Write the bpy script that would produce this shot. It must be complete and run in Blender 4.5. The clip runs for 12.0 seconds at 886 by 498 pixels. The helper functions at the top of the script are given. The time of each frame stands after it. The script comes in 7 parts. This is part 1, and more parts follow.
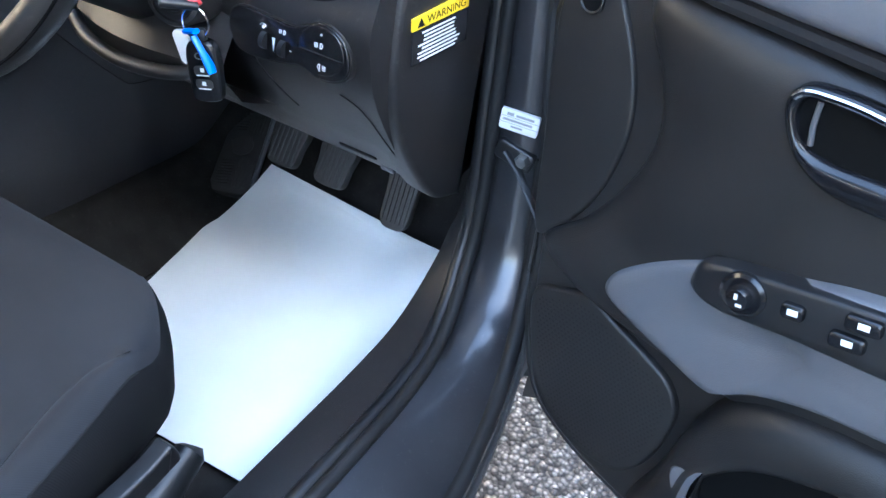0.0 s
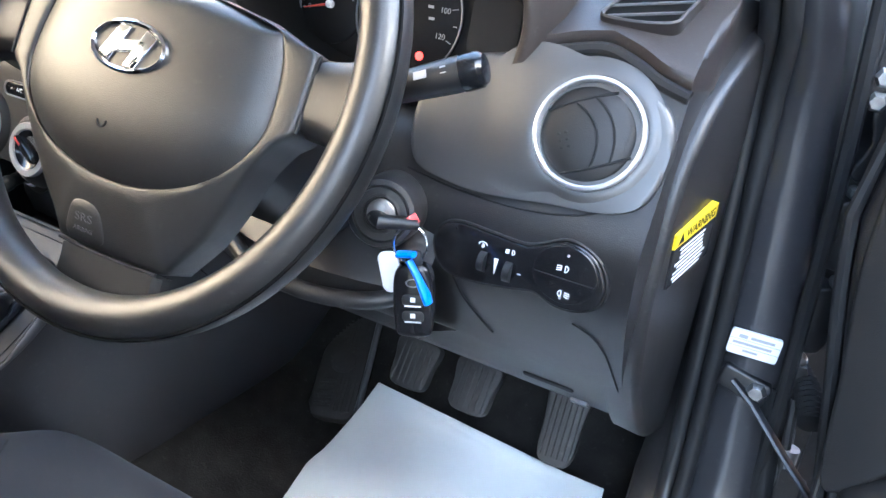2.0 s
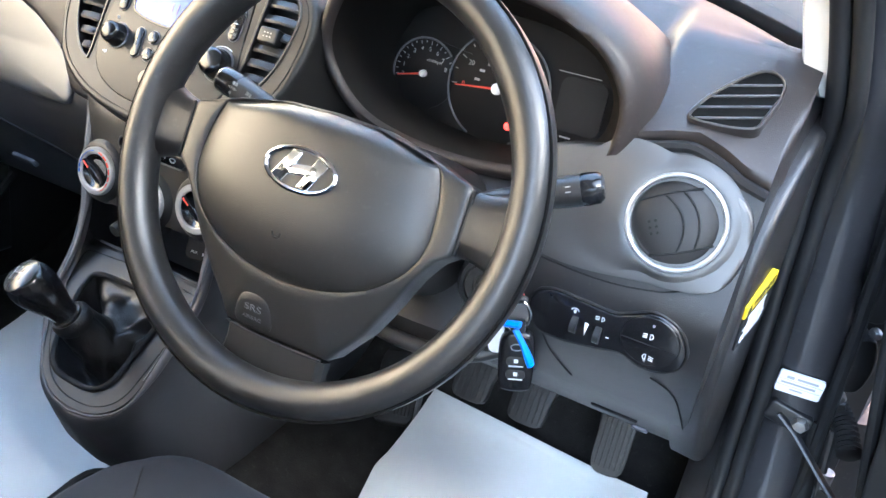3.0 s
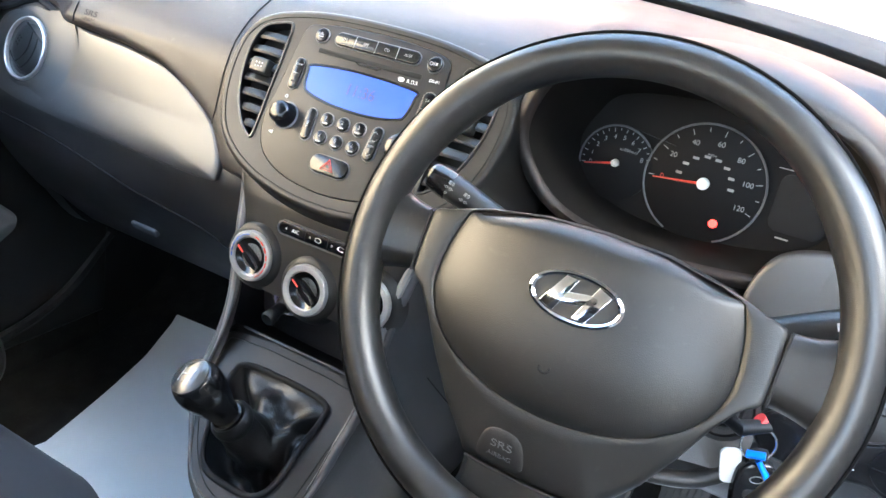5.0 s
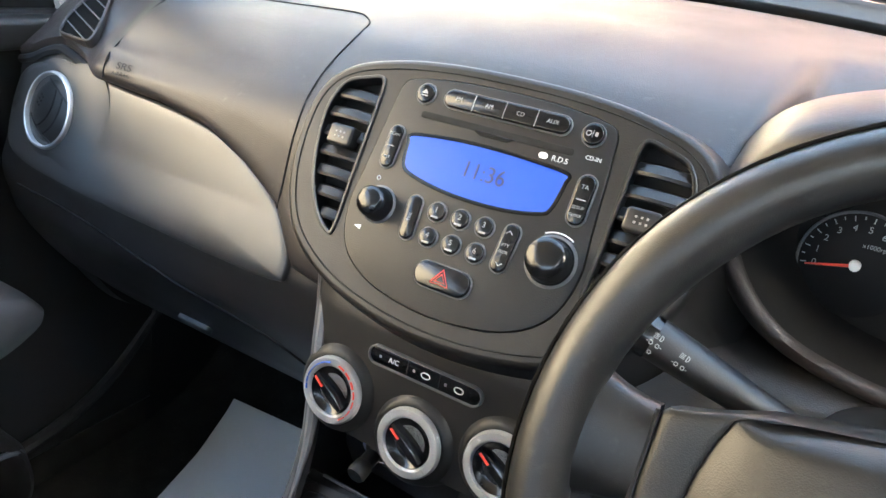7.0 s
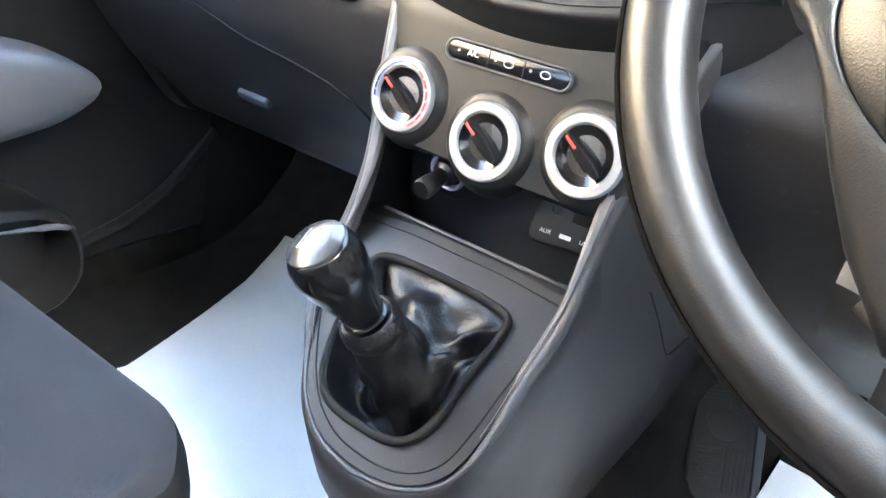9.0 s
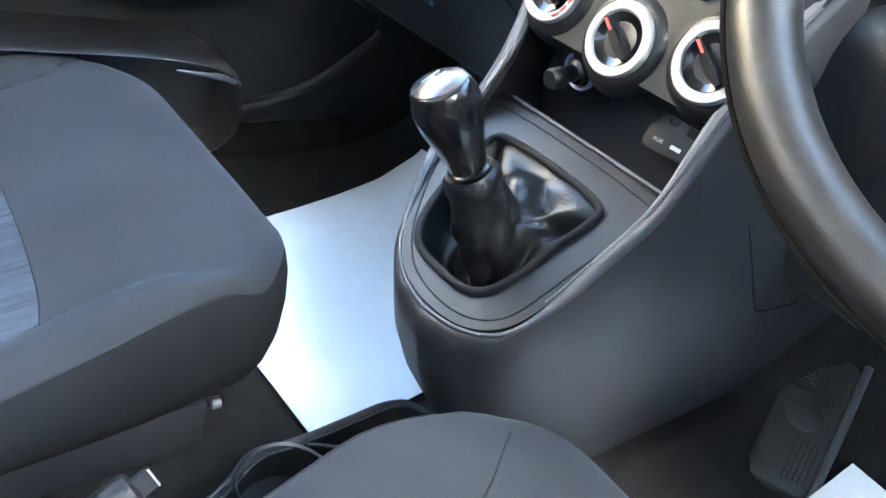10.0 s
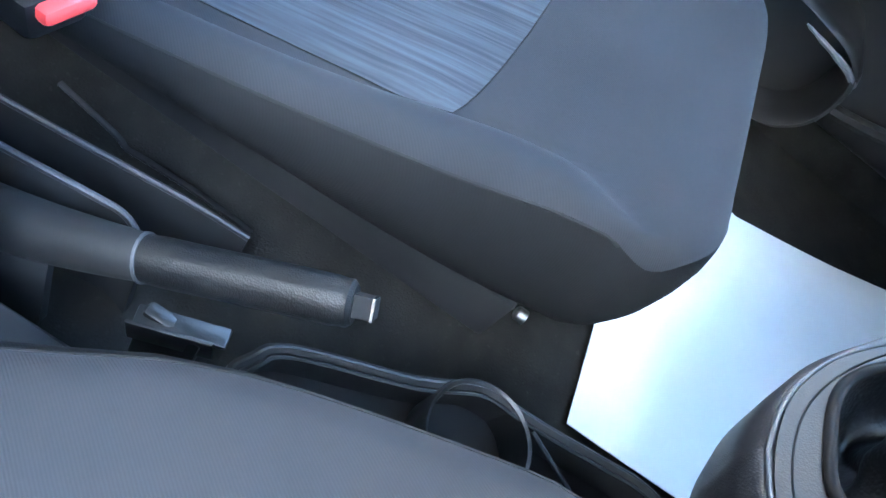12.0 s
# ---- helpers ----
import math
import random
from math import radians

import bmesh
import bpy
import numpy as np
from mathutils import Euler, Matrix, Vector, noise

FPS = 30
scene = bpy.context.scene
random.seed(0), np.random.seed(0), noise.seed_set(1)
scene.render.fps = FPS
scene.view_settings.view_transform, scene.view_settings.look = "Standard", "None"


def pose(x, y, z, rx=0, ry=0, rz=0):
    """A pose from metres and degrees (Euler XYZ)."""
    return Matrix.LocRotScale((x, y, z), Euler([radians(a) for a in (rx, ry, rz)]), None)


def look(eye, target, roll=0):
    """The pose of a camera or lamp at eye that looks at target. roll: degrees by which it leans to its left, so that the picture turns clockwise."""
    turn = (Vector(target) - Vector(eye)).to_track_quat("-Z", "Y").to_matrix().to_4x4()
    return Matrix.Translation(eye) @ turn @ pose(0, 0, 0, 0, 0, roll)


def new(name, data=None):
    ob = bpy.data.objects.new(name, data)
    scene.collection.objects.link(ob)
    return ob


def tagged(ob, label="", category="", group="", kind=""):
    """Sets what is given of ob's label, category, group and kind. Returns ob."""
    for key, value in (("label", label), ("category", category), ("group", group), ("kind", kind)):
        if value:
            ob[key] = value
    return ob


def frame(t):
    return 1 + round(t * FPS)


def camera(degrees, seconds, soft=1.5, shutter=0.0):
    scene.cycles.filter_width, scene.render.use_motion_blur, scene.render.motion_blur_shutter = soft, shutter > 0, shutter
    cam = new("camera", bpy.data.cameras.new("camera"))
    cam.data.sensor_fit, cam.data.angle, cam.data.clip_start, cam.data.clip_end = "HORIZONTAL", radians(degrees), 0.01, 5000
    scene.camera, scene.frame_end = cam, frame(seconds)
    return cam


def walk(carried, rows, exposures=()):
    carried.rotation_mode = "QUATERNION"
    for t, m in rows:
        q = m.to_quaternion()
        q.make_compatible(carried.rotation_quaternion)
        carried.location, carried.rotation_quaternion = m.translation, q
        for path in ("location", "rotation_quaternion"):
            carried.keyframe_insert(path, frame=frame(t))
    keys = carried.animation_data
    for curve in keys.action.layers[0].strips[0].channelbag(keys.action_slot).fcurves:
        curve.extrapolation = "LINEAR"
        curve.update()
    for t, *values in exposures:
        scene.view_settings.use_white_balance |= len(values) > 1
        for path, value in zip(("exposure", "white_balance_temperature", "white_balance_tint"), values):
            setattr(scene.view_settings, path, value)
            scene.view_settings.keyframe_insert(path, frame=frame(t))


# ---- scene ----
cam = camera(60.22, 12.0)
# seconds, place, turn
PATH = [
    (0.0, 1.0014, -0.3720, 1.0874, 53.28, -7.64, 30.53),
    (0.5, 0.9033, -0.4157, 1.0820, 59.79, -6.89, 34.18),
    (1.0, 0.8120, -0.4168, 1.0560, 64.52, -6.33, 31.69),
    (1.5, 0.7775, -0.3701, 1.0071, 66.33, -6.75, 29.81),
    (2.0, 0.7244, -0.3423, 1.0265, 66.89, -7.22, 28.60),
    (2.5, 0.6673, -0.3673, 1.0924, 65.52, -7.30, 27.52),
    (3.0, 0.6408, -0.4277, 1.1419, 63.41, -7.73, 28.18),
    (3.2, 0.6283, -0.4512, 1.1543, 63.02, -7.81, 28.27),
    (4.8, 0.4800, -0.4708, 1.1589, 65.67, -8.29, 28.96),
    (5.0, 0.4368, -0.4438, 1.1504, 65.75, -8.43, 29.39),
    (5.5, 0.3350, -0.3718, 1.1434, 65.74, -8.13, 30.87),
    (6.0, 0.2613, -0.2940, 1.1559, 66.43, -6.70, 30.81),
    (6.5, 0.2422, -0.2611, 1.1658, 67.36, -5.99, 30.41),
    (7.0, 0.2492, -0.2704, 1.1346, 66.34, -5.92, 32.30),
    (7.2, 0.2501, -0.2726, 1.1152, 65.33, -5.84, 33.09),
    (8.8, 0.2650, -0.2972, 0.9474, 63.84, -6.03, 34.98),
    (9.0, 0.2713, -0.3007, 0.9245, 63.50, -7.90, 37.05),
    (9.5, 0.2922, -0.3101, 0.8945, 61.09, -11.65, 45.20),
    (10.0, 0.3467, -0.3300, 0.8740, 59.05, -15.21, 52.51),
    (10.5, 0.4134, -0.3497, 0.8741, 56.80, -18.55, 58.79),
    (11.0, 0.3461, -0.3180, 0.8700, 50.54, -23.19, 74.82),
    (11.5, 0.2698, -0.2554, 0.8297, 39.55, -28.08, 98.81),
    (12.0, 0.2612, -0.2369, 0.8210, 31.12, -27.26, 114.84),
]
walk(cam, [(t, pose(*p)) for t, *p in PATH], exposures=[(0.0, 3.6, 5050, 3), (1.0, 4.0, 5250, 4), (1.5, 4.15, 5300, 4), (2.5, 4.02, 5250, 4), (3.0, 4.12, 5350, 3), (5.0, 4.22, 5500, 1), (5.5, 4.22, 5600, 1), (6.0, 3.95, 5850, 0), (6.5, 3.72, 6000, 1), (7.0, 3.78, 5700, 0), (9.0, 5.3, 5650, 2), (9.5, 5.4, 5450, 1), (10.0, 5.2, 5250, -1), (10.5, 5.15, 5200, 0), (11.0, 4.9, 5150, -1), (11.5, 5.2, 5050, -1), (12.0, 5.28, 4950, -2)])

# ---- daylight ----
SUN_EL, SUN_AZ = 33.0, 117.0   # elevation; azimuth from the car's nose towards its right side
world = bpy.data.worlds.new("sky")
scene.world = world
world.use_nodes = True
wn = world.node_tree.nodes
sky = wn.new("ShaderNodeTexSky")
sky.sky_type = "NISHITA"
sky.sun_disc = False
sky.sun_elevation, sky.sun_rotation = radians(SUN_EL), radians(SUN_AZ)
sky.air_density, sky.dust_density = 1.0, 4.5
# thin high cloud: an even veil over the whole sky
veil = wn.new("ShaderNodeVectorMath")
veil.operation = "ADD"
veil.inputs[1].default_value = (1.1, 1.25, 1.5)
wn["Background"].inputs["Strength"].default_value = 0.15
world.node_tree.links.new(sky.outputs[0], veil.inputs[0])
world.node_tree.links.new(veil.outputs[0], wn["Background"].inputs["Color"])
sun_data = bpy.data.lights.new("sun", "SUN")
sun_data.energy, sun_data.angle, sun_data.color = 5.0, radians(2), (1.0, 0.82, 0.62)
sun_dir = Vector((math.sin(radians(SUN_AZ)) * math.cos(radians(SUN_EL)), math.cos(radians(SUN_AZ)) * math.cos(radians(SUN_EL)), math.sin(radians(SUN_EL))))
sun = new("sun", sun_data)
sun.matrix_world = look(sun_dir * 20, (0, 0, 0))

# ---- materials ----
def material(name, color, rough=0.5, metal=0.0, spec=0.5, grain=0.0, grain_scale=900.0, vary=0.15, vary_scale=14.0, kind="noise", coat=0.0, sheen=0.0, emit=None, dust=0.0):
    """Principled surface with two scales of change: broad wear in colour and gloss, fine relief."""
    m = bpy.data.materials.new(name)
    m.use_nodes = True
    n, l = m.node_tree.nodes, m.node_tree.links
    b = n["Principled BSDF"]
    b.inputs["Roughness"].default_value = rough
    b.inputs["Metallic"].default_value = metal
    b.inputs["Specular IOR Level"].default_value = spec
    b.inputs["Coat Weight"].default_value = coat
    b.inputs["Coat Roughness"].default_value = 0.08
    b.inputs["Sheen Weight"].default_value = sheen
    b.inputs["Sheen Roughness"].default_value = 0.4
    co = n.new("ShaderNodeTexCoord")
    wear = n.new("ShaderNodeTexNoise")
    wear.inputs["Scale"].default_value, wear.inputs["Detail"].default_value = vary_scale, 6.0
    l.new(co.outputs["Object"], wear.inputs["Vector"])
    ramp = n.new("ShaderNodeMapRange")
    ramp.inputs["From Min"].default_value, ramp.inputs["From Max"].default_value = 0.3, 0.7
    ramp.inputs["To Min"].default_value, ramp.inputs["To Max"].default_value = 1 - vary, 1 + vary
    l.new(wear.outputs["Fac"], ramp.inputs["Value"])
    mul = n.new("ShaderNodeVectorMath")
    mul.operation = "SCALE"
    mul.inputs[0].default_value = color
    l.new(ramp.outputs[0], mul.inputs["Scale"])
    col = mul.outputs[0]
    if dust:
        speck = n.new("ShaderNodeTexNoise")
        speck.inputs["Scale"].default_value, speck.inputs["Detail"].default_value = 160.0, 3.0
        l.new(co.outputs["Object"], speck.inputs["Vector"])
        cut = n.new("ShaderNodeMapRange")
        cut.inputs["From Min"].default_value, cut.inputs["From Max"].default_value = 0.62, 0.8
        cut.inputs["To Max"].default_value = dust
        l.new(speck.outputs["Fac"], cut.inputs["Value"])
        mix = n.new("ShaderNodeMix")
        mix.data_type = "RGBA"
        mix.inputs["B"].default_value = (0.35, 0.33, 0.30, 1)
        l.new(cut.outputs[0], mix.inputs["Factor"])
        l.new(col, mix.inputs["A"])
        col = mix.outputs["Result"]
    l.new(col, b.inputs["Base Color"])
    rr = n.new("ShaderNodeMapRange")
    rr.inputs["From Min"].default_value, rr.inputs["From Max"].default_value = 0.3, 0.7
    rr.inputs["To Min"].default_value, rr.inputs["To Max"].default_value = max(rough * (1 - 0.6 * vary), 0.02), min(rough * (1 + 0.6 * vary), 1)
    l.new(wear.outputs["Fac"], rr.inputs["Value"])
    l.new(rr.outputs[0], b.inputs["Roughness"])
    if grain:
        if kind == "cell":
            g = n.new("ShaderNodeTexVoronoi")
            g.inputs["Scale"].default_value = grain_scale
            out = g.outputs["Distance"]
        elif kind == "weave":
            g = n.new("ShaderNodeTexChecker")
            g.inputs["Scale"].default_value = grain_scale
            out = g.outputs["Fac"]
        else:
            g = n.new("ShaderNodeTexNoise")
            g.inputs["Scale"].default_value, g.inputs["Detail"].default_value = grain_scale, 4.0
            out = g.outputs["Fac"]
        l.new(co.outputs["Object"], g.inputs["Vector"])
        bump = n.new("ShaderNodeBump")
        bump.inputs["Strength"].default_value, bump.inputs["Distance"].default_value = grain, 0.0006
        l.new(out, bump.inputs["Height"])
        l.new(bump.outputs[0], b.inputs["Normal"])
    if emit:
        b.inputs["Emission Color"].default_value = (*emit[0], 1)
        b.inputs["Emission Strength"].default_value = emit[1]
    return m


M_DASH = material("dash_plastic", (0.0165, 0.0158, 0.0162), 0.40, grain=0.22, grain_scale=900, kind="cell", vary=0.14, dust=0.06)
M_PAD = material("dash_pad", (0.0212, 0.0172, 0.0160), 0.44, spec=0.42, grain=0.22, grain_scale=900, kind="cell", vary=0.14, dust=0.07)
M_TRAY = material("satin_trim", (0.0255, 0.0253, 0.0262), 0.43, spec=0.95, grain=0.12, grain_scale=900, vary=0.10)
M_CONSOLE = material("console_plastic", (0.0250, 0.0248, 0.0275), 0.44, grain=0.25, grain_scale=900, kind="cell", vary=0.15, dust=0.06)
M_STACK = material("stack_plastic", (0.0115, 0.0112, 0.0112), 0.46, spec=0.36, grain=0.15, grain_scale=900, kind="cell", vary=0.10)
M_BLACK = material("black_plastic", (0.0084, 0.0084, 0.0091), 0.42, grain=0.15, grain_scale=800, vary=0.2)
# near-black: shade painted into recesses, also the black windscreen seal and rim seam
M_VOID = material("black_seal_and_shade", (0.003, 0.003, 0.003), 0.95, spec=0.1, vary=0.2)
M_MATTE = material("matte_black", (0.010, 0.010, 0.011), 0.85, spec=0.3, vary=0.2)
M_GLOSS = material("gloss_black", (0.008, 0.008, 0.009), 0.18, spec=0.42, vary=0.2, vary_scale=40, dust=0.02)
M_RUBBER = material("rubber", (0.010, 0.010, 0.0105), 0.6, spec=0.3, grain=0.2, grain_scale=300, vary=0.25)
M_KNOB = material("knob_silver", (0.330, 0.334, 0.345), 0.42, metal=0.35, vary=0.06, vary_scale=30)
M_SILVER = material("silver_paint", (0.4400, 0.4480, 0.4640), 0.34, metal=0.55, vary=0.06, vary_scale=30)
M_COWL = material("cowl_plastic", (0.040, 0.039, 0.038), 0.75, spec=0.2, grain=0.3, grain_scale=300, vary=0.25, vary_scale=8, dust=0.1)
M_SATIN = material("satin_grey_rail", (0.150, 0.152, 0.160), 0.52, spec=0.4, vary=0.08, vary_scale=30)
M_RAILDARK = material("dark_trim_rail", (0.070, 0.071, 0.076), 0.55, spec=0.4, vary=0.08, vary_scale=30)
M_RAIL = material("grey_trim", (0.1120, 0.1155, 0.1260), 0.38, metal=0.3, vary=0.08, vary_scale=30)
M_CHROME = material("chrome", (0.75, 0.76, 0.78), 0.10, metal=1.0, vary=0.1, vary_scale=60)
M_CAP = material("smoked_cap", (0.034, 0.036, 0.040), 0.24, spec=0.5, vary=0.1, coat=0.15)
M_STEEL = material("bare_steel", (0.32, 0.31, 0.30), 0.38, metal=0.9, vary=0.3, vary_scale=80)
M_PAINT = material("grey_body_paint", (0.0420, 0.0420, 0.0462), 0.30, metal=0.55, vary=0.10, coat=0.5, dust=0.05, grain=0.04, grain_scale=2500)
M_JAMB = material("dusty_body_paint", (0.040, 0.038, 0.037), 0.42, metal=0.35, vary=0.3, vary_scale=9, dust=0.15)
M_DOORTRIM = material("door_trim", (0.0120, 0.0112, 0.0110), 0.44, spec=0.38, grain=0.25, grain_scale=900, kind="cell", vary=0.14)
M_DOORGREY = material("grey_door_insert", (0.0788, 0.0810, 0.0900), 0.50, grain=0.25, grain_scale=800, kind="cell", vary=0.06)
M_LEATHER = material("black_leather", (0.009, 0.009, 0.010), 0.38, spec=0.4, grain=0.45, grain_scale=420, kind="cell", vary=0.3, vary_scale=40)
M_WHEEL = material("wheel_grip", (0.0120, 0.0118, 0.0118), 0.37, spec=0.55, grain=0.11, grain_scale=1400, kind="cell", vary=0.22, vary_scale=60, dust=0.05)
M_COVER = material("wheel_cover", (0.0125, 0.0123, 0.0119), 0.40, spec=0.50, grain=0.16, grain_scale=1300, kind="cell", vary=0.14, vary_scale=22, dust=0.03)
M_SHROUD = material("binnacle_lining", (0.0085, 0.0080, 0.0077), 0.75, spec=0.15, grain=0.2, grain_scale=900, kind="cell", vary=0.15)
M_GRIP = material("grip_vinyl", (0.007, 0.007, 0.0075), 0.45, spec=0.3, grain=0.35, grain_scale=900, kind="cell", vary=0.2, vary_scale=40)
M_PAPER = material("paper_mat", (0.70, 0.73, 0.73), 0.60, grain=0.15, grain_scale=60, vary=0.05, vary_scale=7)
M_CARPET = material("carpet", (0.0170, 0.0162, 0.0153), 0.95, grain=1.0, grain_scale=450, vary=0.35, vary_scale=30, spec=0.06, dust=0.05)
M_WHITE = material("white_print", (0.75, 0.76, 0.78), 0.5, vary=0.05)
M_DIALPRINT = material("dial_print", (0.27, 0.275, 0.285), 0.5, vary=0.05)
M_GREYPRINT = material("grey_print", (0.30, 0.30, 0.31), 0.5, vary=0.05)
M_RED = material("red_print", (0.75, 0.06, 0.04), 0.45, vary=0.05)
M_REDPLASTIC = material("red_button", (0.75, 0.07, 0.07), 0.35, vary=0.08)
M_BLUE = material("blue_plastic", (0.02, 0.16, 0.75), 0.35, vary=0.08)
M_BLUEPRINT = material("blue_print", (0.05, 0.15, 0.65), 0.45, vary=0.05)
M_YELLOW = material("yellow_label", (0.80, 0.55, 0.01), 0.45, vary=0.04)
M_LABEL = material("paper_label", (0.72, 0.73, 0.76), 0.45, vary=0.04)
M_TAG = material("white_tag", (0.78, 0.79, 0.80), 0.4, vary=0.04)
M_LCD = material("lcd_blue", (0.02, 0.05, 0.25), 0.25, vary=0.04, emit=((0.03, 0.085, 0.50), 0.08))
M_LCDTEXT = material("lcd_digits", (0.01, 0.012, 0.05), 0.4, vary=0.05)
M_WARN = material("warning_lamp", (0.6, 0.02, 0.02), 0.4, emit=((1.0, 0.03, 0.02), 0.5))
M_NEEDLE = material("needle_red", (0.75, 0.08, 0.05), 0.4, vary=0.05)
M_DIAL = material("dial_face", (0.006, 0.006, 0.0065), 0.55, spec=0.12, grain=0.1, grain_scale=1500, vary=0.08)
M_PEDAL = material("pedal_rubber", (0.0220, 0.0210, 0.0200), 0.6, grain=0.3, grain_scale=300, vary=0.3, vary_scale=60, dust=0.1)
M_PILLARTRIM = material("light_grey_pillar_trim", (0.50, 0.49, 0.47), 0.6, grain=0.2, grain_scale=700, vary=0.05)
M_ROOF = material("light_headlining", (0.50, 0.49, 0.47), 0.9, grain=0.4, grain_scale=500, vary=0.06)
M_LED = material("cold_lighter_ring", (0.35, 0.36, 0.55), 0.3, vary=0.05)


def fabric(name, color, ribs=False, sheen=0.15):
    """Woven seat cloth: fine diagonal twill, and for the insert wavering cross ribs."""
    m = bpy.data.materials.new(name)
    m.use_nodes = True
    n, l = m.node_tree.nodes, m.node_tree.links
    b = n["Principled BSDF"]
    b.inputs["Roughness"].default_value = 0.9
    b.inputs["Specular IOR Level"].default_value = 0.10
    b.inputs["Sheen Weight"].default_value = sheen
    b.inputs["Sheen Roughness"].default_value = 0.45
    b.inputs["Sheen Tint"].default_value = (0.75, 0.82, 1.0, 1)
    co = n.new("ShaderNodeTexCoord")
    turn = n.new("ShaderNodeMapping")
    turn.inputs["Rotation"].default_value = (0, 0, radians(0 if ribs else 40))
    l.new(co.outputs["Object"], turn.inputs["Vector"])
    if ribs:
        turn.inputs["Scale"].default_value = (1.0, 0.045, 0.045)
        w = n.new("ShaderNodeTexNoise")
        w.inputs["Scale"].default_value, w.inputs["Detail"].default_value = 230.0, 2.0
    else:
        w = n.new("ShaderNodeTexWave")
        w.inputs["Scale"].default_value = 200.0
        w.inputs["Distortion"].default_value = 0.4
        w.inputs["Detail"].default_value = 3.0
    l.new(turn.outputs[0], w.inputs["Vector"])
    wear = n.new("ShaderNodeTexNoise")
    wear.inputs["Scale"].default_value, wear.inputs["Detail"].default_value = 9.0, 6.0
    l.new(co.outputs["Object"], wear.inputs["Vector"])
    weight = 0.34 if ribs else 0.08
    s = n.new("ShaderNodeMapRange")
    s.inputs["From Min"].default_value, s.inputs["From Max"].default_value = (0.34, 0.66) if ribs else (0.0, 1.0)
    s.inputs["To Min"].default_value, s.inputs["To Max"].default_value = 1 - weight, 1 + weight
    l.new(w.outputs["Fac"], s.inputs["Value"])
    s2 = n.new("ShaderNodeMapRange")
    s2.inputs["From Min"].default_value, s2.inputs["From Max"].default_value = 0.3, 0.7
    s2.inputs["To Min"].default_value, s2.inputs["To Max"].default_value = 0.88, 1.12
    l.new(wear.outputs["Fac"], s2.inputs["Value"])
    k = n.new("ShaderNodeMath")
    k.operation = "MULTIPLY"
    l.new(s.outputs[0], k.inputs[0])
    l.new(s2.outputs[0], k.inputs[1])
    mul = n.new("ShaderNodeVectorMath")
    mul.operation = "SCALE"
    mul.inputs[0].default_value = color
    l.new(k.outputs[0], mul.inputs["Scale"])
    l.new(mul.outputs[0], b.inputs["Base Color"])
    bump = n.new("ShaderNodeBump")
    bump.inputs["Strength"].default_value, bump.inputs["Distance"].default_value = (0.6, 0.0012) if ribs else (0.16, 0.0004)
    l.new(w.outputs["Fac"], bump.inputs["Height"])
    l.new(bump.outputs[0], b.inputs["Normal"])
    return m


# seat cloth for the sides, darkened in colour for the shade there
M_SKIRT = fabric("seat_side_cloth_shaded", (0.0105, 0.0107, 0.0115), sheen=0.0)
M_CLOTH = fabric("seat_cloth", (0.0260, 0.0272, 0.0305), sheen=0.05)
M_INSERT = fabric("seat_insert_cloth", (0.0400, 0.0450, 0.0540), ribs=True)


def gravel():
    """Worn asphalt with pale exposed stones."""
    m = bpy.data.materials.new("asphalt_stones")
    m.use_nodes = True
    n, l = m.node_tree.nodes, m.node_tree.links
    b = n["Principled BSDF"]
    b.inputs["Roughness"].default_value = 0.85
    co = n.new("ShaderNodeTexCoord")
    v = n.new("ShaderNodeTexVoronoi")
    v.inputs["Scale"].default_value = 110.0
    l.new(co.outputs["Object"], v.inputs["Vector"])
    hue = n.new("ShaderNodeSeparateColor")
    l.new(v.outputs["Color"], hue.inputs[0])
    ramp = n.new("ShaderNodeValToRGB")
    ramp.color_ramp.elements[0].position, ramp.color_ramp.elements[0].color = 0.15, (0.05, 0.048, 0.045, 1)
    ramp.color_ramp.elements[1].position, ramp.color_ramp.elements[1].color = 0.95, (0.42, 0.40, 0.36, 1)
    l.new(hue.outputs[0], ramp.inputs[0])
    edge = n.new("ShaderNodeMapRange")
    edge.inputs["From Min"].default_value, edge.inputs["From Max"].default_value = 0.25, 0.62
    edge.inputs["To Min"].default_value, edge.inputs["To Max"].default_value = 1.0, 0.25
    l.new(v.outputs["Distance"], edge.inputs["Value"])
    mul = n.new("ShaderNodeVectorMath")
    mul.operation = "SCALE"
    l.new(ramp.outputs[0], mul.inputs[0])
    l.new(edge.outputs[0], mul.inputs["Scale"])
    l.new(mul.outputs[0], b.inputs["Base Color"])
    bump = n.new("ShaderNodeBump")
    bump.inputs["Strength"].default_value, bump.inputs["Distance"].default_value = 1.0, 0.006
    bump.invert = True
    l.new(v.outputs["Distance"], bump.inputs["Height"])
    l.new(bump.outputs[0], b.inputs["Normal"])
    return m


M_GRAVEL = gravel()


def glass():
    m = bpy.data.materials.new("window_glass")
    m.use_nodes = True
    b = m.node_tree.nodes["Principled BSDF"]
    b.inputs["Base Color"].default_value = (0.93, 0.96, 0.95, 1)
    b.inputs["Roughness"].default_value = 0.0
    b.inputs["IOR"].default_value = 1.45
    b.inputs["Transmission Weight"].default_value = 1.0
    return m


M_GLASS = glass()

# ---- building helpers ----
def vec(*p):
    return Vector(p)


class Frame3:
    """A flat working plane: u across, v up along it, n out of it."""

    def __init__(self, o, u, v):
        self.o, self.u = Vector(o), Vector(u).normalized()
        self.n = self.u.cross(Vector(v)).normalized()
        self.v = self.n.cross(self.u).normalized()

    def __call__(self, u, v, n=0.0):
        return self.o + self.u * u + self.v * v + self.n * n


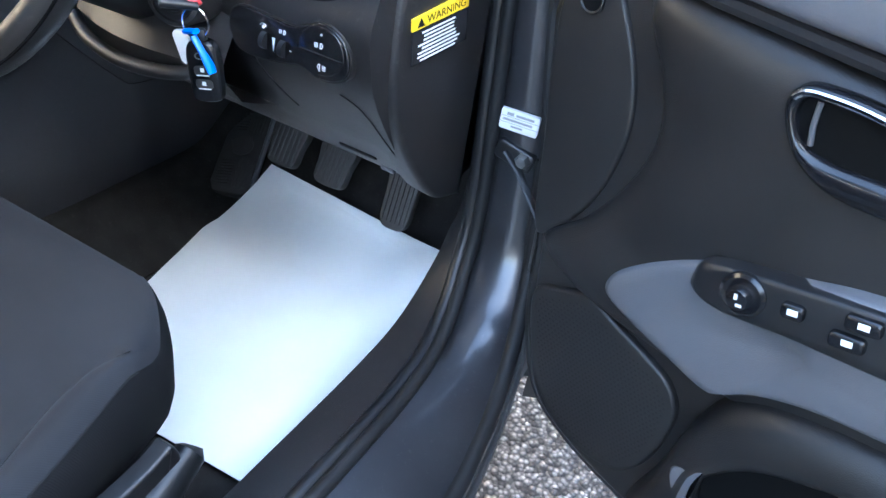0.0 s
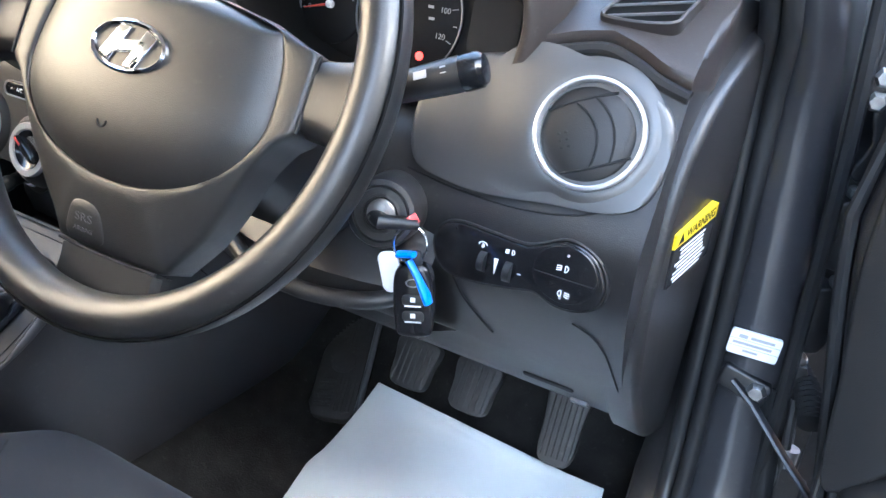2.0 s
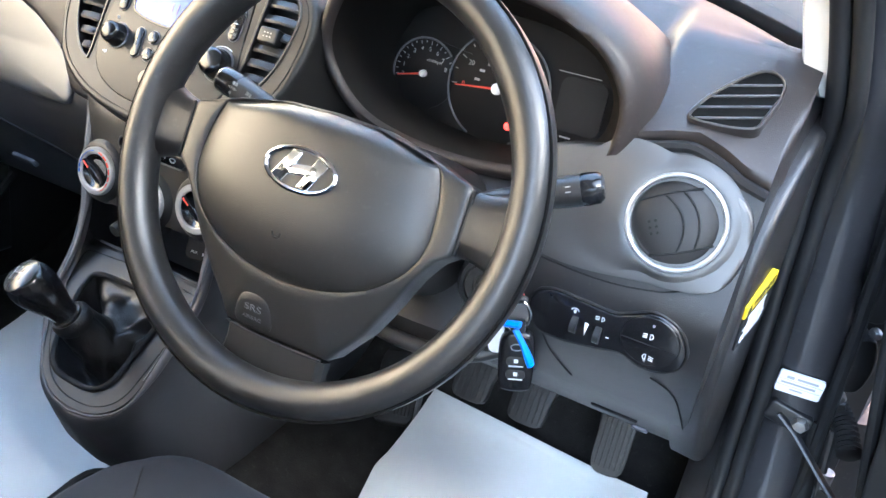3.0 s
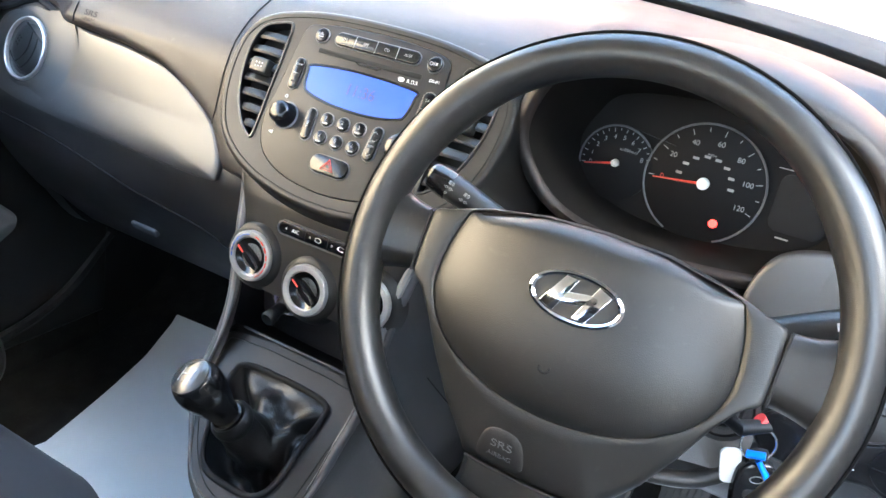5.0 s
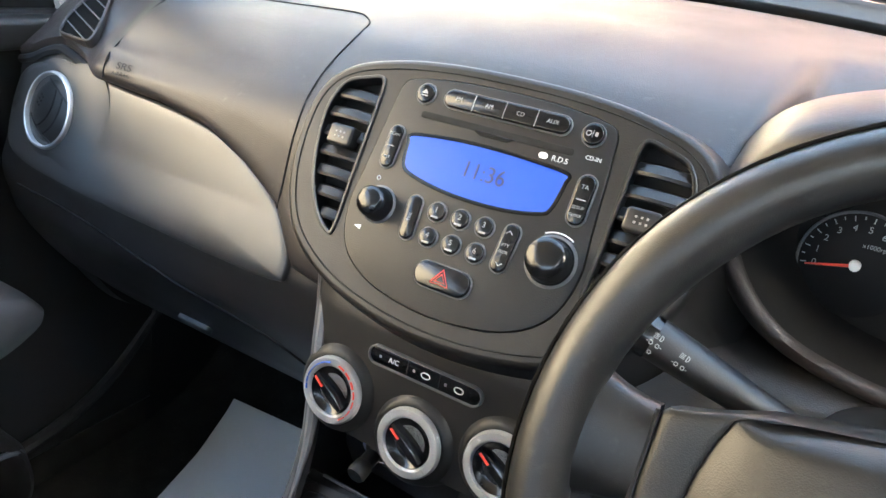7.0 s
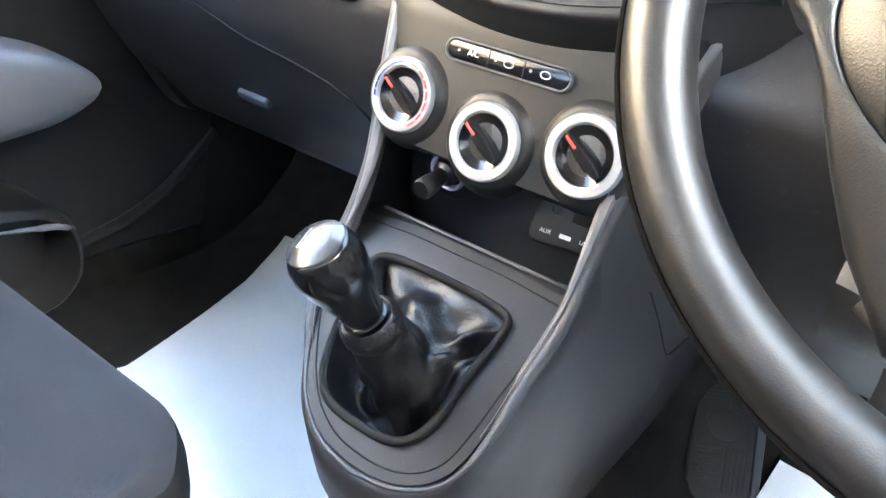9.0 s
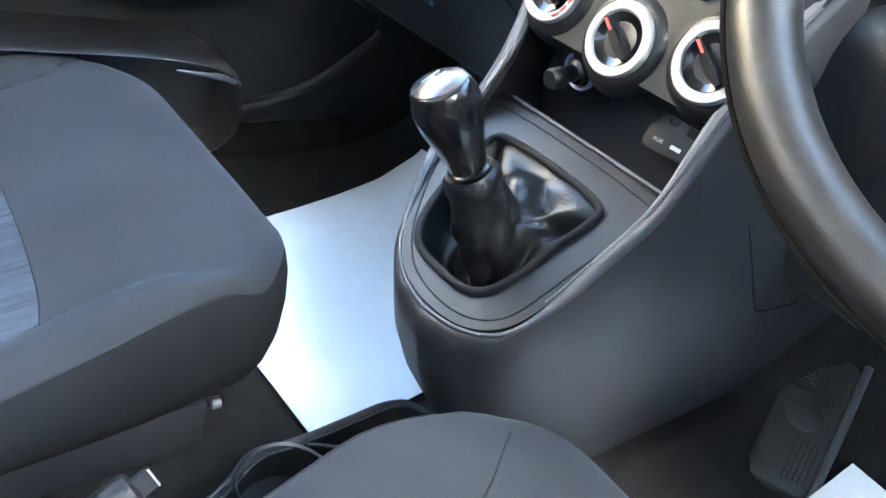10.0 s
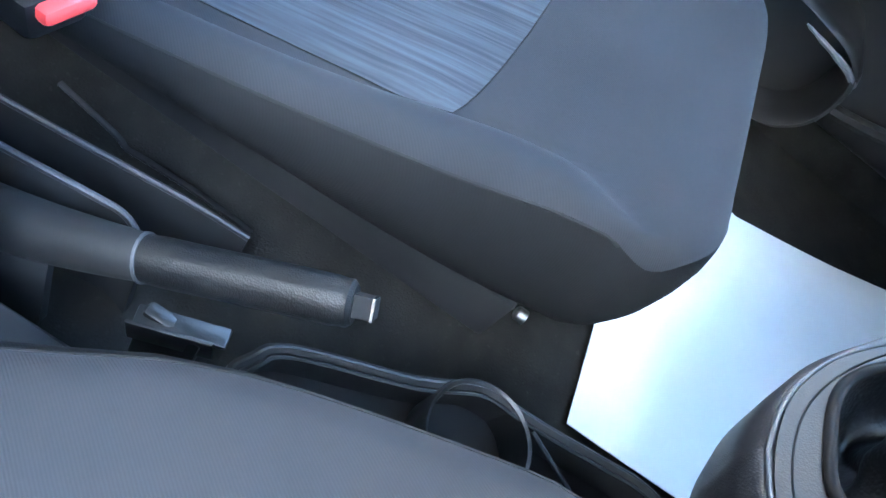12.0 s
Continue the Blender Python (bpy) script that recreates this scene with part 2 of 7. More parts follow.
def leaning(o, degrees):
    """A plane that faces the rear of the car and leans forward at its top by that many degrees."""
    a = radians(degrees)
    return Frame3(o, (1, 0, 0), (0, math.sin(a), math.cos(a)))


def finish(bm, sharp=38):
    bmesh.ops.remove_doubles(bm, verts=bm.verts, dist=1e-6)
    bmesh.ops.recalc_face_normals(bm, faces=bm.faces)
    me = bpy.data.meshes.new("mesh")
    bm.to_mesh(me)
    bm.free()
    me.polygons.foreach_set("use_smooth", [True] * len(me.polygons))
    me.set_sharp_from_angle(angle=radians(sharp))
    return me


def part(name, bm, mat, parent=None, label="", sharp=38):
    me = finish(bm, sharp)
    me.name = name
    me.materials.append(mat)
    ob = new(name, me)
    if parent is not None:
        ob.parent = parent
        if parent.type == "EMPTY":
            ob.matrix_parent_inverse = Matrix.Translation(parent.location).inverted()
    return tagged(ob, label)


def thing(name, at, label, category, group="", kind=""):
    e = new(name)
    e.empty_display_size = 0.05
    e.location = at
    return tagged(e, label, category, group, kind)


def solo(name, bm, mat, label, category, group="", kind="", sharp=38):
    return tagged(part(name, bm, mat, None, "", sharp), label, category, group, kind)


def grid(rows, closed=False, cap=False, bm=None):
    """Skin over rows of points; closed: each row is a ring; cap: end rings are filled."""
    bm = bm or bmesh.new()
    vs = [[bm.verts.new(p) for p in r] for r in rows]
    k = len(vs[0])
    for a, b in zip(vs, vs[1:]):
        for i in range(k if closed else k - 1):
            j = (i + 1) % k
            bm.faces.new((a[i], a[j], b[j], b[i]))
    if cap:
        bm.faces.new(vs[0])
        bm.faces.new(vs[-1][::-1])
    return bm


def box(centre, size, bevel=0.0, seg=2, bm=None, turn=None):
    one = bmesh.new()
    bmesh.ops.create_cube(one, size=1.0)
    bmesh.ops.scale(one, vec=Vector(size), verts=one.verts)
    if bevel:
        bmesh.ops.bevel(one, geom=list(one.edges), offset=bevel, segments=seg, profile=0.5, affect="EDGES")
    m = Matrix.Translation(centre) @ (turn or Matrix.Identity(4))
    bmesh.ops.transform(one, matrix=m, verts=one.verts)
    if bm is None:
        return one
    me = bpy.data.meshes.new("tmp")
    one.to_mesh(me)
    one.free()
    bm.from_mesh(me)
    bpy.data.meshes.remove(me)
    return bm


def frame_turn(f):
    return Matrix((f.u, f.v, f.n)).transposed().to_4x4()


def spline(pts, n=8, closed=True):
    """Smooth curve through points (any dimension)."""
    out, k = [], len(pts)
    P = [np.array(p, float) for p in pts]
    for i in range(k if closed else k - 1):
        if closed:
            a, b, c, d = (P[(i + j) % k] for j in (-1, 0, 1, 2))
        else:
            a, b, c, d = P[max(i - 1, 0)], P[i], P[i + 1], P[min(i + 2, k - 1)]
        for s in range(n):
            t = s / n
            out.append(0.5 * (2 * b + (c - a) * t + (2 * a - 5 * b + 4 * c - d) * t * t + (3 * b - a - 3 * c + d) * t ** 3))
    if not closed:
        out.append(P[-1])
    return [tuple(o) for o in out]


def mirrored(half):
    """Outline from its right half, given from the top middle round to the bottom middle."""
    left = [(-x, y) for x, y in reversed(half) if abs(x) > 1e-6]
    return half + left


def oval(cx, cy, rx, ry, n=40, power=2.0):
    out = []
    for i in range(n):
        a = 2 * math.pi * i / n
        c, s = math.cos(a), math.sin(a)
        out.append((cx + rx * math.copysign(abs(c) ** (2 / power), c), cy + ry * math.copysign(abs(s) ** (2 / power), s)))
    return out


def pill(cx, cy, w, h, r=None, n=6, lean=0.0):
    """Rounded rectangle, counter-clockwise."""
    r = min(w, h) / 2 - 1e-5 if r is None else r
    out = []
    for sx, sy, a0 in ((1, 1, 0), (-1, 1, 90), (-1, -1, 180), (1, -1, 270)):
        for i in range(n + 1):
            a = radians(a0 + 90 * i / n)
            out.append((sx * (w / 2 - r) + r * math.cos(a), sy * (h / 2 - r) + r * math.sin(a)))
    c, s = math.cos(radians(lean)), math.sin(radians(lean))
    return [(cx + c * x - s * y, cy + s * x + c * y) for x, y in out]


def inset(line, d):
    """Closed outline moved inwards by d."""
    P = np.array(line, float)
    area = np.sum(P[:, 0] * np.roll(P[:, 1], -1) - np.roll(P[:, 0], -1) * P[:, 1])
    t = np.roll(P, -1, 0) - np.roll(P, 1, 0)
    t /= np.maximum(np.linalg.norm(t, axis=1), 1e-9)[:, None]
    nrm = np.stack([-t[:, 1], t[:, 0]], 1) * (1 if area > 0 else -1)
    return [tuple(p) for p in P + nrm * d]


def plate(line, f, back, front, edge=0.001, bm=None, seg=3):
    """Solid plate over a flat outline, from depth back to front, with a rounded front edge."""
    rings = [[f(*p, back) for p in line], [f(*p, front - edge) for p in line]]
    for i in range(1, seg + 1):
        a = math.pi / 2 * i / seg
        rings.append([f(*p, front - edge + edge * math.sin(a)) for p in inset(line, edge * (1 - math.cos(a)))])
    return grid(rings, closed=True, cap=True, bm=bm)


def dome(line, f, levels, bm=None, centre=None, back=None):
    """Swollen plate: levels of (share of the outline's size, height)."""
    P = np.array(line, float)
    c = P.mean(0) if centre is None else np.array(centre)
    rings = [] if back is None else [[f(*p, back) for p in P]]
    for s, h in levels:
        rings.append([f(*(c + (p - c) * s), h) for p in P])
    return grid(rings, closed=True, cap=True, bm=bm)


def plate_holes(line, holes, f, back, front, bm=None):
    """Flat plate with openings cut through it."""
    bm = bm or bmesh.new()
    loops, edges = [], []
    for ring in [line] + holes:
        vs = [bm.verts.new(f(*p, front)) for p in ring]
        edges += [bm.edges.new((vs[i], vs[(i + 1) % len(vs)])) for i in range(len(vs))]
        loops.append(vs)
    bmesh.ops.triangle_fill(bm, use_beauty=True, use_dissolve=False, edges=edges, normal=f.n)
    for ring, vs in zip([line] + holes, loops):
        low = [bm.verts.new(f(*p, back)) for p in ring]
        for i in range(len(vs)):
            j = (i + 1) % len(vs)
            bm.faces.new((vs[i], vs[j], low[j], low[i]))
    return bm


def ring_plate(outer, inner, f, back, front, edge=0.0006, bm=None):
    """Flat ring between two outlines with the same number of points."""
    rows = [[f(*p, back) for p in outer], [f(*p, front - edge) for p in outer], [f(*p, front) for p in inset(outer, edge)],
            [f(*p, front) for p in inset(inner, -edge)], [f(*p, front - edge) for p in inner], [f(*p, back) for p in inner]]
    return grid(rows + [rows[0]], closed=True, bm=bm)


def tube(path, radius, n=10, closed=False, bm=None, flat=1.0, up=None):
    """Round bar along a path; radius: a number or one for each point."""
    P = [Vector(p) for p in path]
    k = len(P)
    R = [radius] * k if isinstance(radius, (int, float)) else list(radius)
    rows, side = [], None
    for i in range(k):
        a, b = (P[(i - 1) % k], P[(i + 1) % k]) if closed else (P[max(i - 1, 0)], P[min(i + 1, k - 1)])
        t = (b - a).normalized()
        ref = Vector(up) if up else (side or (Vector((0, 0, 1)) if abs(t.z) < 0.9 else Vector((1, 0, 0))))
        side = (ref - t * ref.dot(t)).normalized()
        other = t.cross(side)
        rows.append([P[i] + side * (R[i] * flat * math.cos(2 * math.pi * j / n)) + other * (R[i] * math.sin(2 * math.pi * j / n)) for j in range(n)])
    if closed:
        rows.append(rows[0])
    return grid(rows, closed=True, cap=not closed, bm=bm)


def lathe(f, profile, n=32, bm=None, cx=0.0, cy=0.0, cap=True):
    """Turned shape: profile of (radius, height along n)."""
    rows = [[f(cx + r * math.cos(2 * math.pi * i / n), cy + r * math.sin(2 * math.pi * i / n), h) for i in range(n)] for r, h in profile]
    return grid(rows, closed=True, cap=cap, bm=bm)


def text(name, words, f, u, v, size, mat, parent, lift=0.0004, lean=0.0, label="", wide=1.0):
    c = bpy.data.curves.new(name, "FONT")
    c.body, c.size, c.align_x, c.align_y = words, size, "CENTER", "CENTER"
    c.extrude = 0.0001
    tmp = bpy.data.objects.new(name, c)
    me = bpy.data.meshes.new_from_object(tmp)
    bpy.data.objects.remove(tmp)
    m = Matrix.Translation(f(u, v, lift)) @ frame_turn(f) @ Matrix.Rotation(radians(lean), 4, "Z") @ Matrix.Diagonal((wide, 1, 1, 1))
    me.transform(m)
    me.materials.clear()
    me.materials.append(mat)
    ob = new(name, me)
    ob.parent = parent
    if parent.type == "EMPTY":
        ob.matrix_parent_inverse = Matrix.Translation(parent.location).inverted()
    return tagged(ob, label)


def bars(f, rows, bm=None, lift=0.0004):
    """Flat printed bars: rows of (u, v, width, height)."""
    bm = bm or bmesh.new()
    for u, v, w, h in rows:
        plate([(u - w / 2, v - h / 2), (u + w / 2, v - h / 2), (u + w / 2, v + h / 2), (u - w / 2, v + h / 2)], f, lift - 0.0003, lift, 0.00005, bm=bm, seg=1)
    return bm


def table(x, rows):
    return float(np.interp(x, [r[0] for r in rows], [r[1] for r in rows]))


def ease(x):
    x = min(max(x, 0.0), 1.0)
    return x * x * (3 - 2 * x)

# ---- ground and car body ----
bm = bmesh.new()
bmesh.ops.create_grid(bm, x_segments=1, y_segments=1, size=400)
ground = solo("ground", bm, M_GRAVEL, "worn asphalt yard with pale exposed stones", "ground", kind="structure")
M_BOUND = material("dark_blocker_wall", (0.050, 0.043, 0.038), 0.85, grain=0.5, grain_scale=30, vary=0.3, vary_scale=1.2)
# added unseen wall; hides the low sky beyond the open door
solo("wall_block_right", box((2.75, 0.95, 1.25), (0.24, 8.08, 2.5), 0.02), M_BOUND, "added unseen dark wall that cuts light from the open door", "wall", kind="structure")
M_BLOCKER = material("grey_blocker_wall", (0.50, 0.49, 0.47), 0.85, grain=0.4, grain_scale=30, vary=0.2, vary_scale=0.9)
M_BOUNCE_RED = material("red_bounce_wall", (0.36, 0.22, 0.175), 0.85, grain=0.5, grain_scale=30, vary=0.25, vary_scale=0.8)
# added unseen wall ahead; its red bounce warms the dashboard top
solo("wall_bounce_front", box((0, 19.0, 7.0), (44.0, 0.4, 14.0), 0.02), M_BOUNCE_RED, "added unseen red wall far ahead that bounces warm light", "wall", kind="structure")
# added unseen wall, tall enough to keep direct sun off the car
solo("wall_shade_rear", box((9.4, -3.3, 3.8), (14.0, 0.4, 7.6), 0.02), M_BLOCKER, "added unseen wall behind the car that blocks the sun", "wall", kind="structure")
M_CREAM = material("cream_bounce_wall", (0.74, 0.62, 0.45), 0.85, grain=0.4, grain_scale=30, vary=0.15, vary_scale=0.9)
# added unseen reflector: sends warm light in through the passenger window
solo("wall_bounce_left", box((-4.2, 3.0, 1.9), (0.3, 26.0, 3.8), 0.02), M_CREAM, "added unseen cream wall on the left that bounces warm light", "wall", kind="structure")
M_SLAB = material("pale_concrete", (0.46, 0.44, 0.40), 0.8, grain=0.4, grain_scale=60, vary=0.25, vary_scale=0.9)
slabs = thing("pavement", (0, 12, 0), "sunlit pale concrete yard slabs in front of the car", "pavement", kind="structure")
slab_mesh = None
for i in range(8):
    for j in range(6):
        at = Matrix.Translation((-16 + 4.0 * i, 8.0 + 4.0 * j, 0.0))
        if slab_mesh is None:
            first = part("slab", box((0, 0, 0.02), (3.96, 3.96, 0.04), 0.01, 1), M_SLAB, slabs)
            slab_mesh = first.data
            first.matrix_local = at
        else:
            s = new("slab", slab_mesh)
            s.parent, s.matrix_parent_inverse = slabs, Matrix.Translation(slabs.location).inverted()
            s.matrix_basis = at


def sheet(line, x0, x1, back, nx=2):
    """Bent floor sheet: line of (y, z) drawn across the car, with a thickness below it."""
    rows = [[vec(x, y, z) for y, z in line] + [vec(x, y + back[0], z + back[1]) for y, z in reversed(line)] for x in np.linspace(x0, x1, nx)]
    return grid(rows, closed=True, cap=True)


FLOOR = [(-1.5, 0.30), (-0.4, 0.30), (0.30, 0.30), (0.40, 0.305), (0.48, 0.328), (0.54, 0.362), (0.60, 0.42), (0.66, 0.52), (0.69, 0.64), (0.70, 0.90)]
solo("floor", sheet(FLOOR, -0.70, 0.70, (0.02, -0.04)), M_CARPET, "dark grey needle-felt carpet on the car floor", "carpet", kind="structure")

rows = []
for y in np.linspace(0.06, 0.655, 22):
    top = 0.385 - 0.012 * math.sin(math.pi * (y - 0.06) / 0.6) + 0.10 * ease((y - 0.47) / 0.16)
    rows.append([vec(0.06, y, 0.29), vec(0.06, y, top), vec(0.112, y, top), vec(0.124, y, top - 0.006), vec(0.142, y, top - 0.030), vec(0.162, y, 0.340 + 0.10 * ease((y - 0.47) / 0.16)), vec(0.190, y, 0.318 + 0.12 * ease((y - 0.49) / 0.16)), vec(0.235, y, max(table(y, FLOOR) + 0.002, 0.302)), vec(0.235, y, 0.285)])
solo("floor_tunnel", grid(rows, closed=True, cap=True), M_CARPET, "dark grey carpet rising beside the console", "carpet", kind="structure", sharp=70)

body = thing("car_body", (0.76, 0.0, 0.0), "dark grey metallic car body with open door frame", "car body", kind="structure")
INNER = spline([(0.728, -1.0, 0.412), (0.732, -0.5, 0.412), (0.736, 0.0, 0.412), (0.735, 0.20, 0.414), (0.722, 0.30, 0.43), (0.706, 0.365, 0.48), (0.701, 0.388, 0.55), (0.693, 0.392, 0.704), (0.681, 0.387, 0.91), (0.676, 0.350, 1.00), (0.640, 0.29, 1.13), (0.575, 0.06, 1.36), (0.535, -0.13, 1.46)], 6, False)
OUTER = spline([(0.838, -1.0, 0.36), (0.838, -0.5, 0.36), (0.838, 0.05, 0.36), (0.828, 0.20, 0.372), (0.806, 0.31, 0.41), (0.782, 0.385, 0.49), (0.768, 0.402, 0.57), (0.748, 0.405, 0.73), (0.727, 0.403, 0.89), (0.712, 0.372, 1.00), (0.676, 0.305, 1.14), (0.612, 0.07, 1.37), (0.57, -0.12, 1.47)], 6, False)
rows = []
for a, b in zip(INNER, OUTER):
    a, b = Vector(a), Vector(b)
    lift = Vector((0.25, -0.30, 0.45)) * 0.02 if a.z < 0.45 else Vector((0.1, -0.8, 0.1)) * 0.012
    drop = Vector((0, 0, -0.09)) if a.z < 0.43 else Vector((0.012, 0.07, -0.01))
    drop_in = Vector((-0.004, 0, -0.03)) if a.z < 0.43 else Vector((-0.012, 0.03, 0))
    rows.append([a + drop_in, a, a.lerp(b, 0.10) + lift * 0.25, a.lerp(b, 0.28) + lift * 0.8, a.lerp(b, 0.5) + lift, a.lerp(b, 0.75) + lift * 0.9, a.lerp(b, 0.92) + lift * 0.4, b, b + drop * 0.4, b + drop, a + drop_in + drop * 0.8])
part("door_frame", grid(rows, closed=True, cap=True), M_PAINT, body, "dark grey painted sill and hinge pillar", sharp=85)
seal_path = [Vector(p) + Vector((-0.006, -0.006, 0.006)) for p in INNER]
part("door_seal", tube(seal_path, 0.0085, 10), M_RUBBER, body, "black rubber door seal")
seal_path = [Vector(p) + Vector((-0.022, 0.002, 0.001)) for p in INNER]
part("seal_flange", tube(seal_path, 0.010, 10), M_BLACK, body)
outer_lip = [Vector(p) + Vector((-0.004, -0.004, 0.006)) for p in OUTER[:40]]
part("outer_seal", tube(outer_lip, 0.0105, 10), M_RUBBER, body, "black rubber seal along the outer sill edge")
part("outer_lip", tube([p + Vector((0.016, 0.0, -0.006)) for p in outer_lip], 0.0050, 8), M_JAMB, body, "dusty painted outer sill flange")
# black trim plate inside the sill and the kick panel before the door seal
rows = []
for p in INNER[:-12]:
    p = Vector(p)
    low = p.z < 0.47
    up = ease((p.z - 0.42) / 0.12)
    q = p + Vector((-0.028, 0.006, 0.002))
    w = Vector((0.645, p.y + 0.05 * up, p.z - 0.02 * (1 - up)))
    rows.append([q, q.lerp(w, 0.5) + Vector((0, -0.004 * up, 0.005 * (1 - up))), w, Vector((0.640, p.y + 0.08 * up, max(p.z - 0.12, 0.295) if up < 0.5 else p.z)), Vector((0.700, p.y + 0.10 * up, max(p.z - 0.12, 0.295) if up < 0.5 else p.z))])
part("sill_trim", grid(rows, closed=True, cap=True), M_DASH, body, "black plastic sill and kick trim")
# inner faces of the hinge gap, front wing and its edge
rows = [[vec(0.745, 0.43, z), vec(0.772, 0.455, z), vec(0.800, 0.47, z), vec(0.812, 0.52, z), vec(0.812, 1.2, z), vec(0.745, 1.2, z)] for z in (0.25, 0.5, 0.75, 1.06)]
part("front_wing", grid(rows, closed=True, cap=True), M_JAMB, body, "dusty dark grey front wing behind the hinges")
part("jamb_panel", box((0.735, 0.455, 0.96), (0.10, 0.03, 0.44), 0.006), M_JAMB, body, "dusty inner wing panel")
hf = Frame3((0.768, 0.425, 0), (1, 0, 0), (0, 0, 1))
for z in (0.845, 0.545):
    hinge = part("hinge", plate(pill(0.0, z, 0.034, 0.085, 0.008), hf, -0.03, 0.006, 0.003), M_JAMB, body, "painted steel door hinge")
    part("hinge_leaf", box((0.790, 0.392, z), (0.032, 0.010, 0.05), 0.003, turn=Matrix.Rotation(radians(-35), 4, "Z")), M_JAMB, hinge)
    part("hinge_pin", tube([vec(0.782, 0.402, z - 0.045), vec(0.782, 0.402, z + 0.045)], 0.009, 12), M_STEEL, hinge)
    for dz in (-0.028, 0.028):
        part("bolt", lathe(Frame3((0.766, 0.417, z + dz), (1, 0, 0), (0, 0, 1)), [(0.008, -0.004), (0.008, 0.004), (0.006, 0.007)], 6), M_STEEL, hinge)
for z in (0.935, 0.955):
    part("wing_bolt", lathe(Frame3((0.752, 0.40, z), (1, 0, 0), (0, 0, 1)), [(0.009, -0.006), (0.009, 0.001), (0.006, 0.004), (0.006, 0.007)], 6), M_STEEL, body)
part("wing_flange", grid([[vec(0.79, 0.47, z), vec(0.83, 0.49, z), vec(0.875, 0.53, z), vec(0.875, 0.60, z), vec(0.79, 0.60, z)] for z in (0.20, 0.42, 0.62)], closed=True, cap=True), M_JAMB, body)
random.seed(3)
for k in range(5):
    z = 0.56 + 0.085 * k
    part("jamb_bracket", plate(spline([(-0.016, z - 0.030), (0.010, z - 0.034), (0.018 - 0.006 * (k % 2), z), (0.008, z + 0.032), (-0.014, z + 0.026), (-0.006, z)], 3), Frame3((0.762, 0.412, 0), (1, 0.35, 0), (0, 0, 1)), -0.02, 0.006 + 0.003 * (k % 3), 0.003), M_JAMB if k % 2 else M_BLACK, body, "painted steel jamb bracket")
    part("jamb_clip", lathe(Frame3((0.758 + 0.006 * (k % 3), 0.404, z + 0.040), (1, 0.3, 0), (0, 0, 1)), [(0.006, -0.006), (0.006, 0.002), (0.004, 0.005), (0.0005, 0.006)], 8), M_STEEL, body)
part("jamb_rubber", tube([vec(0.765, 0.395, 0.50), vec(0.760, 0.392, 0.62), vec(0.752, 0.394, 0.76), vec(0.742, 0.396, 0.90), vec(0.730, 0.396, 1.02)], 0.007, 8), M_RUBBER, body, "black jamb seal")
# wiring boot with ribs between pillar and door
boot = [vec(0.760, 0.43, 0.665), vec(0.778, 0.405, 0.655), vec(0.79, 0.37, 0.64)]
bpts = spline(boot, 14, False)
part("wiring_boot", tube(bpts, [0.011 + 0.0025 * (i % 2) for i in range(len(bpts))], 12), M_RUBBER, body, "ribbed black rubber wiring boot")
# check strap with its bolt
strap = part("check_strap", tube([vec(0.712, 0.383, 0.652), vec(0.735, 0.376, 0.637), vec(0.775, 0.355, 0.606), vec(0.82, 0.33, 0.575)], 0.006, 8, flat=0.5), M_BLACK, body, "dark steel door check strap")
part("strap_bolt", lathe(Frame3((0.735, 0.385, 0.647), (1, 0, 0), (0, 0, 1)), [(0.010, -0.01), (0.010, 0.004), (0.007, 0.009)], 6), M_STEEL, strap)
part("strap_bracket", plate(pill(0.0, 0.0, 0.05, 0.026, 0.006), Frame3((0.722, 0.389, 0.648), (1, 0.05, -0.25), (0, 0, 1)), -0.01, 0.006, 0.003), M_BLACK, strap)
# white data sticker on the pillar
sf = Frame3((0.7205, 0.3835, 0.6925), (1, 0.15, -0.03), (-0.06, -0.05, 1))
sticker = solo("data_sticker", plate(pill(0, 0, 0.047, 0.026, 0.0025), sf, -0.004, 0.0006, 0.0003), M_LABEL, "small white printed sticker on the hinge pillar", "sticker")
part("print", bars(sf, [(-0.012, 0.0075, 0.008, 0.004), (0.006, 0.0075, 0.022, 0.003), (-0.002, 0.0, 0.036, 0.0028), (-0.002, -0.0075, 0.014, 0.0024)], lift=0.0009), M_GREYPRINT, sticker)
part("rule", bars(sf, [(0, 0.0040, 0.046, 0.0005), (0, -0.0038, 0.046, 0.0005)], lift=0.0009), M_GREYPRINT, sticker)

solo("sill_left", box((-0.715, -0.35, 0.35), (0.09, 2.3, 0.14), 0.02), M_CARPET, "dark carpeted sill on the passenger side", "sill", kind="structure")
solo("kick_panel_left", box((-0.69, 0.60, 0.66), (0.05, 0.40, 0.80), 0.015), M_DOORTRIM, "dark kick panel before the passenger door", "trim panel", kind="structure")
solo("kick_panel_right", box((0.672, 0.60, 0.62), (0.05, 0.36, 0.72), 0.015), M_DOORTRIM, "dark kick panel beside the pedals", "trim panel", kind="structure")
# windscreen, cowl, pillars, roof and closing panels
WS = [(-0.64, 0.36), (-0.5, 0.56), (-0.3, 0.72), (0.0, 0.80), (0.3, 0.72), (0.5, 0.56), (0.64, 0.36)]
WSC = spline(WS, 5, False)


def ws_base(x):
    return table(x, WSC)


